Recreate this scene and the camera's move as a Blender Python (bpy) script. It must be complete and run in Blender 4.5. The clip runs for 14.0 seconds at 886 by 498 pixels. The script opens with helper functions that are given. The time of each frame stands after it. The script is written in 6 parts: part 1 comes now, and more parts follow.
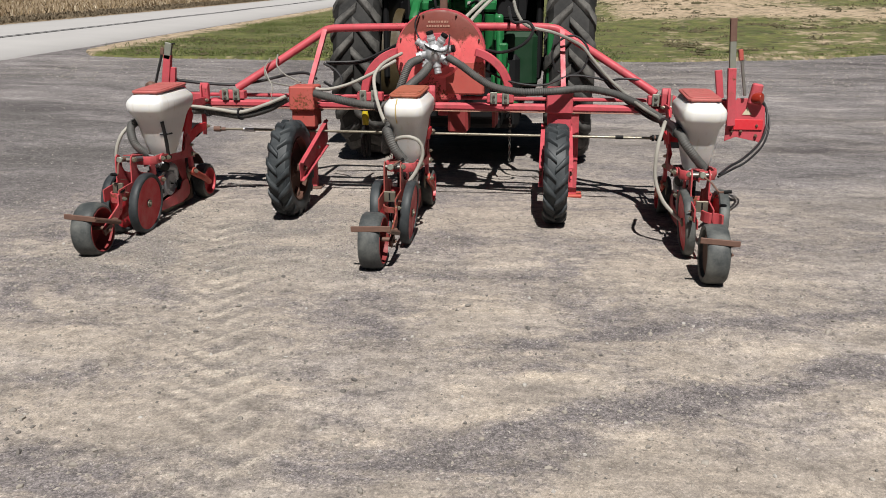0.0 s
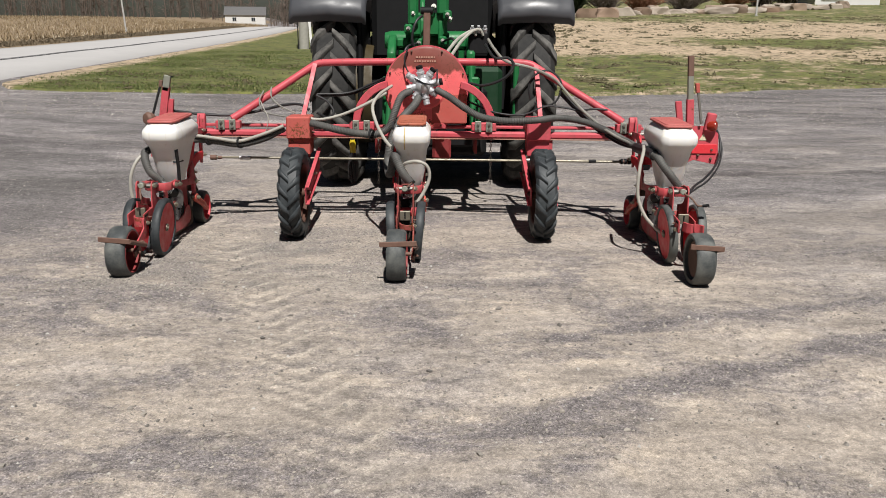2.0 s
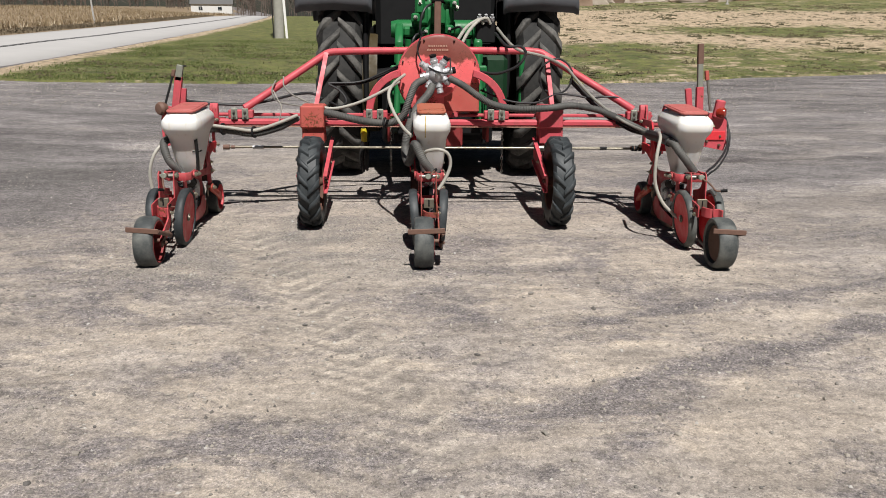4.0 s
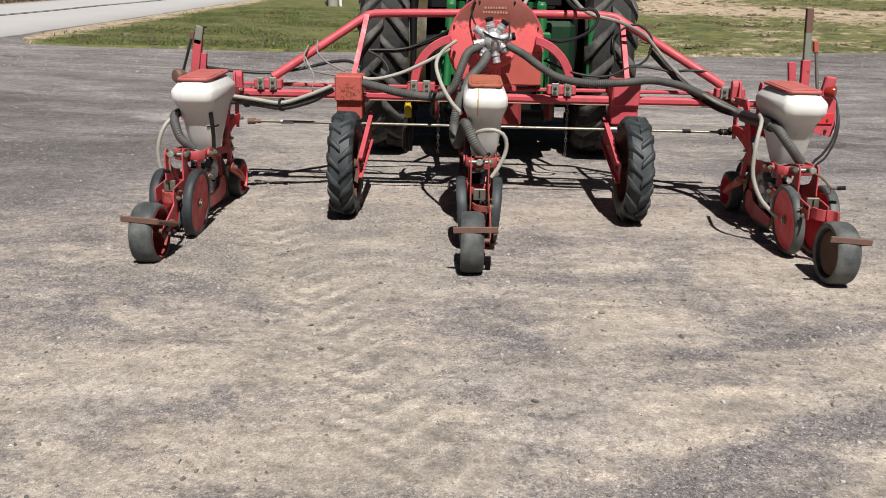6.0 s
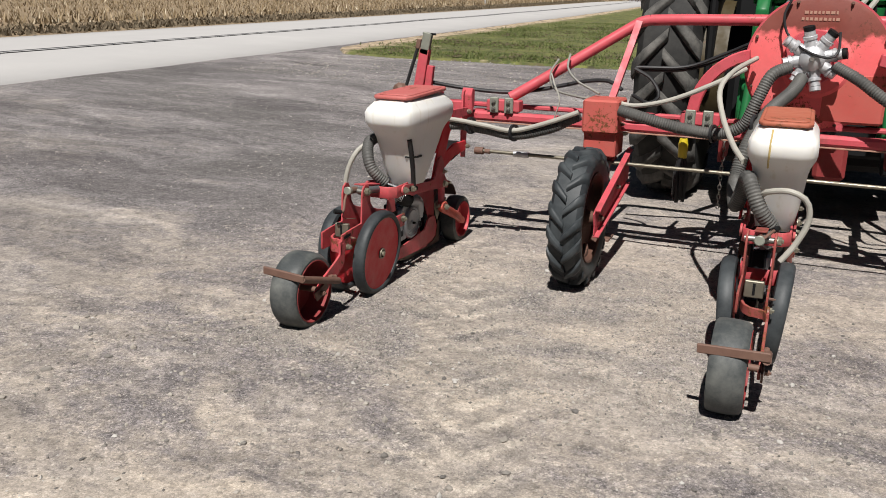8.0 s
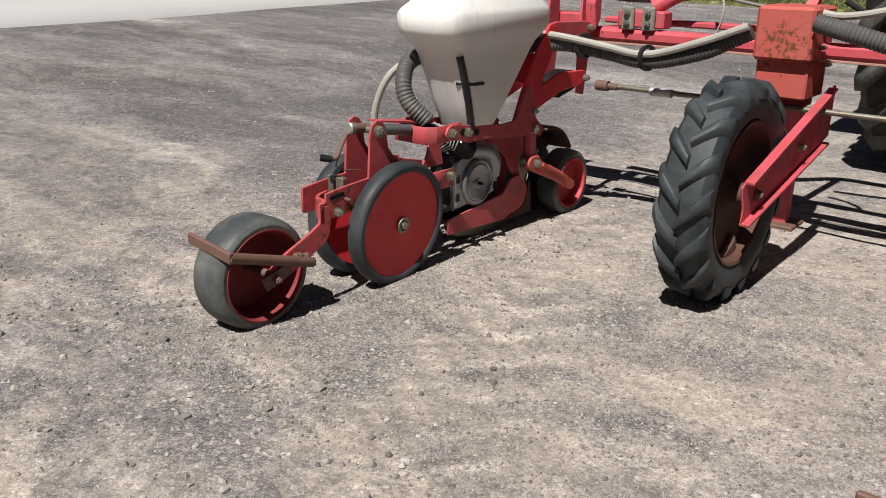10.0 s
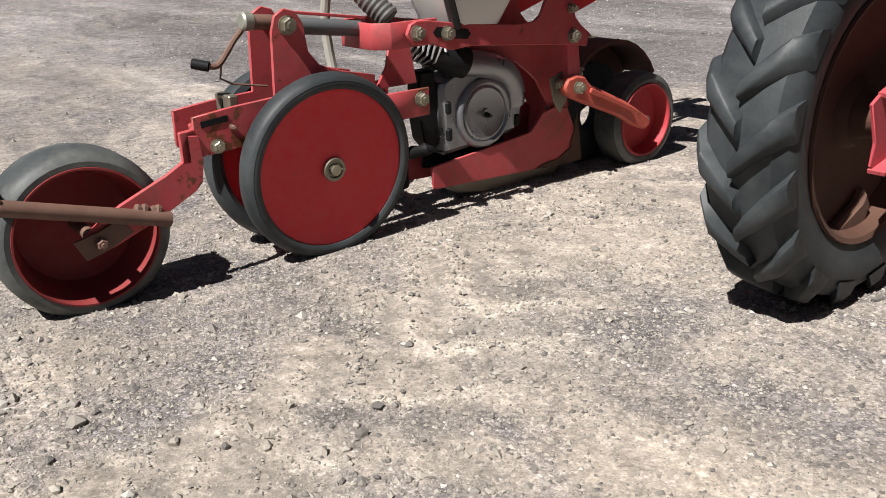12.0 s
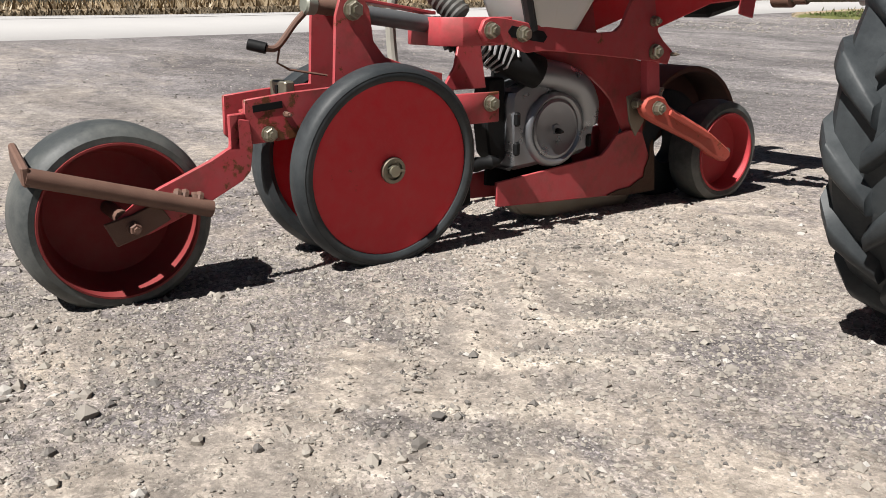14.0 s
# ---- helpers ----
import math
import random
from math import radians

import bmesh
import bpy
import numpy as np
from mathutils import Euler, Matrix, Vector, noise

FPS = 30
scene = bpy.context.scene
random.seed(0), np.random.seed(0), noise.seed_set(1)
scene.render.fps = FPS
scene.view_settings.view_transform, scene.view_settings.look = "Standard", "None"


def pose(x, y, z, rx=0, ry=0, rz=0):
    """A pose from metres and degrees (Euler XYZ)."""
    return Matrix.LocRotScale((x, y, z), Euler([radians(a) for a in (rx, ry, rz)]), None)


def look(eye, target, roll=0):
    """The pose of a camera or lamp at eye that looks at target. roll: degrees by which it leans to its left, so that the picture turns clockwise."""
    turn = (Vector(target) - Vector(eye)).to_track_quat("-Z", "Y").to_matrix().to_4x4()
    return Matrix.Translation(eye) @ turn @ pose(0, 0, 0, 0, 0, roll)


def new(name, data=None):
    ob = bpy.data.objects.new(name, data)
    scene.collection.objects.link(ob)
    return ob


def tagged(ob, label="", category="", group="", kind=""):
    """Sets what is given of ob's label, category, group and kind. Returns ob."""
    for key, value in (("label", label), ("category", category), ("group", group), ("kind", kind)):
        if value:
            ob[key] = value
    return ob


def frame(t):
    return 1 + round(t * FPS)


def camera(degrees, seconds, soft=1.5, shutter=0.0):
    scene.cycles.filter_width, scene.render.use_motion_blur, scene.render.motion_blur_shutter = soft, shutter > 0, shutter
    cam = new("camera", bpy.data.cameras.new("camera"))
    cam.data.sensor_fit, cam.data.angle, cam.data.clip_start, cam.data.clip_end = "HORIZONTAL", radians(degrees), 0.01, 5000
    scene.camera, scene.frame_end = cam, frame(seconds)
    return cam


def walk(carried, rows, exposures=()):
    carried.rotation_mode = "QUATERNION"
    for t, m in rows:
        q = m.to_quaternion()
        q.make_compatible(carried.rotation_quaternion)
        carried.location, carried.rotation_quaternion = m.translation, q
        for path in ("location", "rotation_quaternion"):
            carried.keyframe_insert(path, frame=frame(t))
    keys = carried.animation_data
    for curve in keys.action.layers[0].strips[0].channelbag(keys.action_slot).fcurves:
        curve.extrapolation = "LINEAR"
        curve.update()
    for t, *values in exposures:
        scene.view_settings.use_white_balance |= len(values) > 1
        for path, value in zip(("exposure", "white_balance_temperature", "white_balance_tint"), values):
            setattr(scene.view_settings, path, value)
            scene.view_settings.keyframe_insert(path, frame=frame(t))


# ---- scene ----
cam = camera(55.5, 14.0, 0.9)
PATH = [
    (0, (0.219, -0.108, 1.447), (-0.023, 1.792, 0.87), -0.2),
    (0.5, (0.089, -0.3, 1.449), (-0.098, 1.618, 0.913), -0.7),
    (1, (-0.036, -0.457, 1.454), (-0.163, 1.47, 0.935), 0.0),
    (1.5, (-0.254, -0.54, 1.462), (-0.318, 1.392, 0.95), 0.1),
    (2, (-0.461, -0.636, 1.46), (-0.456, 1.301, 0.96), 0.4),
    (2.5, (-0.588, -0.761, 1.447), (-0.53, 1.175, 0.948), 1.4),
    (3, (-0.727, -0.797, 1.452), (-0.63, 1.135, 0.945), 1.1),
    (3.2, (-0.809, -0.784, 1.459), (-0.705, 1.147, 0.95), 0.7),
    (5.3, (-0.79, -0.235, 1.423), (-0.764, 1.689, 0.877), 0.5),
    (5.5, (-0.811, -0.11, 1.408), (-0.787, 1.813, 0.86), 0.7),
    (6, (-0.775, 0.172, 1.37), (-0.821, 2.084, 0.784), 0.9),
    (6.5, (-0.674, 0.529, 1.349), (-0.904, 2.423, 0.748), 2.1),
    (7, (-0.643, 0.847, 1.323), (-1.05, 2.714, 0.732), 2.5),
    (7.5, (-0.64, 1.207, 1.304), (-1.197, 3.038, 0.723), 1.7),
    (8, (-0.598, 1.56, 1.279), (-1.35, 3.327, 0.719), 1.0),
    (8.5, (-0.574, 1.872, 1.229), (-1.466, 3.574, 0.675), 1.4),
    (8.7, (-0.581, 2.018, 1.196), (-1.513, 3.696, 0.635), 1.6),
    (10.8, (-0.646, 3.461, 0.876), (-1.985, 4.76, 0.154), -0.1),
    (11, (-0.634, 3.548, 0.859), (-2.003, 4.809, 0.125), -0.1),
    (11.5, (-0.733, 3.802, 0.773), (-2.176, 4.963, 0.017), -1.2),
    (12, (-0.817, 3.968, 0.648), (-2.307, 5.093, -0.069), -2.5),
    (12.5, (-0.85, 4.034, 0.553), (-2.382, 5.154, -0.079), -2.3),
    (13, (-0.882, 4.029, 0.507), (-2.431, 5.147, -0.086), -1.7),
    (13.5, (-0.927, 3.995, 0.495), (-2.488, 5.103, -0.083), -0.9),
    (14, (-0.953, 3.996, 0.484), (-2.533, 5.091, -0.068), -0.2),
]
walk(cam, [(t, look(eye, target, roll)) for t, eye, target, roll in PATH],
     exposures=[(0, 0.34), (2, 0.41), (5, 0.43), (8.7, 0.47), (10.8, 0.55), (11.6, 0.75), (12.3, 0.86), (13, 0.85), (14, 0.80)])


# ---- world, sun, exposure ----
SUN_TO = Vector((0.12, -0.65, 1.0)).normalized()
world = bpy.data.worlds.new("sky")
scene.world = world
world.use_nodes = True
wn = world.node_tree
sky = wn.nodes.new("ShaderNodeTexSky")
sky.sky_type = "NISHITA"
sky.sun_disc = False
sky.sun_elevation = math.asin(SUN_TO.z)
sky.sun_rotation = math.atan2(SUN_TO.x, SUN_TO.y)
wn.links.new(sky.outputs[0], wn.nodes["Background"].inputs[0])
wn.nodes["Background"].inputs[1].default_value = 0.0125
sun = new("sun", bpy.data.lights.new("sun", "SUN"))
sun.data.energy = 5.2
sun.data.angle = radians(0.53)
sun.data.color = (1.0, 0.965, 0.925)
sun.matrix_world = look(SUN_TO * 50, (0, 0, 0))
scene.view_settings.exposure = 0.0


# ---- materials ----
def material(name, rough=0.6, metal=0.0):
    m = bpy.data.materials.new(name)
    m.use_nodes = True
    b = m.node_tree.nodes["Principled BSDF"]
    b.inputs["Roughness"].default_value = rough
    b.inputs["Metallic"].default_value = metal
    return m, m.node_tree, b


def node(nt, kind, **inputs):
    n = nt.nodes.new(kind)
    for key, value in inputs.items():
        n.inputs[key.replace("_", " ")].default_value = value
    return n


def noise_node(nt, scale, detail=4.0, rough=0.55, vec=None):
    n = node(nt, "ShaderNodeTexNoise", Scale=scale, Detail=detail, Roughness=rough)
    if vec is None:
        vec = nt.nodes.new("ShaderNodeNewGeometry").outputs["Position"]
    nt.links.new(vec, n.inputs["Vector"])
    return n.outputs["Fac"]


def ramp(nt, fac, stops):
    r = nt.nodes.new("ShaderNodeValToRGB")
    e = r.color_ramp.elements
    while len(e) < len(stops):
        e.new(0.5)
    for el, (p, c) in zip(e, stops):
        el.position = p
        el.color = (*c, 1) if len(c) == 3 else c
    nt.links.new(fac, r.inputs[0])
    return r.outputs[0]


def mix(nt, fac, a, b, kind="MIX"):
    n = nt.nodes.new("ShaderNodeMix")
    n.data_type, n.blend_type = "RGBA", kind
    for sock, v in ((n.inputs[0], fac), (n.inputs[6], a), (n.inputs[7], b)):
        if isinstance(v, (int, float)):
            sock.default_value = v
        elif isinstance(v, tuple):
            sock.default_value = (*v, 1) if len(v) == 3 else v
        else:
            nt.links.new(v, sock)
    return n.outputs[2]


def calc(nt, op, a, b=None, clamp=False):
    n = nt.nodes.new("ShaderNodeMath")
    n.operation, n.use_clamp = op, clamp
    for sock, v in ((n.inputs[0], a), (n.inputs[1], b)):
        if v is None:
            continue
        if isinstance(v, (int, float)):
            sock.default_value = v
        else:
            nt.links.new(v, sock)
    return n.outputs[0]


def bump(nt, b, height, strength=0.3, distance=0.002):
    n = node(nt, "ShaderNodeBump", Strength=strength, Distance=distance)
    nt.links.new(height, n.inputs["Height"])
    nt.links.new(n.outputs[0], b.inputs["Normal"])


def painted(name, base, faded, rust=0.35, rough=0.45, dirt=(0.144, 0.1152, 0.0864), dust=0.28, worn=0.0):
    """Weathered paint: fading in clouds, chips that show rust, a film of dust."""
    m, nt, b = material(name, rough)
    b.inputs["Specular IOR Level"].default_value = 0.28
    c = mix(nt, noise_node(nt, 6.0), base, faded)
    c = mix(nt, calc(nt, "MULTIPLY", noise_node(nt, 45.0, 6), dust), c, dirt)
    if rust > 0:
        spots = calc(nt, "ADD", noise_node(nt, 42.0, 10, 0.74), calc(nt, "MULTIPLY", calc(nt, "SUBTRACT", noise_node(nt, 4.0, 3), 0.5), 0.75))
        edge = ramp(nt, spots, [(0.0, (0, 0, 0)), (0.74 - 0.2 * rust, (0, 0, 0)), (0.80 - 0.2 * rust, (1, 1, 1))])
        tone = mix(nt, noise_node(nt, 90.0), (0.072, 0.0252, 0.0108), (0.1872, 0.072, 0.0288))
        c = mix(nt, edge, c, tone)
    if worn > 0:
        # caked soil in patches
        soil = ramp(nt, noise_node(nt, 13.0, 8, 0.7), [(0.50, (0, 0, 0)), (0.70, (0.6 * worn,) * 3)])
        c = mix(nt, soil, c, (0.0936, 0.0612, 0.0432))
    nt.links.new(c, b.inputs["Base Color"])
    r = ramp(nt, noise_node(nt, 14.0), [(0.3, (rough - 0.1,) * 3), (0.7, (rough + 0.2,) * 3)])
    nt.links.new(r, b.inputs["Roughness"])
    bump(nt, b, noise_node(nt, 160.0, 5), 0.25, 0.0012)
    return m


def rubbery(name, base, dusty, rough=0.7):
    m, nt, b = material(name, rough)
    b.inputs["Specular IOR Level"].default_value = 0.32
    c = mix(nt, ramp(nt, noise_node(nt, 7.0, 8, 0.68), [(0.40, (0, 0, 0)), (0.68, (1, 1, 1))]), base, dusty)
    c = mix(nt, calc(nt, "MULTIPLY", noise_node(nt, 120.0, 3), 0.35), c, dusty)
    nt.links.new(c, b.inputs["Base Color"])
    bump(nt, b, noise_node(nt, 220.0, 4), 0.3, 0.001)
    return m


def metallic(name, base, other, rough=0.4, metal=0.85, scale=30.0):
    m, nt, b = material(name, rough, metal)
    nt.links.new(mix(nt, noise_node(nt, scale, 6), base, other), b.inputs["Base Color"])
    nt.links.new(ramp(nt, noise_node(nt, scale * 2), [(0.3, (rough - 0.1,) * 3), (0.7, (rough + 0.2,) * 3)]), b.inputs["Roughness"])
    bump(nt, b, noise_node(nt, 200.0), 0.15, 0.001)
    return m


def plain(name, base, other, scale=8.0, rough=0.6, relief=0.2):
    m, nt, b = material(name, rough)
    nt.links.new(mix(nt, noise_node(nt, scale, 6), base, other), b.inputs["Base Color"])
    if relief:
        bump(nt, b, noise_node(nt, scale * 12), relief, 0.002)
    return m


RED = painted("red_paint", (0.4656, 0.03201, 0.0565), (0.5342, 0.0954, 0.1206), 0.36, worn=0.7)
RED_RUSTY = painted("red_paint_rusty", (0.4032, 0.0504, 0.0432), (0.4464, 0.108, 0.0864), 0.72, 0.6)
RED_DEEP = painted("red_paint_deep", (0.5565, 0.007472, 0.01855), (0.6306, 0.01855, 0.03337), 0.06, 0.42, (0.342, 0.20, 0.19), dust=0.22)
RED_DIRTY = painted("red_paint_dirty", (0.405, 0.018, 0.032), (0.485, 0.064, 0.075), 0.6, 0.45, (0.22, 0.145, 0.135), dust=0.42, worn=0.9)
RED_WORN = painted("red_paint_worn_through", (0.21, 0.026, 0.026), (0.32, 0.066, 0.057), 0.98, 0.55, dust=0.30, worn=1.0)
LID = painted("faded_orange_lid", (0.3312, 0.072, 0.0396), (0.396, 0.1224, 0.072), 0.62, 0.6)
LID_PINK = painted("faded_pink_lid", (0.4032, 0.072, 0.072), (0.4608, 0.144, 0.1296), 0.45, 0.55)
GREEN = painted("green_paint", (0.0072, 0.108, 0.0324), (0.013, 0.1512, 0.0432), 0.0, 0.35, (0.036, 0.0576, 0.0288))
GREEN_DARK = painted("dark_green_paint", (0.0043, 0.0252, 0.0101), (0.0072, 0.0396, 0.0158), 0.0, 0.5, (0.0216, 0.0288, 0.018))
YELLOW = painted("yellow_paint", (0.03672, 0.02508, 0.00348), (0.02376, 0.01644, 0.00348), 0.05, 0.5)
SAFETY = plain("safety_yellow", (0.4464, 0.3456, 0.0144), (0.54, 0.432, 0.0216), 12, 0.4, 0.1)
GREY_PAINT = plain("grey_painted_steel", (0.0648, 0.0706, 0.0756), (0.108, 0.1138, 0.1188), 16, 0.45, 0.15)
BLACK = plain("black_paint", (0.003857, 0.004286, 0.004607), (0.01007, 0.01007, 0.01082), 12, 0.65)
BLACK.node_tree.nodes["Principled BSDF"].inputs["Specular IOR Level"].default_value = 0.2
FENDER = metallic("black_fender_plastic", (0.0468, 0.049, 0.0547), (0.0648, 0.067, 0.0734), 0.38, 0.0, 3)
RUST = plain("bare_rusty_steel", (0.0864, 0.0418, 0.0288), (0.1584, 0.09, 0.0648), 30, 0.7, 0.22)
RUSTRIM = plain("rusted_rim", (0.04536, 0.01918, 0.01204), (0.1058, 0.04844, 0.03024), 14, 0.8, 0.4)
TYRE = rubbery("black_rubber", (0.01516, 0.01853, 0.02127), (0.0516, 0.05834, 0.06139), 0.55)
TYRE_GREY = rubbery("worn_grey_rubber", (0.02673, 0.03199, 0.03488), (0.1226, 0.1263, 0.1175), 0.55)
TYRE_BIG = rubbery("dusty_black_rubber", (0.004176, 0.004392, 0.00468), (0.02902, 0.02801, 0.02592), 0.75)
# lug rubber: pale from dust, with sunlight on the lugs put into the colour
TYRE_LUG = rubbery("dusty_sunlit_tread_rubber", (0.012, 0.012, 0.012), (0.125, 0.120, 0.110), 0.8)
HOSE = rubbery("grey_hose", (0.04896, 0.04896, 0.04709), (0.101, 0.09792, 0.09061), 0.6)
HOSE_PALE = rubbery("pale_grey_hose", (0.2736, 0.2628, 0.2304), (0.3744, 0.36, 0.3168), 0.5)
TUBE_GREY = rubbery("mid_grey_hose", (0.1584, 0.1548, 0.1368), (0.2448, 0.2376, 0.2088), 0.5)
CABLE = rubbery("black_cable", (0.01037, 0.01037, 0.01138), (0.02592, 0.02592, 0.02693), 0.5)
STEEL = metallic("zinc_steel", (0.2304, 0.2232, 0.2016), (0.36, 0.3456, 0.3168), 0.42)
BRASS = metallic("yellow_zinc_bolt", (0.2736, 0.2592, 0.1944), (0.396, 0.3744, 0.3024), 0.35)
HUB = metallic("dull_zinc", (0.1584, 0.144, 0.108), (0.2592, 0.2376, 0.1872), 0.45, 0.7)
CAST = metallic("cast_aluminium", (0.3744, 0.378, 0.3924), (0.5616, 0.5652, 0.576), 0.38, 0.5)
DULL = metallic("dull_grey_casting", (0.1728, 0.18, 0.198), (0.288, 0.2988, 0.3168), 0.30, 0.75, 9)
PLATE = metallic("pale_galvanised_plate", (0.2203, 0.2264, 0.1897), (0.306, 0.3182, 0.2693), 0.45, 0.5)


def hopper_material():
    """Translucent white plastic, yellowed and scuffed, greyer low down where it is grimed."""
    m, nt, b = material("white_hopper_plastic", 0.42)
    c = mix(nt, noise_node(nt, 5.0, 5), (0.602, 0.5934, 0.5676), (0.688, 0.6837, 0.6622))
    streak = nt.nodes.new("ShaderNodeMapping")
    streak.inputs["Scale"].default_value = (40, 40, 3)
    nt.links.new(nt.nodes.new("ShaderNodeNewGeometry").outputs["Position"], streak.inputs["Vector"])
    s = ramp(nt, noise_node(nt, 1.0, 4, 0.5, streak.outputs[0]), [(0.58, (0, 0, 0)), (0.85, (0.5, 0.5, 0.5))])
    c = mix(nt, s, c, (0.43, 0.3612, 0.2236))
    nt.links.new(c, b.inputs["Base Color"])
    b.inputs["Subsurface Weight"].default_value = 0.5
    b.inputs["Subsurface Radius"].default_value = (0.04, 0.036, 0.028)
    bump(nt, b, noise_node(nt, 40.0), 0.08, 0.001)
    return m


WHITE = hopper_material()


def fan_material():
    """Faded red paint, worn to brown primer over the crown of the fan."""
    m = painted("red_fan_paint", (0.72, 0.080, 0.095), (0.78, 0.18, 0.18), 0.66, 0.45)
    nt, b = m.node_tree, m.node_tree.nodes["Principled BSDF"]
    paint = b.inputs["Base Color"].links[0].from_socket
    xyz = nt.nodes.new("ShaderNodeSeparateXYZ")
    nt.links.new(nt.nodes.new("ShaderNodeNewGeometry").outputs["Position"], xyz.inputs[0])
    bare = calc(nt, "ADD", calc(nt, "ADD", xyz.outputs["Z"], calc(nt, "MULTIPLY", xyz.outputs["X"], 0.10)), calc(nt, "MULTIPLY", calc(nt, "SUBTRACT", noise_node(nt, 7.0, 6, 0.65), 0.5), 0.22))
    bare = ramp(nt, calc(nt, "MULTIPLY", bare, 0.5), [(0.546, (0, 0, 0)), (0.562, (0.9, 0.9, 0.9))])
    tone = mix(nt, noise_node(nt, 16.0, 7, 0.7), (0.080, 0.022, 0.015), (0.14, 0.050, 0.032))
    nt.links.new(mix(nt, bare, paint, tone), b.inputs["Base Color"])
    return m


RED_FAN = fan_material()
# red darkened by grime and by the shade its parts stand in
RED_GRIMY_SHADE = painted("grimy_shaded_red", (0.165, 0.0085, 0.013), (0.255, 0.024, 0.029), 0.40, 0.6)
WHITE_PAINT = plain("white_paint", (0.629, 0.629, 0.612), (0.697, 0.697, 0.68), 3, 0.6, 0.1)
WOOD = plain("grey_weathered_wood", (0.2304, 0.2232, 0.1944), (0.3312, 0.324, 0.288), 9, 0.85, 0.4)
WOOD_PALE = plain("pale_grey_wood", (0.288, 0.2808, 0.2664), (0.4032, 0.396, 0.3816), 9, 0.8, 0.2)
STONE = plain("pale_boulder", (0.1584, 0.1296, 0.108), (0.36, 0.3276, 0.2916), 1.5, 0.9, 0.6)
_nt, _b = STONE.node_tree, STONE.node_tree.nodes["Principled BSDF"]
_tone = ramp(_nt, _nt.nodes.new("ShaderNodeObjectInfo").outputs["Random"], [(0.0, (0.55, 0.40, 0.30)), (0.35, (1.0, 0.95, 0.88)), (0.7, (1.25, 1.22, 1.15)), (1.0, (0.75, 0.48, 0.32))])
_nt.links.new(mix(_nt, 1.0, _b.inputs["Base Color"].links[0].from_socket, _tone, "MULTIPLY"), _b.inputs["Base Color"])
AMBER, _nt, _b = material("amber_lens", 0.2)
_b.inputs["Base Color"].default_value = (0.22, 0.020, 0.010, 1)


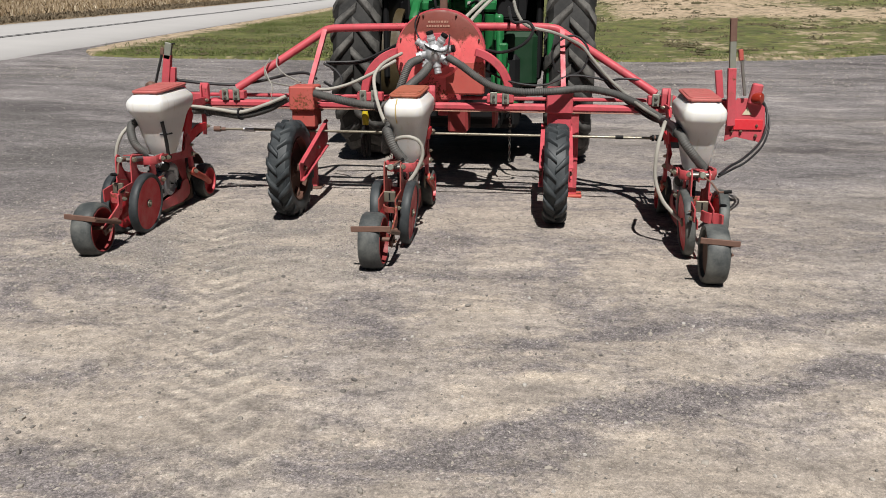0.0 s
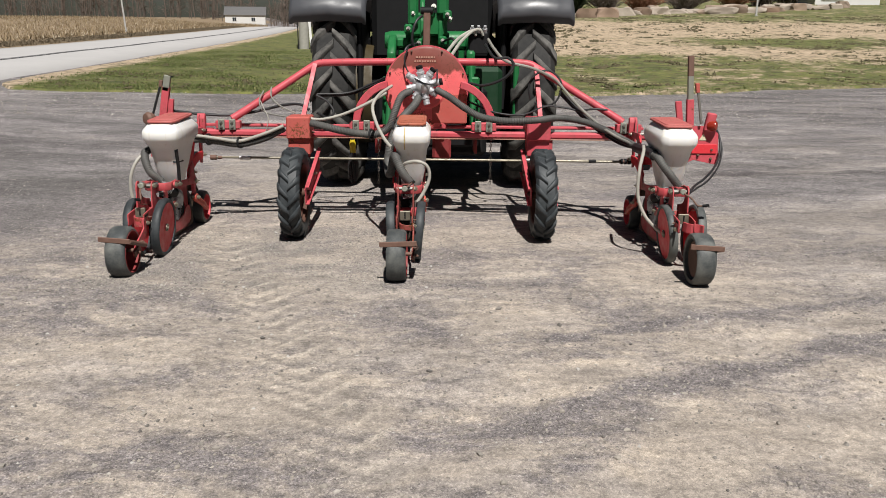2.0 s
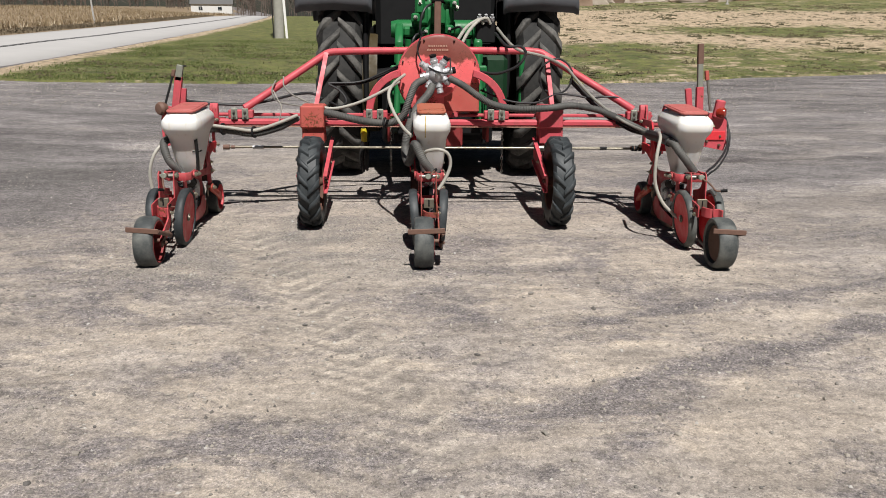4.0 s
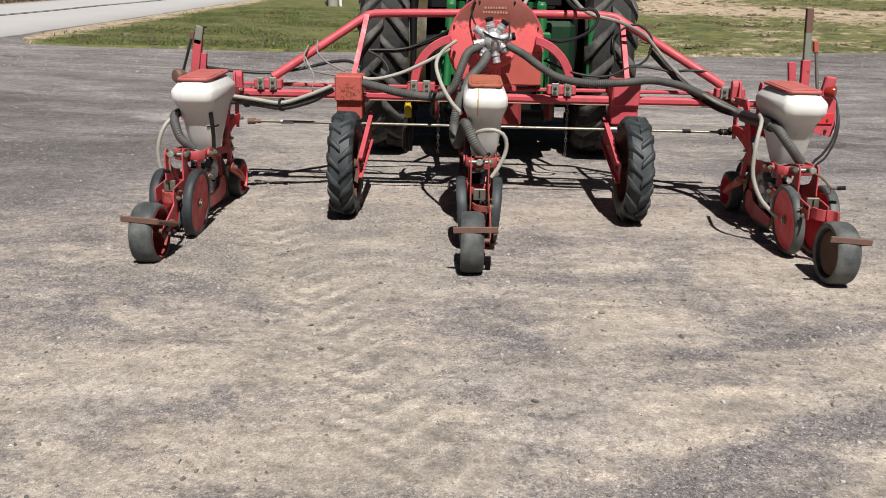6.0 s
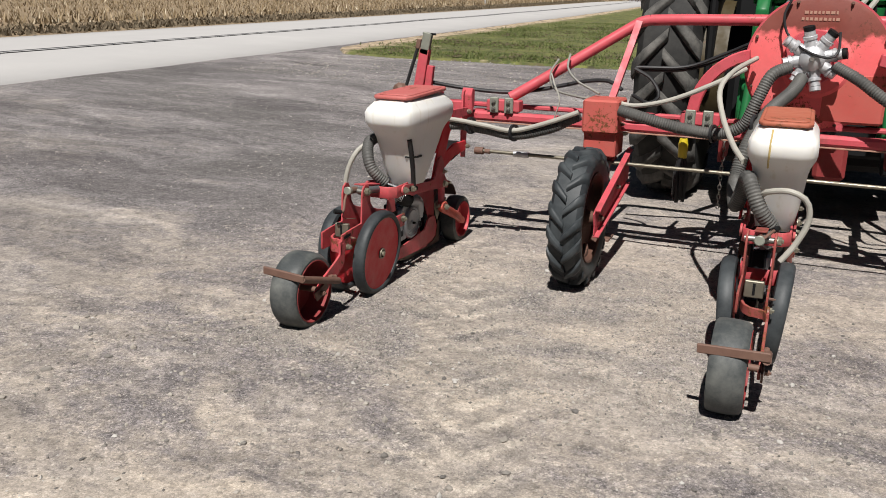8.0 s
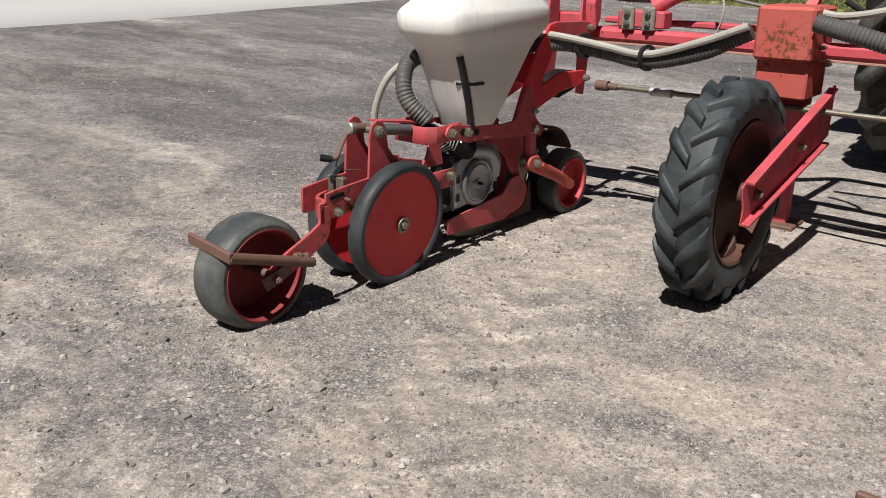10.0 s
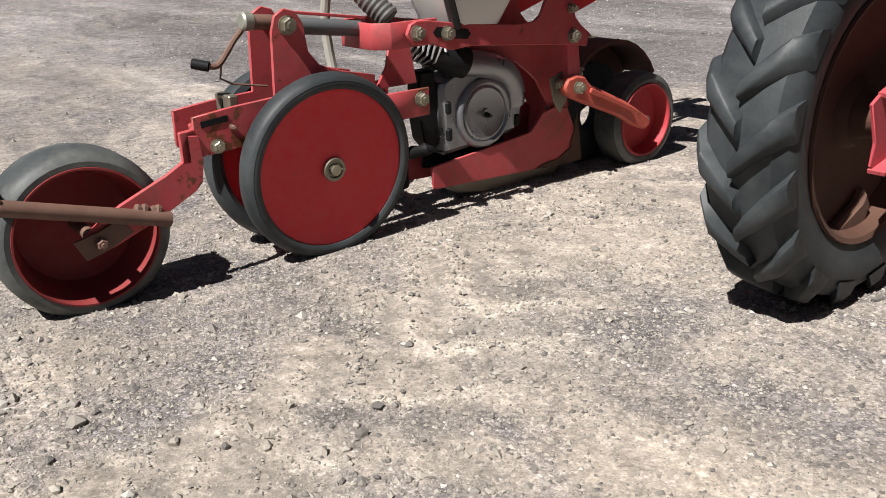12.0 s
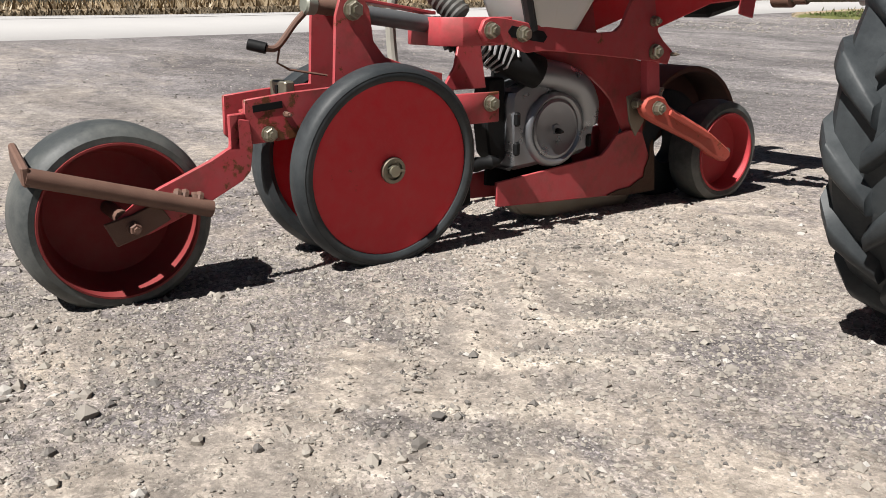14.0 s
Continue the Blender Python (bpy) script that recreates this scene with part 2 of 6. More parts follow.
def gravel_material():
    """Packed limestone dust and grey chippings; the share of chippings is the sheet's own 'grit' layer."""
    m, nt, b = material("packed_gravel", 0.95)
    b.inputs["Specular IOR Level"].default_value = 0.25
    pos = nt.nodes.new("ShaderNodeNewGeometry").outputs["Position"]
    grit = nt.nodes.new("ShaderNodeAttribute")
    grit.attribute_name = "grit"
    drag = nt.nodes.new("ShaderNodeMapping")
    drag.inputs["Scale"].default_value = (1.0, 1.9, 1.0)
    drag.inputs["Rotation"].default_value = (0, 0, radians(-24))
    warp = node(nt, "ShaderNodeTexNoise", Scale=1.3, Detail=4.0)
    nt.links.new(pos, warp.inputs["Vector"])
    nt.links.new(mix(nt, 0.7, pos, warp.outputs["Color"], "ADD"), drag.inputs["Vector"])

    def around(fac, gain):
        return calc(nt, "MULTIPLY", calc(nt, "SUBTRACT", fac, 0.5), gain)
    g = calc(nt, "ADD", grit.outputs["Fac"], around(noise_node(nt, 1.5, 7, 0.66, drag.outputs[0]), 1.25))
    g = calc(nt, "ADD", g, around(noise_node(nt, 6.0, 8, 0.72, drag.outputs[0]), 0.95))
    g = calc(nt, "ADD", g, around(noise_node(nt, 28.0, 6, 0.75, pos), 0.8))
    share = ramp(nt, g, [(0.30, (0, 0, 0)), (0.47, (0.42, 0.42, 0.42)), (0.74, (1, 1, 1))])
    sand = mix(nt, noise_node(nt, 2.2, 6, 0.65, pos), (0.258, 0.223, 0.189), (0.350, 0.309, 0.267))
    chalk = ramp(nt, noise_node(nt, 0.9, 6, 0.7, drag.outputs[0]), [(0.50, (0, 0, 0)), (0.66, (0.75, 0.75, 0.75))])
    sand = mix(nt, chalk, sand, (0.318, 0.286, 0.262))
    grey = mix(nt, noise_node(nt, 9.0, 7, 0.72, pos), (0.119, 0.107, 0.105), (0.230, 0.208, 0.206))
    c = mix(nt, share, sand, grey)
    worked = nt.nodes.new("ShaderNodeAttribute")
    worked.attribute_name = "worked"
    # scuffs drawn out along the way that wheels and feet have taken
    for turn, scale, gain in ((-16, 2.2, 0.55), (11, 3.6, 0.45), (-52, 3.0, 0.42)):
        scuff = nt.nodes.new("ShaderNodeMapping")
        scuff.inputs["Scale"].default_value = (0.9, 2.3, 1.0)
        scuff.inputs["Rotation"].default_value = (0, 0, radians(turn))
        nt.links.new(mix(nt, 0.22, pos, warp.outputs["Color"], "ADD"), scuff.inputs["Vector"])
        tone = ramp(nt, noise_node(nt, scale, 7, 0.68, scuff.outputs[0]), [(0.36, (0.60, 0.60, 0.612)), (0.45, (0.92, 0.92, 0.925)), (0.53, (1.04,) * 3), (0.63, (1.32, 1.30, 1.25))])
        c = mix(nt, calc(nt, "MULTIPLY", worked.outputs["Fac"], gain), c, tone, "MULTIPLY")
    # broad sweeps and bluish fresh chippings farther out
    fresh = nt.nodes.new("ShaderNodeAttribute")
    fresh.attribute_name = "fresh"
    c = mix(nt, calc(nt, "MULTIPLY", fresh.outputs["Fac"], 0.55), c, (0.160, 0.151, 0.152))
    for turn, scale, gain in ((-24, 0.55, 0.9), (-38, 1.4, 0.7)):
        sweep = nt.nodes.new("ShaderNodeMapping")
        sweep.inputs["Scale"].default_value = (0.55, 2.2, 1.0)
        sweep.inputs["Rotation"].default_value = (0, 0, radians(turn))
        nt.links.new(mix(nt, 0.8, pos, warp.outputs["Color"], "ADD"), sweep.inputs["Vector"])
        tone = ramp(nt, noise_node(nt, scale, 8, 0.7, sweep.outputs[0]), [(0.38, (0.58, 0.57, 0.58)), (0.47, (0.90, 0.90, 0.90)), (0.53, (1.04,) * 3), (0.62, (1.42, 1.42, 1.41))])
        c = mix(nt, calc(nt, "MULTIPLY", fresh.outputs["Fac"], gain), c, tone, "MULTIPLY")
    # damp, trodden fines where the chippings lie thickest
    c = mix(nt, ramp(nt, calc(nt, "MULTIPLY", g, 0.5), [(0.40, (0, 0, 0)), (0.70, (0.6, 0.6, 0.6))]), c, (0.0972, 0.0907, 0.0864))
    tread = nt.nodes.new("ShaderNodeAttribute")
    tread.attribute_name = "tread"
    worn = ramp(nt, noise_node(nt, 7.0, 6, 0.65, pos), [(0.30, (0, 0, 0)), (0.56, (1, 1, 1))])
    c = mix(nt, calc(nt, "MULTIPLY", calc(nt, "MULTIPLY", tread.outputs["Fac"], -0.95, True), worn), c, (0.150, 0.136, 0.124))
    c = mix(nt, calc(nt, "MULTIPLY", calc(nt, "MULTIPLY", tread.outputs["Fac"], 1.15, True), worn), c, (0.395, 0.352, 0.298))
    # crumbs of every size, each with a tone of its own
    cells = []
    for scale, low, high in ((300.0, 0.62, 1.44), (135.0, 0.62, 1.44), (62.0, 0.80, 1.24)):
        v = node(nt, "ShaderNodeTexVoronoi", Scale=scale)
        nt.links.new(pos, v.inputs["Vector"])
        bw = nt.nodes.new("ShaderNodeRGBToBW")
        nt.links.new(v.outputs["Color"], bw.inputs[0])
        tone = ramp(nt, bw.outputs[0], [(0.15, (low,) * 3), (0.42, (0.97,) * 3), (0.62, (1.02,) * 3), (0.88, (high,) * 3)])
        c = mix(nt, calc(nt, "ADD", calc(nt, "MULTIPLY", share, 0.45), 0.50), c, tone, "MULTIPLY")
        cells.append((v.outputs["Distance"], bw.outputs[0]))
    blot = ramp(nt, noise_node(nt, 17.0, 9, 0.8, pos), [(0.36, (0.58,) * 3), (0.48, (0.98,) * 3), (0.64, (1.28,) * 3)])
    c = mix(nt, 0.85, c, blot, "MULTIPLY")
    nt.links.new(c, b.inputs["Base Color"])
    h = calc(nt, "MULTIPLY", noise_node(nt, 20.0, 9, 0.78, pos), 0.9)
    for (dist, rnd), gain in zip(cells, (0.30, 0.62, 0.9)):
        stone = calc(nt, "MULTIPLY", calc(nt, "SUBTRACT", 0.62, dist, True), calc(nt, "SUBTRACT", rnd, 0.30, True))
        h = calc(nt, "ADD", h, calc(nt, "MULTIPLY", calc(nt, "MULTIPLY", stone, gain * 3.0), calc(nt, "ADD", calc(nt, "MULTIPLY", share, 0.75), 0.25)))
    bump(nt, b, h, 0.66, 0.008)
    return m


GRAVEL = gravel_material()
PEBBLE_M, nt_, b_ = material("loose_stones", 0.9)
_g = nt_.nodes.new("ShaderNodeNewGeometry")
nt_.links.new(ramp(nt_, _g.outputs["Random Per Island"], [(0.0, (0.0936, 0.0864, 0.0806)), (0.25, (0.18, 0.1656, 0.1476)), (0.6, (0.2592, 0.234, 0.2016)), (0.93, (0.3096, 0.2844, 0.2484)), (1.0, (0.3888, 0.3744, 0.3528))]), b_.inputs["Base Color"])
bump(nt_, b_, noise_node(nt_, 300.0), 0.4, 0.001)


def lawn_material():
    m, nt, b = material("early_spring_lawn", 0.95)
    pos = nt.nodes.new("ShaderNodeNewGeometry").outputs["Position"]
    green = mix(nt, ramp(nt, noise_node(nt, 1.6, 10, 0.80, pos), [(0.36, (0, 0, 0)), (0.62, (1, 1, 1))]), (0.026, 0.048, 0.009), (0.165, 0.172, 0.047))
    straw = mix(nt, noise_node(nt, 6.0, 5, 0.7, pos), (0.33, 0.250, 0.168), (0.53, 0.42, 0.302))
    bare = nt.nodes.new("ShaderNodeAttribute")
    bare.attribute_name = "bare"
    f = calc(nt, "ADD", bare.outputs["Fac"], calc(nt, "MULTIPLY", calc(nt, "SUBTRACT", noise_node(nt, 0.7, 7, 0.7, pos), 0.5), 1.5))
    f = calc(nt, "ADD", f, calc(nt, "MULTIPLY", calc(nt, "SUBTRACT", noise_node(nt, 3.5, 6, 0.68, pos), 0.5), 1.2))
    c = mix(nt, ramp(nt, f, [(0.35, (0, 0, 0)), (0.62, (1, 1, 1))]), green, straw)
    c = mix(nt, ramp(nt, noise_node(nt, 5.0, 9, 0.72, pos), [(0.47, (0, 0, 0)), (0.60, (0.8, 0.8, 0.8))]), c, (0.105, 0.085, 0.040))
    tuft = ramp(nt, noise_node(nt, 2.2, 3, 0.5, pos), [(0.60, (0, 0, 0)), (0.68, (0.8, 0.8, 0.8))])
    c = mix(nt, tuft, c, (0.036, 0.0346, 0.0158))
    nt.links.new(c, b.inputs["Base Color"])
    bump(nt, b, noise_node(nt, 14.0, 8, 0.75, pos), 0.9, 0.05)
    return m


def road_material():
    m, nt, b = material("bleached_asphalt", 0.85)
    pos = nt.nodes.new("ShaderNodeNewGeometry").outputs["Position"]
    c = mix(nt, noise_node(nt, 0.8, 6, 0.65, pos), (0.3384, 0.3312, 0.3276), (0.4464, 0.4356, 0.4248))
    c = mix(nt, calc(nt, "MULTIPLY", noise_node(nt, 60.0, 3, 0.6, pos), 0.5), c, (0.324, 0.3168, 0.3096))
    nt.links.new(c, b.inputs["Base Color"])
    bump(nt, b, noise_node(nt, 80.0), 0.3, 0.004)
    return m


LAWN, ROAD = lawn_material(), road_material()
TAR = plain("tar_seal", (0.0396, 0.0396, 0.0432), (0.072, 0.072, 0.0756), 6, 0.7, 0.2)
FIELD = plain("corn_stubble_soil", (0.1368, 0.0972, 0.0576), (0.2592, 0.1944, 0.1188), 1.6, 0.95, 0.9)
STUBBLE, nt_, b_ = material("dry_corn_stalks", 0.9)
_g = nt_.nodes.new("ShaderNodeNewGeometry")
nt_.links.new(ramp(nt_, _g.outputs["Random Per Island"], [(0.0, (0.0936, 0.0612, 0.0324)), (0.55, (0.2304, 0.1692, 0.0936)), (0.85, (0.3312, 0.2592, 0.1656)), (1.0, (0.4752, 0.4176, 0.3168))]), b_.inputs["Base Color"])
GRASS, nt_, b_ = material("grass_blades", 0.8)
_g = nt_.nodes.new("ShaderNodeNewGeometry")
nt_.links.new(ramp(nt_, _g.outputs["Random Per Island"], [(0.0, (0.0432, 0.0648, 0.013)), (0.6, (0.0972, 0.1224, 0.0288)), (0.93, (0.135, 0.145, 0.045)), (1.0, (0.23, 0.20, 0.10))]), b_.inputs["Base Color"])
WEEDS = plain("withered_weeds", (0.0792, 0.0612, 0.0396), (0.1512, 0.1188, 0.0756), 5, 0.95, 0.2)
TWIG = plain("bare_branches", (0.072, 0.054, 0.0432), (0.1224, 0.0936, 0.0756), 3, 0.9, 0.3)
SOD = plain("dark_tufts", (0.042, 0.038, 0.017), (0.095, 0.078, 0.038), 20, 0.95, 0.5)

LID_PALE = plain("pale_lettering", (0.3024, 0.144, 0.1008), (0.36, 0.216, 0.1584), 30, 0.8, 0.1)
STICKER = plain("warning_sticker", (0.504, 0.4464, 0.252), (0.5616, 0.5328, 0.432), 60, 0.5, 0.05)
PANE_T, _nt, _b = material("tinted_glass", 0.05)
_b.inputs["Base Color"].default_value = (0.015, 0.018, 0.02, 1)
YELLOWED = plain("yellow_brown_stain", (0.3744, 0.2592, 0.072), (0.4464, 0.36, 0.1728), 40, 0.6, 0.1)
SOIL = plain("caked_soil", (0.045, 0.024, 0.016), (0.095, 0.055, 0.036), 40, 0.95, 0.6)
SHIELD = plain("dark_rusty_shield", (0.0504, 0.0216, 0.0158), (0.108, 0.0446, 0.0302), 14, 0.85, 0.4)
WORN = metallic("worn_opener_steel", (0.216, 0.1872, 0.144), (0.3456, 0.324, 0.2736), 0.5, 0.5, 18)
ORANGE = painted("orange_red_paint", (0.432, 0.0468, 0.0324), (0.4752, 0.1008, 0.072), 0.35, 0.45)
RED_BRIGHT = painted("bright_red_paint", (0.432, 0.0216, 0.036), (0.4464, 0.0432, 0.0576), 0.05, 0.45)


# ---- building helpers ----
def thing(name, loc, label, category, group="", kind=""):
    ob = new(name)
    ob.location = loc
    ob.empty_display_size = 0.1
    return tagged(ob, label, category, group, kind)


def mesh_of(name, bm, mat, smooth=35):
    me = bpy.data.meshes.new(name)
    bmesh.ops.recalc_face_normals(bm, faces=bm.faces)
    bm.to_mesh(me)
    bm.free()
    me.materials.append(mat)
    if smooth:
        me.shade_smooth()
        me.set_sharp_from_angle(angle=radians(smooth))
    return me


def part(name, bm, mat, parent, label="", smooth=35):
    ob = new(name, mesh_of(name, bm, mat, smooth))
    ob.parent = parent
    if parent.data is None:
        ob.matrix_parent_inverse = Matrix.Translation(-parent.location)
    return tagged(ob, label)


def single(name, bm, mat, label, category, kind="", group="", smooth=35):
    return tagged(new(name, mesh_of(name, bm, mat, smooth)), label, category, group, kind)


def box(c, size, rot=(0, 0, 0), bevel=0.003, bm=None):
    """A bevelled box at c; rot in degrees."""
    bm = bm or bmesh.new()
    b2 = bmesh.new()
    bmesh.ops.create_cube(b2, size=1.0)
    bmesh.ops.scale(b2, vec=size, verts=b2.verts)
    if bevel:
        bmesh.ops.bevel(b2, geom=b2.edges[:], offset=min(bevel, min(size) * 0.3), segments=1, affect="EDGES")
    bmesh.ops.transform(b2, matrix=pose(*c, *rot), verts=b2.verts)
    return joined(bm, b2)


def joined(bm, other):
    at = {v: bm.verts.new(v.co) for v in other.verts}
    for f in other.faces:
        bm.faces.new([at[v] for v in f.verts])
    other.free()
    return bm


def plate(pts, x0, x1, bevel=0.0015, bm=None, axis="x"):
    """A flat plate cut to an outline. axis x: outline in y, z; axis y: in x, z; axis z: in x, y."""
    bm = bm or bmesh.new()
    b2 = bmesh.new()

    def at(p, d):
        return {"x": (d, p[0], p[1]), "y": (p[0], d, p[1]), "z": (p[0], p[1], d)}[axis]
    lo, hi = [b2.verts.new(at(p, x0)) for p in pts], [b2.verts.new(at(p, x1)) for p in pts]
    n = len(pts)
    b2.faces.new(lo), b2.faces.new(hi[::-1])
    for i in range(n):
        b2.faces.new((lo[i], hi[i], hi[(i + 1) % n], lo[(i + 1) % n]))
    bmesh.ops.recalc_face_normals(b2, faces=b2.faces)
    if bevel:
        bmesh.ops.bevel(b2, geom=b2.edges[:], offset=bevel, segments=1, affect="EDGES")
    return joined(bm, b2)


def smooth_path(pts, steps=8):
    """A Catmull-Rom line through the points."""
    p = [Vector(q) for q in pts]
    p = [p[0] * 2 - p[1]] + p + [p[-1] * 2 - p[-2]]
    out = []
    for i in range(1, len(p) - 2):
        a, b, c, d = p[i - 1:i + 3]
        for k in range(steps):
            t = k / steps
            out.append(0.5 * ((2 * b) + (c - a) * t + (2 * a - 5 * b + 4 * c - d) * t * t + (3 * b - a - 3 * c + d) * t ** 3))
    return out + [p[-2]]


def even(path, step):
    """The same line with points at an even step."""
    out, left = [path[0]], step
    for a, b in zip(path, path[1:]):
        d, at = (b - a).length, 0.0
        while d - at >= left:
            at += left
            left = step
            out.append(a.lerp(b, at / d))
        left -= d - at
    return out + [path[-1]]


def tube(path, r, sides=10, bm=None, ribs=0.0, flat=1.0):
    """A round bar or hose along a path; ribs: depth of corrugation, ring by ring."""
    bm = bm or bmesh.new()
    path = [Vector(p) for p in path]
    up, rings = None, []
    for i, p in enumerate(path):
        d = (path[min(i + 1, len(path) - 1)] - path[max(i - 1, 0)]).normalized()
        if up is None:
            up = d.orthogonal().normalized()
        up = (up - d * up.dot(d)).normalized()
        side = d.cross(up)
        rr = r - (ribs if i % 2 else 0)
        rings.append([bm.verts.new(p + (up * math.cos(a) * flat + side * math.sin(a)) * rr) for a in (2 * math.pi * k / sides for k in range(sides))])
    for a, b in zip(rings, rings[1:]):
        for k in range(sides):
            bm.faces.new((a[k], a[(k + 1) % sides], b[(k + 1) % sides], b[k]))
    bm.faces.new(rings[0][::-1]), bm.faces.new(rings[-1])
    return bm


def lathe(profile, centre, axis=(1, 0, 0), seg=36, bm=None, closed=True):
    """A turned body. profile: (along the axis, radius)."""
    bm = bm or bmesh.new()
    ax = Vector(axis).normalized()
    u = ax.orthogonal().normalized()
    if abs(ax.x) > 0.9:
        u = (Vector((0, 0, 1)) - ax * ax.z).normalized()
    w, c = ax.cross(u), Vector(centre)
    rings = []
    for h, r in profile:
        if r < 1e-6:
            rings.append([bm.verts.new(c + ax * h)])
        else:
            rings.append([bm.verts.new(c + ax * h + (u * math.cos(a) + w * math.sin(a)) * r) for a in (2 * math.pi * k / seg for k in range(seg))])
    pairs = list(zip(rings, rings[1:]))
    if closed:
        pairs.append((rings[-1], rings[0]))
    for a, b in pairs:
        for k in range(seg):
            q = (k + 1) % seg
            if len(a) == 1 and len(b) == 1:
                continue
            if len(a) == 1:
                bm.faces.new((a[0], b[q], b[k]))
            elif len(b) == 1:
                bm.faces.new((a[k], a[q], b[0]))
            else:
                bm.faces.new((a[k], a[q], b[q], b[k]))
    return bm


def rod(a, b, r, sides=12, bm=None):
    return tube([a, b], r, sides, bm)


def bolt(parent, at, axis, r=0.013, mat=None, length=0.014):
    """A hexagon head on a washer with the thread's end."""
    ax = Vector(axis).normalized()
    bm = lathe([(0, 0), (0, r * 1.18), (0.003, r * 1.18), (0.003, 0)], at, ax, 14, closed=False)
    lathe([(0.003, r), (length, r), (length + 0.002, r * 0.85), (length + 0.002, r * 0.5), (length + 0.008, r * 0.5), (length + 0.008, 0)], at, ax, 6, bm, closed=False)
    return part("bolt", bm, mat or BRASS, parent, smooth=20)


def ag_carcass(c, R, w, rim, lug_h):
    """The body of a tractor-pattern tyre on the x axis."""
    h = w / 2
    prof = [(-h * 0.78, rim), (-h * 0.95, rim + (R - rim) * 0.25), (-h, rim + (R - rim) * 0.5), (-h * 0.93, R - lug_h * 2.2), (-h * 0.72, R - lug_h * 1.25), (-h * 0.35, R - lug_h * 1.02),
            (0, R - lug_h), (h * 0.35, R - lug_h * 1.02), (h * 0.72, R - lug_h * 1.25), (h * 0.93, R - lug_h * 2.2), (h, rim + (R - rim) * 0.5), (h * 0.95, rim + (R - rim) * 0.25), (h * 0.78, rim)]
    return lathe(prof, c, (1, 0, 0), 64)


def tread_bars(parent, c, R, w, lugs, lug_h, lean, thick, mat):
    """Two rows of slanted bars, each a piece of its own on the tyre."""
    h = w / 2

    def crown(u):
        a = abs(u) / h
        return R - lug_h * 0.18 * a * a if a < 0.72 else R - lug_h * (0.10 + (a - 0.72) * 5.2)
    for side in (-1, 1):
        bm = bmesh.new()
        rows = []
        for f in (-0.05, 0.22, 0.48, 0.72, 0.9, 1.03):
            u = side * f * h
            half = thick * (0.42 + 0.22 * f) / R
            mid = f * lean
            top, low = crown(u), crown(u) - lug_h * 1.5
            rows.append([bm.verts.new((u, -math.sin(mid + da) * dr, math.cos(mid + da) * dr)) for dr, da in ((low, -half * 1.9), (top - lug_h * 0.18, -half * 1.12), (top, -half * 0.66), (top, half * 0.66), (top - lug_h * 0.18, half * 1.12), (low, half * 1.9))])
        for a, b in zip(rows, rows[1:]):
            for q in range(5):
                bm.faces.new((a[q], a[q + 1], b[q + 1], b[q]))
        bm.faces.new(rows[0][::-1]), bm.faces.new(rows[-1])
        me = mesh_of("tread_bar", bm, mat, 48)
        for k in range(lugs):
            ob = new("tread_bar", me)
            ob.parent = parent
            ob.matrix_basis = pose(*c, 360 * (k + (0.5 if side > 0 else 0)) / lugs, 0, 0)


LINES = []


def hose(name, pts, r, mat, label, ribs=0.0, step=0.006, parent=None, sides=10):
    path = smooth_path(pts, 10)
    path = even(path, step if ribs else 0.03)
    bm = tube(path, r, sides, ribs=ribs)
    if parent:
        return part(name, bm, mat, parent, label)
    LINES.append(single(name, bm, mat, label, "hose"))


# ---- the lie of the land ----
def soft0(v, k=2.0):
    return 0.5 * (v + np.sqrt(v * v + k * k))


def step01(a, b, v):
    t = np.clip((v - a) / (b - a), 0, 1)
    return t * t * (3 - 2 * t)


def land(x, y):
    """Height of the ground: the yard is level, the road and the lawn lie higher."""
    z = (0.02 - 0.004 * step01(-6, -9.5, x)) * (soft0(y - 8) - soft0(-8.0)) + 0.046 * (soft0(-x - 4) - soft0(-x - 10.2) - soft0(-4.0) + soft0(-10.2))
    z = z - 0.013 * step01(-6, -9.5, x) * soft0(y - 110, 20.0)
    z = z + step01(12, 45, road_edge(y) - x) * 0.011 * (soft0(y - 50) - soft0(-50.0))
    return z + step01(-6, 6, x) * 0.055 * (soft0(y - 20) - soft0(y - 75)) * step01(0, 10, y)


def wave(x, y, seed=0):
    """Cheap smooth noise, about -1 to 1."""
    r = np.random.RandomState(seed)
    out = 0.0
    for k in range(7):
        a, f, p = r.uniform(0, 6.28), r.uniform(0.6, 1.8), r.uniform(0, 6.28)
        out = out + np.sin((x * np.cos(a) + y * np.sin(a)) * f + p + 1.3 * np.sin((x * np.sin(a) - y * np.cos(a)) * f * 0.7 + p * 2))
    return out / 4.0


def spread(lo, hi, fine_lo, fine_hi, fine, grow=1.13):
    """Grid lines, dense between fine_lo and fine_hi."""
    mid = list(np.arange(fine_lo, fine_hi + fine, fine))
    a, d, left = fine_lo, fine, []
    while a > lo:
        d *= grow
        a -= d
        left.append(a)
    b, d, right = mid[-1], fine, []
    while b < hi:
        d *= grow
        b += d
        right.append(b)
    return np.array(left[::-1] + mid + right)


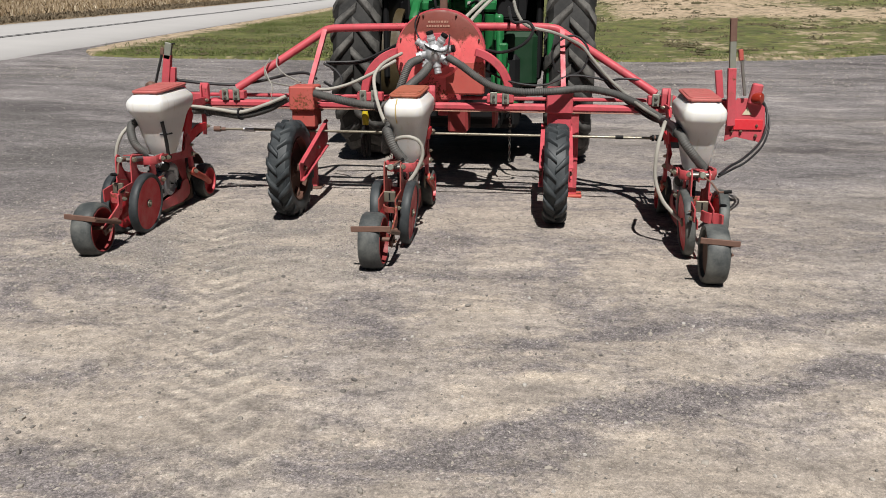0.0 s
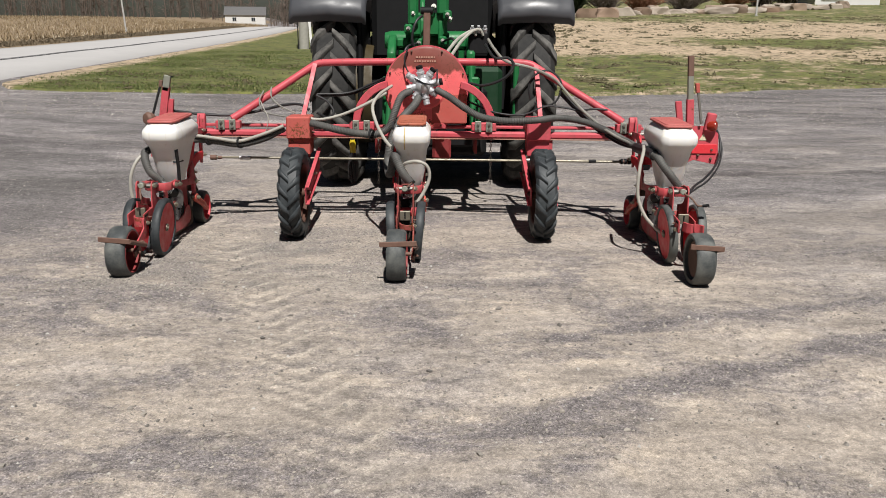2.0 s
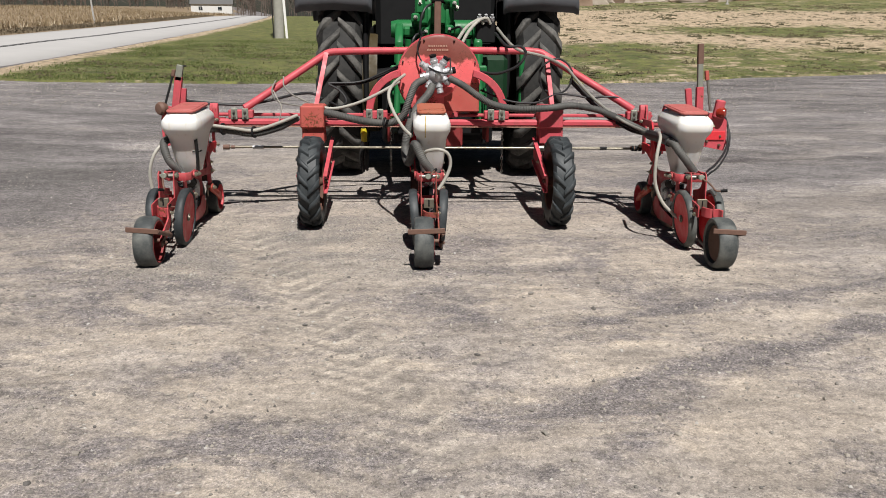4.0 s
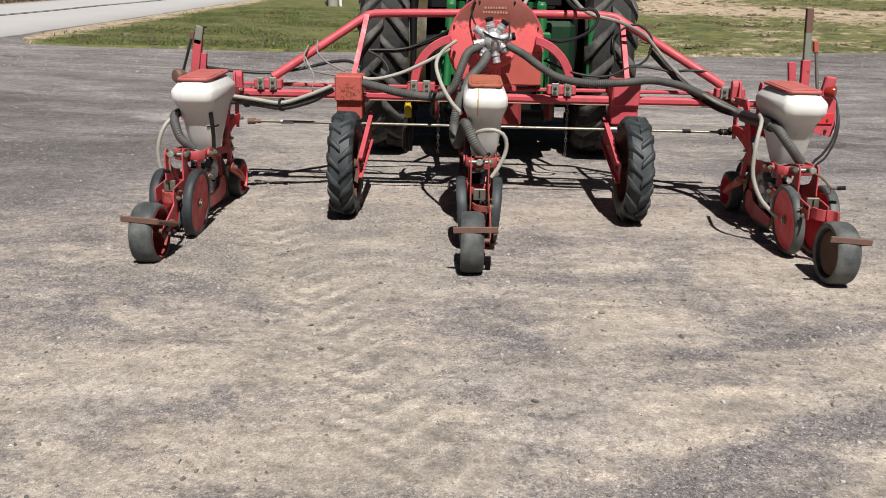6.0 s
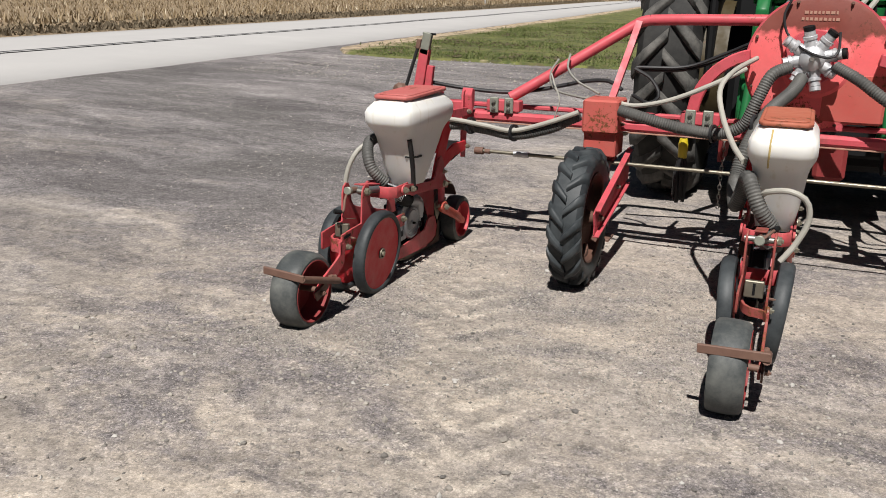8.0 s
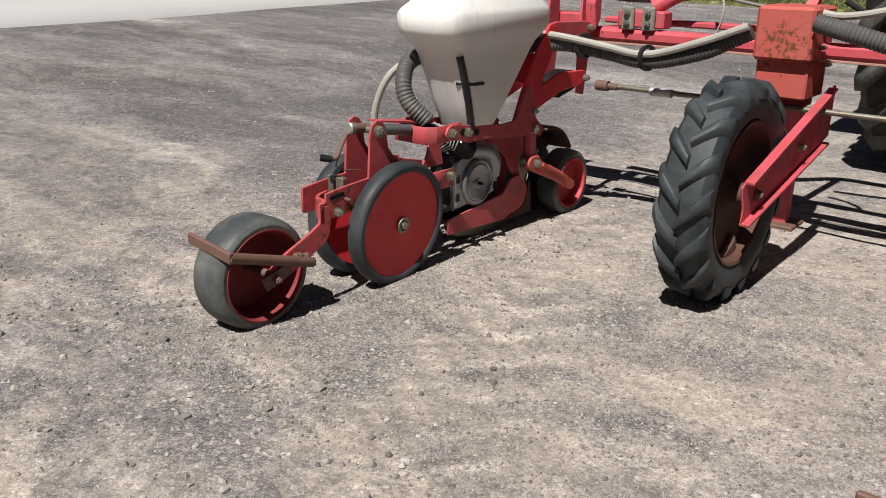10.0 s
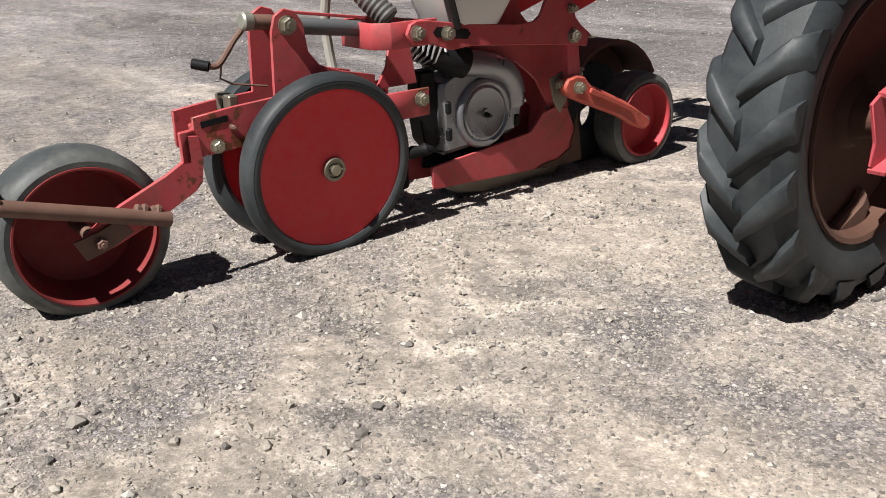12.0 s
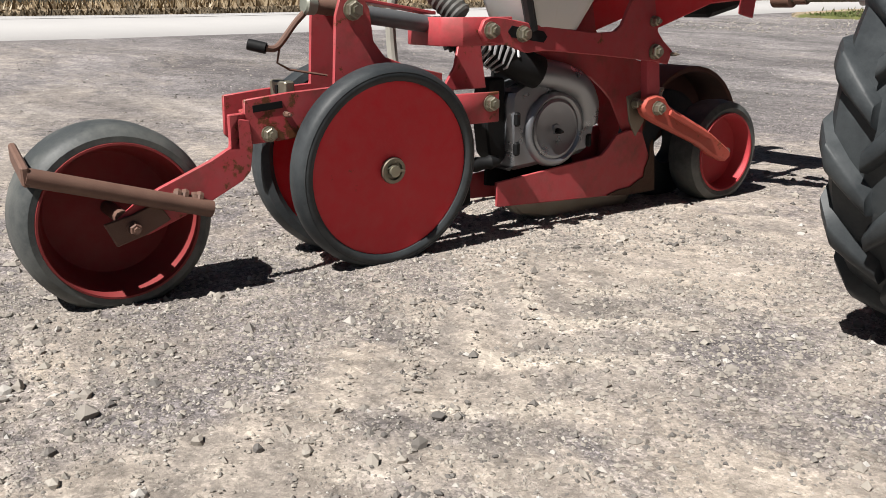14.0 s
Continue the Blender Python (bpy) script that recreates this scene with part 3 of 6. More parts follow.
def sheet(name, X, Y, Z, mat, label, category, layer="", values=None):
    n, m = X.shape
    me = bpy.data.meshes.new(name)
    i = np.arange(n * m).reshape(n, m)
    faces = np.stack([i[:-1, :-1], i[1:, :-1], i[1:, 1:], i[:-1, 1:]], -1).reshape(-1, 4)
    me.from_pydata(np.stack([X, Y, Z], -1).reshape(-1, 3).tolist(), [], faces.tolist())
    if layer:
        me.attributes.new(layer, "FLOAT", "POINT").data.foreach_set("value", np.asarray(values, np.float32).ravel())
    me.shade_smooth()
    me.materials.append(mat)
    return tagged(new(name, me), label, category, kind="structure")


def near_line(x, y, pts):
    """Distance from a broken line on the ground."""
    best = np.full(np.shape(x), 1e9)
    for (ax, ay), (bx, by) in zip(pts, pts[1:]):
        t = np.clip(((x - ax) * (bx - ax) + (y - ay) * (by - ay)) / ((bx - ax) ** 2 + (by - ay) ** 2), 0, 1)
        best = np.minimum(best, np.hypot(x - ax - t * (bx - ax), y - ay - t * (by - ay)))
    return best


TRACK = ((-2.2, 5.6), (-1.76, 4.5), (-1.42, 3.66), (-1.18, 3.1), (-0.97, 2.6), (-0.75, 2.0))


# strokes on the yard: points, half-width, gain (plus: grey chippings, minus: pale dust)
YARD = (
    (((-0.1, 2.36), (0.29, 2.58), (0.64, 2.72), (0.95, 2.92), (1.35, 3.13), (1.9, 3.33), (2.8, 3.5)), 0.12, 0.50),
    (((0.11, 3.27), (0.52, 3.44), (0.88, 3.58), (1.47, 3.77), (2.08, 3.94)), 0.06, 0.34),
    (((-1.42, 2.2), (-1.15, 2.2), (-0.85, 2.2)), 0.17, 0.28),
    (((-1.39, 1.95), (-0.8, 1.9)), 0.10, 0.30),
    (((-0.58, 3.5), (-0.40, 3.26)), 0.06, 0.30),
    (((-0.54, 2.19), (-0.19, 2.38)), 0.11, 0.36),
    (((-1.9, 2.6), (-1.58, 2.8), (-1.2, 2.88), (-0.46, 2.88)), 0.09, 0.26),
    (((-0.66, 4.12), (-0.22, 4.18), (0.31, 4.36)), 0.16, 0.32),
    (((-0.13, 1.92), (0.1, 2.16), (0.37, 2.44)), 0.10, 0.32),
    (((-3.1, 4.16), (-2.5, 4.17), (-2.04, 4.0), (-1.6, 3.6)), 0.10, 0.24),
    (((1.38, 4.78), (2.68, 5.12), (4.5, 5.4)), 0.16, 0.26),
)
DUST = (
    (((-0.3, 3.38), (0.1, 3.62)), 0.13, -0.40),
    (((-0.03, 2.72), (0.45, 2.98)), 0.12, -0.42),
    (((-0.72, 2.33), (-0.64, 2.54)), 0.05, -0.45),
    (((-0.3, 1.97), (-0.24, 2.13)), 0.05, -0.45),
    (((0.38, 1.95), (0.75, 2.16), (1.2, 2.36), (2.0, 2.6)), 0.20, -0.38),
    (((-0.75, 1.95), (-0.4, 1.98)), 0.07, -0.35),
    (((0.77, 3.2), (1.31, 3.40), (1.83, 3.52)), 0.09, -0.36),
    (((-1.18, 2.40), (-0.95, 2.6)), 0.09, -0.36),
    (((-2.1, 2.36), (-1.69, 2.27)), 0.14, -0.30),
    (((-1.5, 4.6), (-1.1, 5.1), (-0.4, 5.4), (0.6, 5.3)), 0.30, -0.26),
    (((-3.2, 3.2), (-2.5, 3.1), (-1.7, 3.1)), 0.12, -0.22),
)
WHEELSIDE = (
    (((-2.2, 4.46), (-2.03, 4.47), (-1.94, 4.38), (-1.9, 4.19)), 0.055, 0.14),
    (((-2.25, 3.85), (-2.02, 3.95), (-1.95, 4.03)), 0.07, 0.12),
    (((-1.53, 4.85), (-1.42, 4.94), (-1.3, 4.92)), 0.075, 0.26),
    (((-1.5, 4.43), (-1.39, 4.47), (-1.22, 4.56)), 0.07, 0.26),
    (((-1.75, 4.45), (-1.56, 4.63)), 0.035, 0.28),
    (((-1.64, 4.92), (-1.62, 5.07)), 0.06, 0.30),
    (((-1.93, 4.62), (-1.81, 4.57)), 0.035, 0.26),
    (((-1.84, 4.46), (-1.92, 4.54)), 0.045, -0.60),
    (((-1.83, 4.30), (-1.68, 4.25)), 0.045, -0.55),
    (((-1.39, 4.69), (-1.24, 4.65)), 0.055, -0.50),
    (((-1.75, 4.08), (-1.82, 4.17)), 0.045, -0.50),
    (((-1.79, 4.60), (-1.98, 4.76), (-1.91, 4.88)), 0.05, -0.45),
    (((-2.02, 4.95), (-2.0, 5.25), (-1.89, 5.33)), 0.07, -0.45),
    (((-2.7, 4.35), (-2.3, 4.2), (-1.95, 3.95)), 0.26, -0.24),
    (((-2.6, 4.5), (-1.8, 4.45), (-0.9, 4.7)), 0.62, 0.10),
)
FAR_YARD = (
    (((-9.5, 10.6), (-8.15, 9.92), (-7.14, 9.54), (-5.78, 8.74), (-4.6, 7.7), (-3.6, 6.6)), 0.75, 0.62),
    (((-5.2, 5.7), (-4.5, 5.8), (-3.6, 5.7)), 0.35, 0.40),
    (((-5.0, 6.6), (-4.4, 7.1), (-3.4, 7.6)), 0.45, 0.34),
    (((-9.0, 12.5), (-7.4, 12.5), (-6.0, 11.6), (-3.5, 10.5)), 0.5, 0.36),
    (((1.2, 6.8), (2.4, 7.2), (5, 8.5)), 0.5, 0.3),
    (((-11.2, 11.6), (-10.2, 12.8)), 0.7, -0.45),
    (((-5.2, 4.6), (-4.64, 5.2), (-4.1, 5.35)), 0.28, -0.42),
    (((-4.6, 6.2), (-4.1, 6.45)), 0.14, -0.35),
)


def grit(x, y):
    """0: pale packed dust, 1: loose grey chippings."""
    g = 0.42 + 0.12 * wave(x * 1.3 + 0.3 * wave(x, y, 5), y * 2.4, 2) + 0.10 * wave(x * 3.2, y * 4.0, 9)
    for pts, width, gain in YARD + DUST + WHEELSIDE + FAR_YARD + ((TRACK, 0.24, -0.12),):
        d = near_line(x + 0.5 * width * wave(x * 4, y * 4, 3), y + 0.5 * width * wave(x * 4, y * 4, 4), pts)
        g = g + gain * np.exp(-(d / width) ** 2)
    g = g + 0.20 * step01(-2.3, -3.4, x) * step01(4.3, 5.6, y) + 0.14 * step01(1.4, 3.0, x) * step01(5, 7, y)
    return np.clip(g + 0.16 * step01(8, 13, y) + 0.08 * step01(-5, -9, x), 0, 1.5)


def road_edge(y):
    v = np.clip(y, 0, 130)
    return -9.36 - 0.0318 * y - 0.0005 * v * v - 0.13 * np.maximum(y - 130, 0)


def lawn_front(x):
    """The lawn's near edge; left of the corner it follows the road's verge."""
    front = np.interp(x, [-9.75, -9.5, -8.9, -7.5, -5.9, -3.2, 2.8, 6.9, 11.2, 30, 90], [18.6, 16.8, 16.0, 15.9, 16.35, 16.9, 17.0, 18.5, 19.9, 24.5, 32])
    front = front + 0.10 * wave(x * 2.5, x * 1.1, 31)
    u = np.maximum(0.0, -9.0 - x)
    verge = np.where(u > 0, (-0.0318 + np.sqrt(0.0318 ** 2 + 0.002 * u)) / 0.001, 0)
    return np.maximum(front, np.clip(verge, 0, 400))


gx, gy = np.meshgrid(np.union1d(spread(-900, 900, -3.8, 2.8, 0.03, 1.16), np.arange(-13.5, -9.4, 0.14)), spread(-700, 1500, 1.2, 7.2, 0.03, 1.16), indexing="ij")


def chevrons(x, y):
    v = y + 0.035 * wave(x * 4, y * 4, 14)
    return np.abs(((v - np.abs(x + 0.41 * v - 0.085) * 0.9) / 0.15) % 1.0 - 0.5) * 2


def relief(x, y):
    """Ruts, ripples and the tread's print, near the machine."""
    close = step01(-5, -3.5, x) * step01(4, 2.6, x) * step01(0, 1.3, y) * step01(9, 7, y)
    h = 0.004 * wave(x * 5, y * 5, 11) + 0.0025 * wave(x * 13, y * 13, 12) - 0.004
    return close * (h + 0.013 * np.clip(0.8 + 0.7 * wave(x * 3, y * 3, 17), 0, 1) * (chevrons(x, y) - 0.5) * np.exp(-(near_line(x, y, TRACK) / 0.17) ** 4))


track_d, chev = near_line(gx, gy, TRACK), chevrons(gx, gy)
grit_v = grit(gx, gy)
sunk = step01(0.3, 2.0, gy - lawn_front(gx)) * step01(-9.6, -9.0, gx) + step01(0.05, -0.35, gx - road_edge(gy))
ground = sheet("ground", gx, gy, land(gx, gy) + relief(gx, gy) - 0.16 * np.clip(sunk, 0, 1), GRAVEL, "pale grey packed gravel yard with sandy streaks and tyre tracks", "ground", "grit", grit_v)
ground.data.attributes.new("worked", "FLOAT", "POINT").data.foreach_set("value", (0.30 + 0.70 * step01(6.2, 4.4, gy)).astype(np.float32).ravel())
ground.data.attributes.new("fresh", "FLOAT", "POINT").data.foreach_set("value", np.clip(0.9 * step01(5.5, 10, gy) + 0.8 * step01(-2.8, -4.6, gx) + 0.7 * step01(1.1, 2.4, gx) * step01(2.6, 4.2, gy), 0, 1).astype(np.float32).ravel())
ground.data.attributes.new("tread", "FLOAT", "POINT").data.foreach_set("value", ((1.7 * step01(0.45, 0.85, chev) - 0.75) * np.clip(0.9 + 0.7 * wave(gx * 3, gy * 3, 17), 0, 1) * np.exp(-(track_d / 0.20) ** 6)).astype(np.float32).ravel())


ROAD_WIDE = 6.95
ry = np.concatenate([np.arange(-80, 10, 4.0), np.arange(10, 120, 2.0), np.arange(120, 520, 15.0)])
rf = np.array([0.0, 0.004, 0.25, 0.5, 0.75, 0.996, 1.0])
RY, RFR = np.meshgrid(ry, rf, indexing="ij")
RX = road_edge(RY) - RFR * ROAD_WIDE
camber = np.where((RFR == 0) | (RFR == 1), -0.09, 0.03 + 0.10 * (1 - (2 * RFR - 1) ** 2))
sheet("road", RX, RY, land(RX, RY) + camber, ROAD, "sun-bleached pale grey asphalt country road", "road")
LY, LF = np.meshgrid(ry, np.array([0.0, 1.0]), indexing="ij")
LX = road_edge(LY) - 2.36 - 0.14 * LF + 0.05 * wave(LY * 0.6, LY * 0.3, 21)
sheet("road_seam", LX, LY, land(LX, LY) + 0.137, TAR, "dark tar seal along the middle of the road", "road seam")


lx = np.concatenate([np.arange(-40, -13, 1.0), np.arange(-13, -8, 0.12), np.arange(-8, 16, 0.3), np.arange(16, 120, 3.0)])
ls = np.concatenate([[0, 0.05], np.arange(0.3, 12, 0.3), np.arange(12, 60, 1.0), np.arange(60, 400, 12.0)])
LXX, LSS = np.meshgrid(lx, ls, indexing="ij")
LYY = lawn_front(LXX) + LSS
lift = np.where(LSS == 0, -0.02, 0.03 + 0.02 * step01(0, 3, LSS)) + 0.03 * wave(LXX * 1.2, LYY * 1.2, 33) * step01(0, 2, LSS)
bare = 0.12 + 0.95 * np.exp(-((LXX - road_edge(LYY) - 0.3) / 0.8) ** 2) + 0.10 * np.exp(-(LSS / 0.35) ** 2)
bare = bare + step01(0.5, 3.5, LXX) * (0.20 + 0.45 * step01(25.5, 28, LYY) * step01(45, 41, LYY) + 0.30 * step01(8, 10, LXX) * np.exp(-((LYY - 26) / 1.2) ** 2))
bare = bare - 0.75 * np.exp(-((LXX - 13.0) / 4.5) ** 2 - ((LYY - 31.5) / 2.2) ** 2)
sheet("lawn", LXX, LYY, land(LXX, LYY) + lift, LAWN, "patchy early spring lawn, green with bare sandy soil", "lawn", "bare", bare)

fx, fy = np.meshgrid(np.concatenate([np.arange(0, 30, 1.5), np.arange(30, 600, 30)]), np.concatenate([np.arange(-80, 150, 3.0), np.arange(150, 900, 30.0)]), indexing="ij")
FX = road_edge(fy) - ROAD_WIDE + 0.05 - fx
sheet("field", FX, fy, land(FX, fy) - 0.02 + 0.28 * step01(0, 4, fx) + 0.04 * wave(FX, fy, 41), FIELD, "harvested corn field with dry tan stubble", "field")


def scatter(name, centres, sizes, shape_v, shape_f, mat, label, category, spin=True, squash=0.35):
    """Very many small solids, joined."""
    V, N = np.array(shape_v, float), len(centres)
    r = np.random.RandomState(len(name) * 7 + N)
    a = r.uniform(0, 6.28, N) if spin else np.zeros(N)
    ca, sa = np.cos(a), np.sin(a)
    P = V[None] * (1 + r.uniform(-squash, squash, (N, len(V), 1)))
    P = P * sizes[:, None, :]
    X = P[..., 0] * ca[:, None] - P[..., 1] * sa[:, None]
    Y = P[..., 0] * sa[:, None] + P[..., 1] * ca[:, None]
    P = np.stack([X, Y, P[..., 2]], -1) + centres[:, None, :]
    F = (np.array(shape_f)[None] + (np.arange(N) * len(V))[:, None, None]).reshape(-1, len(shape_f[0]))
    me = bpy.data.meshes.new(name)
    me.from_pydata(P.reshape(-1, 3).tolist(), [], F.tolist())
    me.materials.append(mat)
    return tagged(new(name, me), label, category, kind="stuff")


_bm = bmesh.new()
bmesh.ops.create_icosphere(_bm, subdivisions=1, radius=1.0)
ICO_V = [tuple(v.co) for v in _bm.verts]
ICO_F = [[v.index for v in f.verts] for f in _bm.faces]
_bm.free()
rs = np.random.RandomState(5)


OCTA_V = [(1, 0, 0), (-0.9, 0.2, 0), (0, 1, 0.1), (0.1, -1, 0), (0.1, 0.1, 0.9), (0, 0, -0.8), (0.6, 0.6, 0.3)]
OCTA_F = [[0, 6, 4], [6, 2, 4], [2, 1, 4], [1, 3, 4], [3, 0, 4], [6, 0, 5], [2, 6, 5], [1, 2, 5], [3, 1, 5], [0, 3, 5]]


def pebbles(name, n, x0, x1, y0, y1, smallest, largest, label, shape=(OCTA_V, OCTA_F)):
    x, y = rs.uniform(x0, x1, n * 3), rs.uniform(y0, y1, n * 3)
    keep = rs.uniform(0, 1, n * 3) < 0.12 + 0.75 * grit(x, y)
    x, y = x[keep][:n], y[keep][:n]
    s = smallest * (1 - rs.uniform(0, 1, len(x)) * (1 - (smallest / largest) ** 2.2)) ** (-1 / 2.2)
    size = s[:, None] * rs.uniform(0.65, 1.3, (len(x), 3)) * np.array([1.0, 1.0, 0.85])
    scatter(name, np.stack([x, y, land(x, y) + relief(x, y) + s * 0.12], -1), size, shape[0], shape[1], PEBBLE_M, label, "stones")


pebbles("loose_gravel", 48000, -2.6, -0.8, 4.0, 5.6, 0.0014, 0.0065, "fine limestone crumbs on the packed yard", (OCTA_V, OCTA_F))
pebbles("loose_gravel", 3200, -3.0, -0.3, 3.95, 6.2, 0.0030, 0.0105, "loose grey limestone chippings on the packed yard", (ICO_V, ICO_F))
pebbles("loose_gravel", 42000, -3.6, 2.6, 1.5, 5.5, 0.0020, 0.0105, "loose grey limestone chippings on the packed yard", (OCTA_V, OCTA_F))
pebbles("loose_gravel", 15000, -8, 4.5, 4.5, 11, 0.0028, 0.011, "loose grey limestone chippings on the packed yard")
pebbles("loose_gravel", 16000, -9, 12, 12.2, 18.8, 0.006, 0.024, "coarse pale gravel near the lawn's edge")
pebbles("loose_gravel", 900, -3.4, 2.7, 1.6, 4.2, 0.006, 0.015, "coarse grey stones strewn on the yard", (ICO_V, ICO_F))


# ---- row units ----
def row_unit(xc, s, label, lag=0.0, steel=None):
    """A seeding unit; s: 1, or -1 where the side fittings are mirrored."""
    t = thing("row_unit", (xc, 4.8, 0), label, "planter unit", "seeding units along the planter bar")

    def X(u):
        return xc + s * u

    def slab(pts, u0, u1, bevel=0.0015, bm=None):
        a, b = sorted((X(u0), X(u1)))
        return plate(pts, a, b, bevel, bm)

    def P(u):
        return xc + u

    def pslab(pts, u0, u1):
        return plate(pts, xc + u0, xc + u1)

    def dot(u, v, z, r=0.013, mat=None):
        return bolt(t, (X(u), v, z), (s, 0, 0), r, mat)

    steel = steel or RED_DIRTY
    near, far = (0.118, -0.060) if s > 0 else (0.100, -0.105)
    # closing wheels, leaning outwards at the top
    for k in (-1, 1):
        ax = Vector((k * math.cos(radians(5)), 0, -math.sin(radians(5))))
        c = (xc + (0.104 if k > 0 else -0.070), 4.80, 0.1945)
        w = part("closing_wheel", lathe([(-0.024, 0.163), (-0.030, 0.173), (-0.026, 0.187), (-0.012, 0.1935), (0.004, 0.194), (0.016, 0.1915), (0.0225, 0.1875), (0.0262, 0.182), (0.0256, 0.1808), (0.0272, 0.177), (0.0265, 0.171), (0.022, 0.165)], c, ax, 60), TYRE_GREY if s < 0 else TYRE, t, "red steel disc wheel with a black rubber tyre")
        part("disc", lathe([(0.018, 0.1675), (0.0185, 0.164), (0.0185, 0.159), (0.0178, 0.154), (0.0165, 0.09), (0.0165, 0.045), (0.017, 0.03), (0.017, 0), (-0.012, 0), (-0.014, 0.1665)], c, ax, 60, closed=False), RED_DEEP, w, "deep red painted disc")
        hub = lathe([(0.015, 0), (0.015, 0.024), (0.021, 0.0255), (0.026, 0.024), (0.026, 0.018), (0.021, 0.0165), (0.021, 0)], c, ax, 28, closed=False)
        part("hub", hub, HUB, w, "dull zinc hub with a split pin")
        o = Vector(c) + ax * 0.022
        pin = tube([o + Vector((0, -0.016, 0.004)), o + ax * 0.006 + Vector((0, -0.004, 0.010)), o + ax * 0.007 + Vector((0, 0.008, 0.002)), o + ax * 0.004 + Vector((0, 0.022, -0.002))], 0.0022, 6)
        lathe([(0.004, 0), (0.004, 0.011), (0.012, 0.011), (0.013, 0)], o - ax * 0.003, ax, 12, pin, closed=False)
        part("split_pin", pin, BRASS, w)

    # rear press wheel with its scraper
    PV = 4.322
    c = (xc + lag, PV, 0.1515)
    w = part("press_wheel", lathe([(-0.045, 0.125), (-0.051, 0.138), (-0.050, 0.147), (-0.042, 0.154), (-0.02, 0.1575), (0.02, 0.1575), (0.046, 0.155), (0.059, 0.148), (0.066, 0.139), (0.066, 0.1295)], c, (1, 0, 0), 60), TYRE_GREY, t, "wide worn grey rubber press wheel")
    part("rim", lathe([(0.060, 0.130), (0.068, 0.1285), (0.068, 0.125), (0.030, 0.116), (0.0, 0.111), (-0.018, 0.104), (-0.022, 0.03), (-0.022, 0), (-0.03, 0), (-0.03, 0.108), (-0.01, 0.118), (0.05, 0.1275)], c, (1, 0, 0), 60, closed=False), RED_GRIMY_SHADE if s > 0 else RUSTRIM, w, "dished grimy red rim")
    part("axle", rod((P(-0.025), PV, 0.16), (P(0.075), PV, 0.16), 0.012), RUST, w)
    part("axle_plate", pslab([(4.289, 0.156), (4.306, 0.117), (4.352, 0.130), (4.395, 0.150), (4.375, 0.182), (4.335, 0.166)], 0.081, 0.089), RUST, t, "rusty square axle plate")
    bolt(t, (P(0.090), PV + 0.012, 0.145), (1, 0, 0), 0.010, RUST)
    part("press_arm", pslab([(4.545, 0.300), (4.548, 0.255), (4.541, 0.213), (4.526, 0.198), (4.465, 0.168), (4.42, 0.150), (4.36, 0.128), (4.31, 0.125), (4.30, 0.150), (4.34, 0.180), (4.382, 0.202), (4.473, 0.239), (4.507, 0.257), (4.510, 0.290), (4.522, 0.305)], 0.070, 0.080), steel, t, "bent red steel arm")
    strip = [(-0.012, 4.625), (0.0, 4.585), (0.018, 4.563), (0.046, 4.556), (0.068, 4.545), (0.080, 4.525), (0.080, 4.508), (0.070, 4.508), (0.060, 4.538), (0.042, 4.545), (0.012, 4.552), (-0.010, 4.580), (-0.022, 4.625)]
    part("arm_bend", plate([(P(a), b) for a, b in strip], 0.252, 0.312 if not lag else 0.285, 0.0015, None, "z"), steel, t, "bent flat arm, rusty at the bend")
    bm = rod((P(0.094), 4.462, 0.160), (P(0.094), 4.186, 0.246), 0.0145, 12)
    box((P(0.008 + lag / 2), 4.192, 0.252), (0.195 + abs(lag), 0.012, 0.031), (0, -3 if lag else 3, -4), 0.003, bm)
    for wv, wz, wr in ((4.408, 0.190, 0.011), (4.420, 0.187, 0.012), (4.436, 0.182, 0.010), (4.444, 0.180, 0.012)):
        lathe([(-0.008, 0), (-0.006, wr * 0.8), (0, wr), (0.006, wr * 0.8), (0.008, 0)], (P(0.088), wv, wz), (0.3, 1, -0.3), 8, bm, closed=False)
    part("scraper", bm, RUST, t, "bare rusty steel scraper bar")

    # rear fork and its height crank
    fork = [(4.540, 0.334), (4.62, 0.342), (4.712, 0.347), (4.720, 0.470), (4.73, 0.500), (4.752, 0.512), (4.775, 0.505), (4.790, 0.482), (4.797, 0.425), (4.82, 0.396), (4.87, 0.378), (4.95, 0.36), (4.95, 0.30), (4.70, 0.276), (4.62, 0.260), (4.545, 0.257), (4.538, 0.265)]
    for k in (-1, 1):
        ku = 0.067 if k > 0 else -0.030
        part("fork_plate", slab(fork, ku - 0.004, ku + 0.004), steel, t)
        slot = box((X(ku + k * 0.0045), 4.582, 0.320), (0.002, 0.055, 0.012), (5, 0, 0), 0)
        part("slot", slot, BLACK, t)
    for v, z, r in ((4.581, 0.273, 0.012), (4.754, 0.480, 0.016), (4.615, 0.305, 0.005)):
        dot(0.072, v, z, r, RUST if r < 0.01 else BRASS)
    part("fork_block", box((X(0.018), 4.635, 0.328), (0.066, 0.02, 0.062)), HUB, t, "dull zinc block")
    part("block_slot", box((X(0.018), 4.6245, 0.330), (0.009, 0.004, 0.042), bevel=0), BLACK, t)
    part("pivot_pin", rod((X(-0.04), 4.754, 0.480), (X(0.08), 4.754, 0.480), 0.011), STEEL, t)
    part("spindle", rod((X(0.016), 4.76, 0.482), (X(0.014), 4.705, 0.488), 0.015), RUST, t, "rusty spindle")
    part("spindle_end", lathe([(0, 0), (0, 0.017), (0.018, 0.019), (0.022, 0.015), (0.022, 0)], (X(0.014), 4.708, 0.488), (0, -1, 0.1), 18, closed=False), PLATE, t, "greenish zinc spindle end")
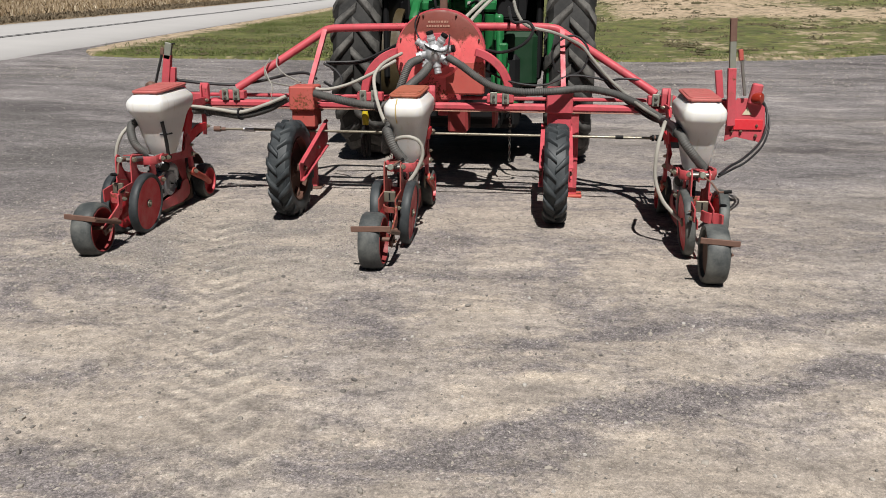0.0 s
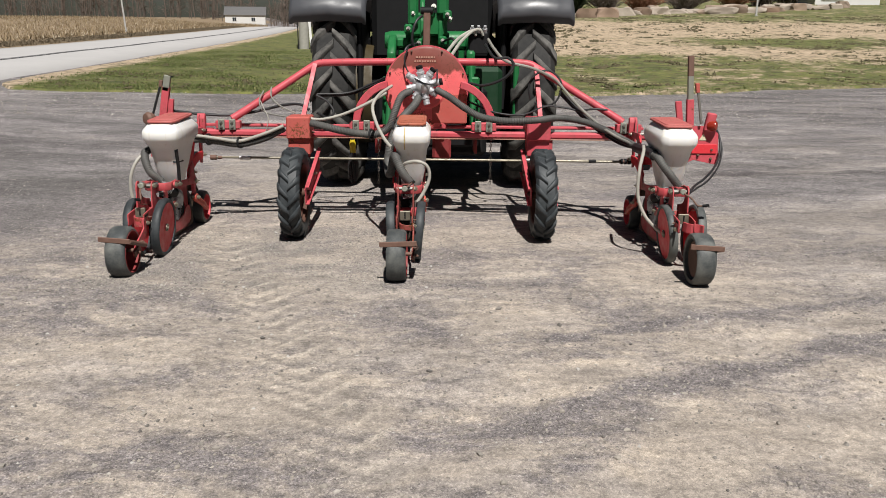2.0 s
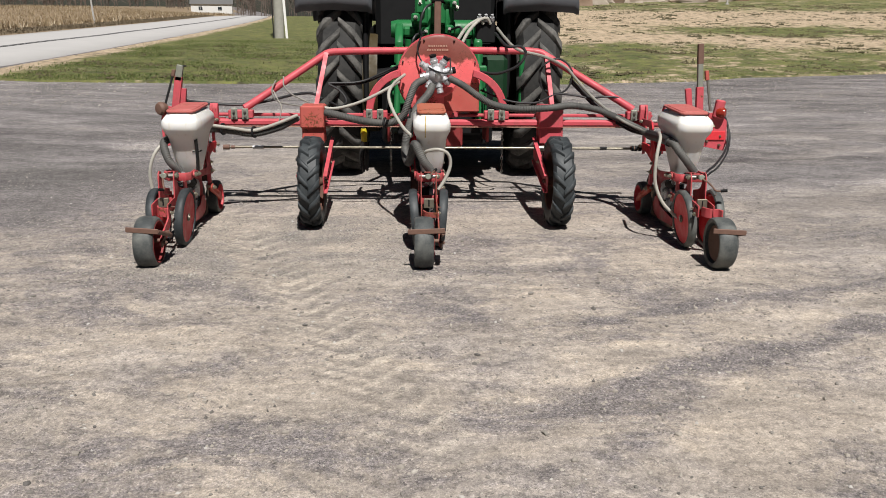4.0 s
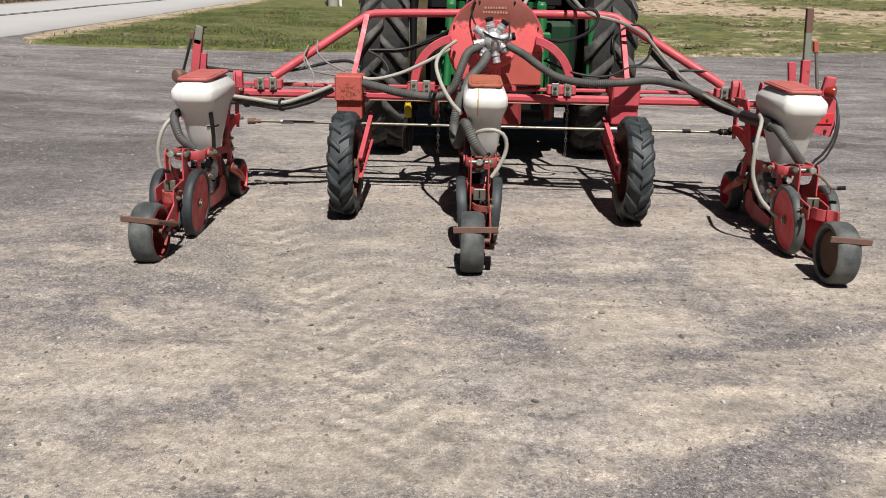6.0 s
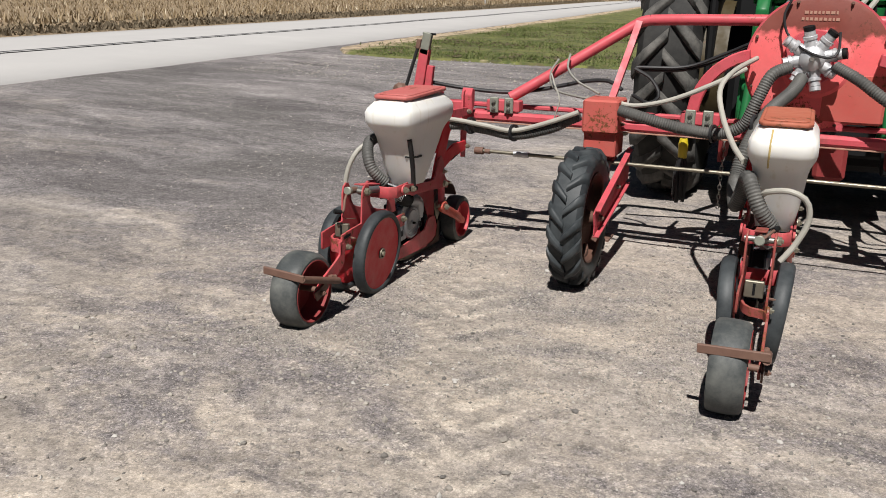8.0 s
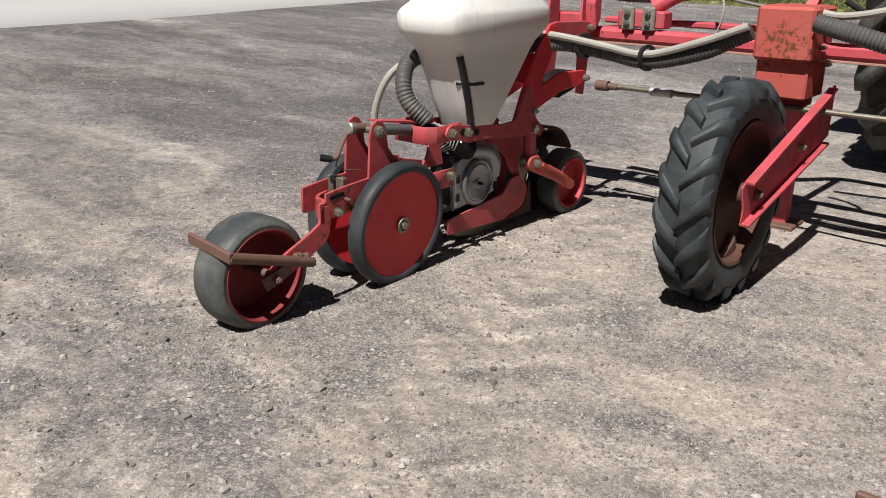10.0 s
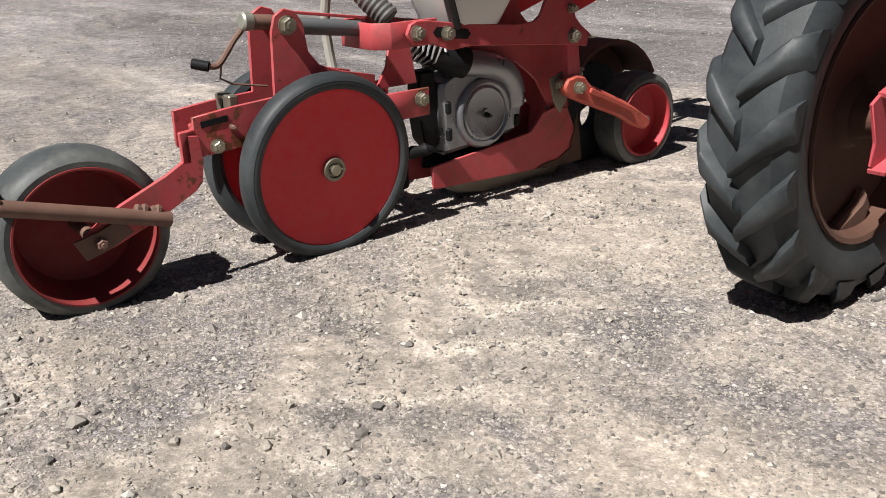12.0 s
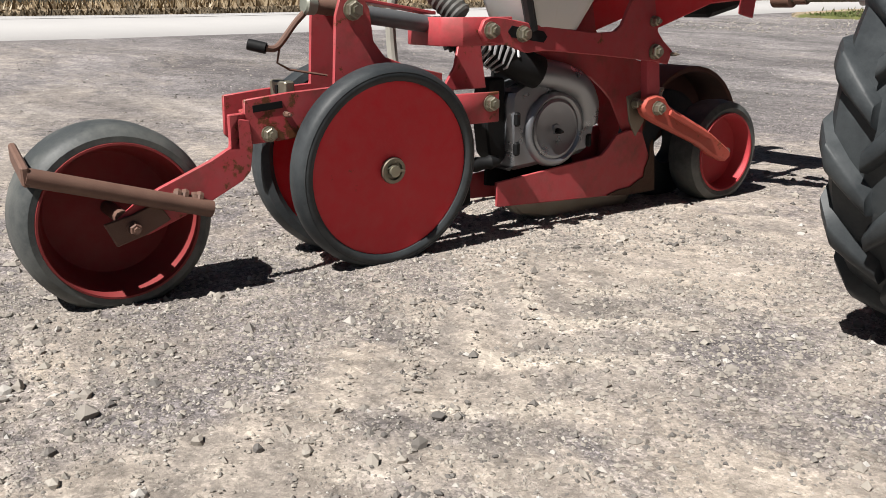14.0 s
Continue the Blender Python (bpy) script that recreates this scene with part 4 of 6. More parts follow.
    if lag:
        turn, grip = [(0.012, 4.70, 0.482), (0.030, 4.715, 0.497), (0.046, 4.745, 0.508), (0.058, 4.78, 0.512)], [(0.056, 4.775, 0.512), (0.068, 4.81, 0.515)]
    elif s > 0:
        turn, grip = [(0.010, 4.695, 0.480), (0.014, 4.668, 0.457), (0.030, 4.625, 0.418), (0.030, 4.602, 0.416)], [(0.031, 4.603, 0.416), (0.012, 4.578, 0.423)]
    else:
        turn, grip = [(0.008, 4.69, 0.480), (-0.03, 4.65, 0.455), (-0.062, 4.625, 0.417), (-0.093, 4.612, 0.416)], [(-0.090, 4.613, 0.416), (-0.128, 4.600, 0.423)]
    crank = part("crank", tube(smooth_path([(X(p), q, z) for p, q, z in turn], 5), 0.006, 8), RUST, t, "bent rusty crank")
    part("grip", rod((X(grip[0][0]), *grip[0][1:]), (X(grip[1][0]), *grip[1][1:]), 0.010), BLACK, crank, "black rubber grip")
    cu, cv, _ = turn[2]
    if not lag:
        part("clip", tube([(X(cu), cv + 0.005, 0.422), (X(cu - 0.005), cv, 0.39), (X(cu), cv + 0.02, 0.378), (X(cu + 0.01), cv + 0.09, 0.365)], 0.0022, 5), RUST, t)
    part("top_link", rod((X(0.03), 4.77, 0.476), (X(0.03), 4.945, 0.452), 0.017), GREY_PAINT, t, "grey painted round top link")
    part("link_plate", slab([(4.79, 0.502), (4.96, 0.476), (4.96, 0.470), (4.79, 0.496)], -0.01, 0.035, 0.001), steel, t)

    # yoke round the seed box
    for z0, z1, v0, v1, inset in ((0.412, 0.466, 4.935, 5.085, 0.0), (0.262, 0.322, 4.915, 5.06, 0.006)):
        a, b = far + inset, near - inset
        plan = [(a, v1), (a, v0 + 0.03), (a + 0.03, v0), (b - 0.03, v0), (b, v0 + 0.03), (b, v1), (b - 0.009, v1), (b - 0.009, v0 + 0.034), (b - 0.034, v0 + 0.009), (a + 0.034, v0 + 0.009), (a + 0.009, v0 + 0.034), (a + 0.009, v1)]
        part("yoke", plate([(X(p), q) for p, q in plan], z0, z1, 0.0015, None, "z"), RED_DIRTY, t)
    for k in (-1, 1):
        bm = slab([(5.008, 0.420), (4.996, 0.440), (5.006, 0.460), (5.024, 0.466), (5.055, 0.464), (5.138, 0.450), (5.30, 0.431), (5.358, 0.433), (5.378, 0.446), (5.395, 0.479), (5.424, 0.530), (5.452, 0.536), (5.476, 0.505), (5.494, 0.430), (5.512, 0.411), (5.545, 0.387), (5.532, 0.357), (5.485, 0.366), (5.30, 0.386), (5.164, 0.399), (5.113, 0.396), (5.065, 0.412)], (near if k > 0 else far) + k * 0.008 - 0.005, (near if k > 0 else far) + k * 0.008 + 0.005)
        part("slotted_bar", bm, RED_DIRTY, t)
        f = (near if k > 0 else far) + k * 0.0135
        part("slot", slab([(5.073, 0.449), (5.155, 0.437), (5.165, 0.426), (5.155, 0.415), (5.073, 0.427), (5.063, 0.438)], f - 0.0008, f + 0.0008, 0), BLACK, t)
    for v, z, r in ((5.021, 0.441, 0.014), (5.100, 0.433, 0.014), (5.484, 0.387, 0.015), (5.475, 0.453, 0.010), (5.542, 0.380, 0.004)):
        dot(near + 0.013, v, z, r)
    dot(near - 0.004, 5.035, 0.300, 0.014)
    bolt(t, (X(far - 0.013), 5.501, 0.388), (-s, 0, 0), 0.014)

    # seed meter, body and opener
    body = [(5.10, 0.395), (5.30, 0.40), (5.50, 0.37), (5.555, 0.357), (5.562, 0.19), (5.53, 0.10), (5.49, 0.10), (5.50, 0.19), (5.480, 0.222), (5.448, 0.275), (5.425, 0.296), (5.38, 0.330), (5.30, 0.356), (5.17, 0.358), (5.10, 0.365)]
    for k in (-1, 1):
        part("body_plate", slab(body, k * 0.038 - 0.004, k * 0.038 + 0.004), RED_DIRTY, t)
        boot = [(5.10, 0.122), (5.103, 0.068), (5.25, 0.060), (5.41, 0.052), (5.50, 0.045), (5.60, 0.045), (5.58, 0.12), (5.546, 0.194), (5.50, 0.202), (5.458, 0.194), (5.432, 0.166), (5.412, 0.150), (5.25, 0.135)]
        part("boot_plate", slab(boot, k * 0.052 - 0.004, k * 0.052 + 0.004), RED_DIRTY, t)
    part("caked_soil", slab([(5.43, 0.052), (5.50, 0.045), (5.598, 0.045), (5.592, 0.11), (5.580, 0.175), (5.572, 0.160), (5.570, 0.128), (5.558, 0.104), (5.556, 0.084), (5.535, 0.076), (5.510, 0.064), (5.47, 0.062)], 0.0565, 0.060, 0.001), SOIL, t, "dark damp soil caked on the boot")
    part("back_web", slab([(5.15, 0.385), (5.38, 0.365), (5.385, 0.16), (5.40, 0.07), (5.30, 0.075), (5.13, 0.10)], -0.030, -0.020), BLACK, t)
    part("opener_blade", slab([(5.16, 0.09), (5.17, 0.055), (5.20, 0.030), (5.28, 0.012), (5.44, -0.004), (5.54, 0.01), (5.58, 0.06), (5.52, 0.09)], -0.020, 0.020, 0.006), WORN, t, "worn polished steel opener shoe")
    shell = [(5.140, 0.300), (5.143, 0.146), (5.152, 0.139), (5.30, 0.150), (5.372, 0.160), (5.392, 0.190), (5.400, 0.225), (5.390, 0.275), (5.365, 0.305), (5.330, 0.325), (5.247, 0.342), (5.174, 0.330), (5.150, 0.318)]
    m = part("meter_housing", slab(shell, -0.030, 0.048, 0.012), DULL, t, "dull grey cast seed meter housing")
    mc = (X(0), 5.266, 0.224)
    part("cover_ring", lathe([(0.044, 0.086), (0.054, 0.083), (0.059, 0.078), (0.060, 0.073), (0.057, 0.068), (0.050, 0.064)], mc, (s, 0, 0), 44), DULL, m)
    part("cover_disc", lathe([(0.040, 0), (0.040, 0.068), (0.056, 0.066), (0.058, 0.060), (0.0555, 0.055), (0.055, 0.012), (0.059, 0.010), (0.059, 0)], mc, (s, 0, 0), 40, closed=False), DULL, m)
    for a in (155, 205, 335, 20):
        px, pz = 5.267 + 0.118 * math.cos(radians(a)), 0.220 + 0.075 * math.sin(radians(a))
        part("cover_clip", box((X(0.044), px, pz), (0.020, 0.016, 0.030), bevel=0.004), BLACK, m)
    dot(0.056, 5.267, 0.220, 0.006, BLACK)
    part("meter_neck", tube(smooth_path([(X(0.030), 5.376, 0.230), (X(0.040), 5.366, 0.275), (X(0.050), 5.325, 0.318), (X(0.056), 5.262, 0.340), (X(0.056), 5.20, 0.352), (X(0.046), 5.15, 0.372)], 6), 0.031, 16), DULL, t, "grey cast inlet pipe")
    part("rubber_sleeve", tube(smooth_path([(X(0.058), 5.205, 0.350), (X(0.050), 5.165, 0.366), (X(0.036), 5.12, 0.390)], 6), 0.036, 16), BLACK, t, "black rubber sleeve on the inlet pipe")
    part("bellows", tube(even(smooth_path([(X(0.038), 5.125, 0.386), (X(0.02), 5.08, 0.408), (X(-0.01), 5.02, 0.432)], 6), 0.006), 0.035, 14, ribs=0.006), BLACK, t, "black ribbed rubber bellows")
    coil = []
    for k in range(49):
        f, a = k / 48, 2 * math.pi * 7 * k / 48
        coil.append((X(0.040 - 0.02 * f + 0.040 * math.cos(a)), 5.135 - 0.085 * f + 0.014 * math.sin(a), 0.385 + 0.036 * f + 0.036 * math.sin(a)))
    part("spring", tube(coil, 0.003, 5), CAST, t, "bright coil spring round the bellows")
    part("side_cover", slab([(5.095, 0.34), (5.14, 0.34), (5.15, 0.17), (5.125, 0.15), (5.10, 0.18), (5.09, 0.25)], -0.02, 0.03, 0.004), BLACK, t)
    part("drive_joint", lathe([(-0.03, 0), (-0.03, 0.012), (0.0, 0.016), (0.02, 0.012), (0.03, 0.016), (0.05, 0.010), (0.05, 0)], (X(0.045), 5.055, 0.165), (0.3 * s, 1, 0.1), 14, closed=False), BLACK, t)
    part("tail_plate", slab([(4.955, 0.325), (5.065, 0.325), (5.05, 0.412), (4.995, 0.412), (4.985, 0.37)], 0.055, 0.062), RED_DIRTY, t)
    part("tail_stub", slab([(5.02, 0.16), (5.06, 0.16), (5.06, 0.075), (5.03, 0.07), (5.01, 0.10)], -0.02, 0.02, 0.004), BLACK, t)

    # front gauge wheel
    part("hanger", slab([(5.475, 0.38), (5.515, 0.375), (5.528, 0.26), (5.485, 0.25)], 0.098, 0.122, 0.003), RED, t)
    part("clamp_plate", slab([(5.438, 0.288), (5.482, 0.300), (5.496, 0.262), (5.498, 0.228), (5.473, 0.195), (5.450, 0.230)], 0.096, 0.102), HUB, t, "grimy zinc clamp plate")
    dot(0.104, 5.462, 0.272, 0.011)
    arm = [(5.468, 0.286), (5.50, 0.292), (5.530, 0.284), (5.548, 0.262), (5.684, 0.199), (5.725, 0.176), (5.786, 0.137), (5.792, 0.120), (5.769, 0.108), (5.716, 0.128), (5.66, 0.162), (5.50, 0.228), (5.468, 0.244), (5.455, 0.265)]
    part("gauge_arm", slab(arm, 0.108, 0.134, 0.006), ORANGE, t, "worn orange-red gauge wheel arm")
    part("arm_ridge", slab([(5.545, 0.254), (5.700, 0.183), (5.695, 0.172), (5.54, 0.242)], 0.134, 0.142, 0.002), ORANGE, t)
    dot(0.136, 5.500, 0.261, 0.014)
    part("grease_nipple", lathe([(0, 0), (0, 0.005), (0.014, 0.004), (0.016, 0.006), (0.022, 0.005), (0.022, 0)], (X(0.122), 5.522, 0.284), (0, 0.3, 1), 8, closed=False), BRASS, t)
    c = (X(0.075), 5.790, 0.129)
    w = part("gauge_wheel", lathe([(-0.040, 0.098), (-0.044, 0.110), (-0.036, 0.125), (0, 0.130), (0.036, 0.125), (0.044, 0.110), (0.040, 0.098)], c, (s, 0, 0), 48), TYRE_GREY, t, "small grey rubber gauge wheel")
    part("rim", lathe([(0.039, 0.100), (0.045, 0.098), (0.044, 0.094), (0.0, 0.086), (-0.008, 0.02), (-0.008, 0), (-0.016, 0), (-0.016, 0.088), (0.03, 0.099)], c, (s, 0, 0), 48, closed=False), RED_BRIGHT, w, "bright red rim")
    part("axle", rod((X(0.06), 5.790, 0.129), (X(0.125), 5.785, 0.132), 0.010), STEEL, w)
    shield = []
    for k in range(13):
        a = radians(26 + 142 * k / 12)
        shield.append((5.775 + 0.195 * math.cos(a), 0.145 + 0.193 * math.sin(a)))
    inner = [(5.775 + (v - 5.775) * 0.93, 0.145 + (z - 0.145) * 0.93) for v, z in shield[::-1]]
    part("inner_wheel", lathe([(-0.03, 0.05), (-0.034, 0.12), (-0.022, 0.140), (0.022, 0.140), (0.034, 0.12), (0.03, 0.05)], (X(-0.045), 5.72, 0.139), (s, 0, 0), 40), TYRE, t, "black rubber inner gauge wheel")
    part("clod_shield", slab(shield + inner, -0.10, 0.012, 0.002), SHIELD, t, "dark rusty steel clod shield")
    part("shield_side", slab(shield + [(5.66, 0.08)], -0.10, -0.092, 0.001), SHIELD, t)

    # linkage to the bar
    for k in (-1, 1):
        part("riser", slab([(5.385, 0.40), (5.49, 0.385), (5.525, 0.47), (5.60, 0.60), (5.665, 0.70), (5.655, 0.73), (5.60, 0.735), (5.53, 0.66), (5.44, 0.52)], k * 0.100 - 0.004, k * 0.100 + 0.004), RED_DEEP, t)
        part("upper_arm", slab([(5.60, 0.735), (5.66, 0.745), (5.90, 0.735), (5.905, 0.69), (5.66, 0.69), (5.595, 0.68)], k * 0.088 - 0.006, k * 0.088 + 0.006, 0.003), RED, t)
        part("lower_arm", slab([(5.45, 0.472), (5.52, 0.505), (5.70, 0.56), (5.87, 0.555), (5.90, 0.53), (5.86, 0.50), (5.72, 0.49), (5.50, 0.425)], k * 0.086 - 0.006, k * 0.086 + 0.006, 0.003), RED_DEEP, t)
        part("mount_plate", slab([(5.855, 0.465), (5.905, 0.455), (5.925, 0.60), (5.93, 0.80), (5.90, 0.835), (5.86, 0.82), (5.85, 0.65)], k * 0.072 - 0.005, k * 0.072 + 0.005), RED, t)
        bolt(t, (X(k * 0.097), 5.885, 0.712), (s * k, 0, 0), 0.012)
        bolt(t, (X(k * 0.097), 5.872, 0.525), (s * k, 0, 0), 0.012)
    part("cross_web", box((xc, 5.56, 0.585), (0.19, 0.012, 0.12), (-35, 0, 0)), RED_DEEP, t)
    part("cross_bolt", rod((X(-0.11), 5.885, 0.712), (X(0.11), 5.885, 0.712), 0.010), STEEL, t)
    part("drive_case", box((X(0.02), 5.80, 0.505), (0.10, 0.13, 0.075), (12, 0, 0), 0.012), BLACK, t, "black greasy gear case")
    part("bracket_flag", slab([(5.88, 0.80), (5.90, 0.84), (5.935, 0.83), (5.935, 0.74), (5.90, 0.70)], 0.055, 0.115, 0.004), RED, t)

    seed_box(t, xc, s)
    return t


def seed_box(t, xc, s):
    """White plastic box with a funnel foot and a loose lid."""
    cx = xc + (0.060 if xc < -2 else 0.045 if s > 0 else 0.022)
    rows = ((0.425, 0.062, 0.056, 5.193, 0.020), (0.44, 0.070, 0.068, 5.193, 0.024), (0.53, 0.086, 0.118, 5.205, 0.036), (0.62, 0.096, 0.172, 5.22, 0.046), (0.675, 0.101, 0.206, 5.228, 0.052), (0.700, 0.107, 0.225, 5.23, 0.056),
            (0.735, 0.122, 0.265, 5.232, 0.060), (0.755, 0.126, 0.276, 5.232, 0.058), (0.795, 0.126, 0.278, 5.232, 0.054), (0.812, 0.120, 0.268, 5.233, 0.050), (0.842, 0.098, 0.225, 5.235, 0.04), (0.855, 0.092, 0.21, 5.235, 0.04))
    bm = bmesh.new()
    rings = []
    for z, a, b, vc, ch in rows:
        pts = []
        for qx, qy, first in ((1, 1, 0), (-1, 1, 1), (-1, -1, 0), (1, -1, 1)):
            corner = [(a, b - ch), (a - ch * 0.3, b - ch * 0.3), (a - ch, b)]
            for px, py in (corner[::-1] if first else corner):
                pts.append((qx * px, qy * py))
        rings.append([bm.verts.new((cx + px, vc + py, z)) for px, py in pts])
    for a, b in zip(rings, rings[1:]):
        n = len(a)
        for k in range(n):
            bm.faces.new((a[k], a[(k + 1) % n], b[(k + 1) % n], b[k]))
    bm.faces.new(rings[0][::-1]), bm.faces.new(rings[-1])
    h = part("hopper", bm, WHITE, t, "white plastic seed hopper, grimy towards its foot", 50)
    lid = [(-0.080, -0.225), (0.080, -0.225), (0.098, -0.19), (0.098, 0.19), (0.080, 0.23), (-0.080, 0.23), (-0.098, 0.19), (-0.098, -0.19)]
    bm = plate([(cx + a, 5.235 + b) for a, b in lid], 0.856, 0.872, 0.004, None, "z")
    plate([(cx + a * 0.86, 5.235 + b * 0.86) for a, b in lid], 0.870, 0.877, 0.003, bm, "z")
    bmesh.ops.rotate(bm, cent=(cx, 5.03, 0.856), matrix=Matrix.Rotation(radians(1.6), 3, "X"), verts=bm.verts)
    part("lid", bm, LID if -2 < xc < 0 else LID_PINK, h, "faded orange-red sheet lid with rust stains" if -2 < xc < 0 else "faded pink-red sheet lid")
    # dark sight strip down the rear corner
    if xc < -2:
        strip = [(cx + a - ch * 0.28, vc - b + ch * 0.28, z) for z, a, b, vc, ch in rows[1:5]]
        part("sight_strip", tube(strip, 0.012, 8), CABLE, h, "dark vertical strip")
        part("sight_mark", tube([(cx + 0.052, 5.062, 0.59), (cx + 0.083, 5.085, 0.588), (cx + 0.092, 5.115, 0.586), (cx + 0.093, 5.15, 0.585)], 0.006, 6), CABLE, h)
    elif xc < 0:
        part("stain", tube([(cx - 0.040, 5.012, 0.842), (cx - 0.041, 4.966, 0.812), (cx - 0.042, 4.9535, 0.79), (cx - 0.042, 4.956, 0.752), (cx - 0.043, 4.968, 0.733), (cx - 0.043, 5.006, 0.699)], 0.006, 6, flat=0.4), YELLOWED, h, "yellow-brown drip stain")


XL, XM, XR = -2.40, -0.708, 1.082
UNITS = [row_unit(XL, 1, "red row unit with a white hopper at the bar's end")]
UNITS.append(row_unit(XM, 1, "red row unit with a yellow-stained white hopper below the fan", -0.026, RED_WORN))
UNITS.append(row_unit(XR, -1, "red row unit with a white hopper beside the marker mast"))

# ---- the planter's frame ----
frame_t = thing("planter_frame", (-0.6, 6.0, 0.0), "faded red steel toolbar of a three-row pneumatic planter", "planter frame")
part("toolbar", box((-0.62, 5.975, 0.686), (3.86, 0.060, 0.052), bevel=0.014), RED, frame_t)
part("toolbar", box((-0.62, 6.135, 0.728), (3.50, 0.050, 0.024), bevel=0.006), RED, frame_t)
# thin pale line along the bar's lower rear edge
part("weld_strip", box((-0.62, 5.941, 0.657), (3.80, 0.006, 0.007), bevel=0.001), LID_PALE, frame_t)
for x in (-2.3, -1.1, -0.1, 0.95):
    part("spacer", box((x, 6.05, 0.685), (0.06, 0.09, 0.05)), RED, frame_t)


def clamp_pair(x):
    part("clamp_block", box((x - 0.01, 5.985, 0.748), (0.19, 0.075, 0.062), bevel=0.006), RED, frame_t)
    for dx in (-0.055, 0.03):
        p = part("clamp_plate", box((x + dx, 5.938, 0.752), (0.050, 0.014, 0.084), bevel=0.004), PLATE, frame_t, "greenish galvanised clamp plate")
        for z in (0.772, 0.735):
            part("nut", lathe([(0, 0), (0, 0.012), (0.012, 0.012), (0.012, 0.006), (0.02, 0.006), (0.02, 0)], (x + dx, 5.931, z), (0, -1, 0), 6, closed=False), STEEL, p, smooth=20)


for x in (-2.115, -1.07, -0.125, 0.99):
    clamp_pair(x)

tr = 0.029
part("top_rail", tube(smooth_path([(-1.42, 6.29, 1.212), (-1.2, 6.29, 1.219), (-0.6, 6.30, 1.226), (0.05, 6.31, 1.226), (0.18, 6.31, 1.222)], 4), tr, 14), RED, frame_t)
part("brace", tube(smooth_path([(-1.42, 6.29, 1.212), (-1.47, 6.285, 1.20), (-1.52, 6.27, 1.17), (-1.80, 6.15, 0.985), (-2.02, 6.04, 0.84), (-2.10, 6.0, 0.79)], 4), tr, 14), RED, frame_t)
part("brace", tube(smooth_path([(0.18, 6.31, 1.222), (0.25, 6.305, 1.21), (0.31, 6.28, 1.175), (0.60, 6.15, 1.0), (0.86, 6.03, 0.84), (0.94, 6.0, 0.79)], 4), tr, 14), RED, frame_t)
part("upright", tube([(-1.545, 6.02, 0.80), (-1.475, 6.27, 1.20)], 0.024, 4), RED, frame_t)
part("upright", tube([(0.305, 6.02, 0.80), (0.285, 6.28, 1.20)], 0.024, 4), RED, frame_t)


def arch(x0, side):
    """A curved flat arm from the bar up to the headstock."""
    pts, n = [], 12
    for k in range(n + 1):
        a = radians(180 - 78 * k / n)
        pts.append((x0 + side * (0.34 + 0.34 * math.cos(a)), 0.76 + 0.34 * math.sin(a)))
    inner = [(x0 + side * (0.34 + (px - x0 - side * 0.34) * side * 0.83), 0.76 + (pz - 0.76) * 0.83) for px, pz in pts[::-1]]
    part("arch", plate(pts + inner, 6.00, 6.05, 0.006, None, "y"), RED, frame_t)


arch(-1.155, 1)
arch(-0.045, -1)
part("headstock", box((-0.60, 6.42, 0.92), (0.08, 0.06, 0.72), bevel=0.008), RED, frame_t)
part("mast", box((-0.585, 6.36, 1.46), (0.055, 0.05, 0.34), (0, 1, 0), 0.006), RUST, frame_t, "rusty brown upright of the hitch")
part("mast_pin", lathe([(-0.05, 0), (-0.05, 0.03), (0.05, 0.03), (0.05, 0)], (-0.585, 6.36, 1.62), (1, 0, 0), 16, closed=False), BLACK, frame_t)
# hitch lugs and drive guard: shade behind the bar put into their darker red
for x in (-0.98, -0.19):
    part("hitch_lug", plate([(6.05, 0.72), (6.50, 0.70), (6.55, 0.60), (6.45, 0.50), (6.10, 0.52)], x - 0.01, x + 0.01), RED_GRIMY_SHADE, frame_t)
part("pto_guard", box((-0.46, 6.28, 0.56), (0.15, 0.24, 0.20), bevel=0.02), RED_GRIMY_SHADE, frame_t, "red drive guard, its shade put into a darker red")
for x, leg in ((-1.60, "stand"), (0.40, "stand")):
    part("parking_stand", box((x, 6.215, 0.345), (0.06, 0.05, 0.66), bevel=0.004), RED, frame_t)
    # left foot takes the darker RUST: the shadow on it put into its colour
    part("foot", box((x, 6.215, 0.012), (0.14, 0.14, 0.02), bevel=0.004), RUST if x < 0 else ORANGE, frame_t)
shaft = part("drive_shaft", tube([(-2.24, 5.90, 0.502), (1.02, 5.90, 0.498)], 0.0095, 12), HUB, frame_t, "bare hexagonal steel drive shaft", 20)
for x, ln, r, mat in ((-2.235, 0.05, 0.020, RUST), (-2.185, 0.03, 0.013, RUST), (-1.99, 0.085, 0.016, CAST), (0.985, 0.022, 0.022, BLACK), (0.955, 0.018, 0.022, BLACK), (0.928, 0.016, 0.022, BLACK), (0.955, 0.09, 0.015, RUST), (0.70, 0.055, 0.013, BLACK), (-1.60, 0.05, 0.02, STEEL), (0.22, 0.05, 0.02, STEEL)):
    part("coupling", lathe([(-ln / 2, 0), (-ln / 2, r), (ln / 2, r), (ln / 2, 0)], (x, 5.90, 0.5), (1, 0, 0), 16, closed=False), mat, shaft)


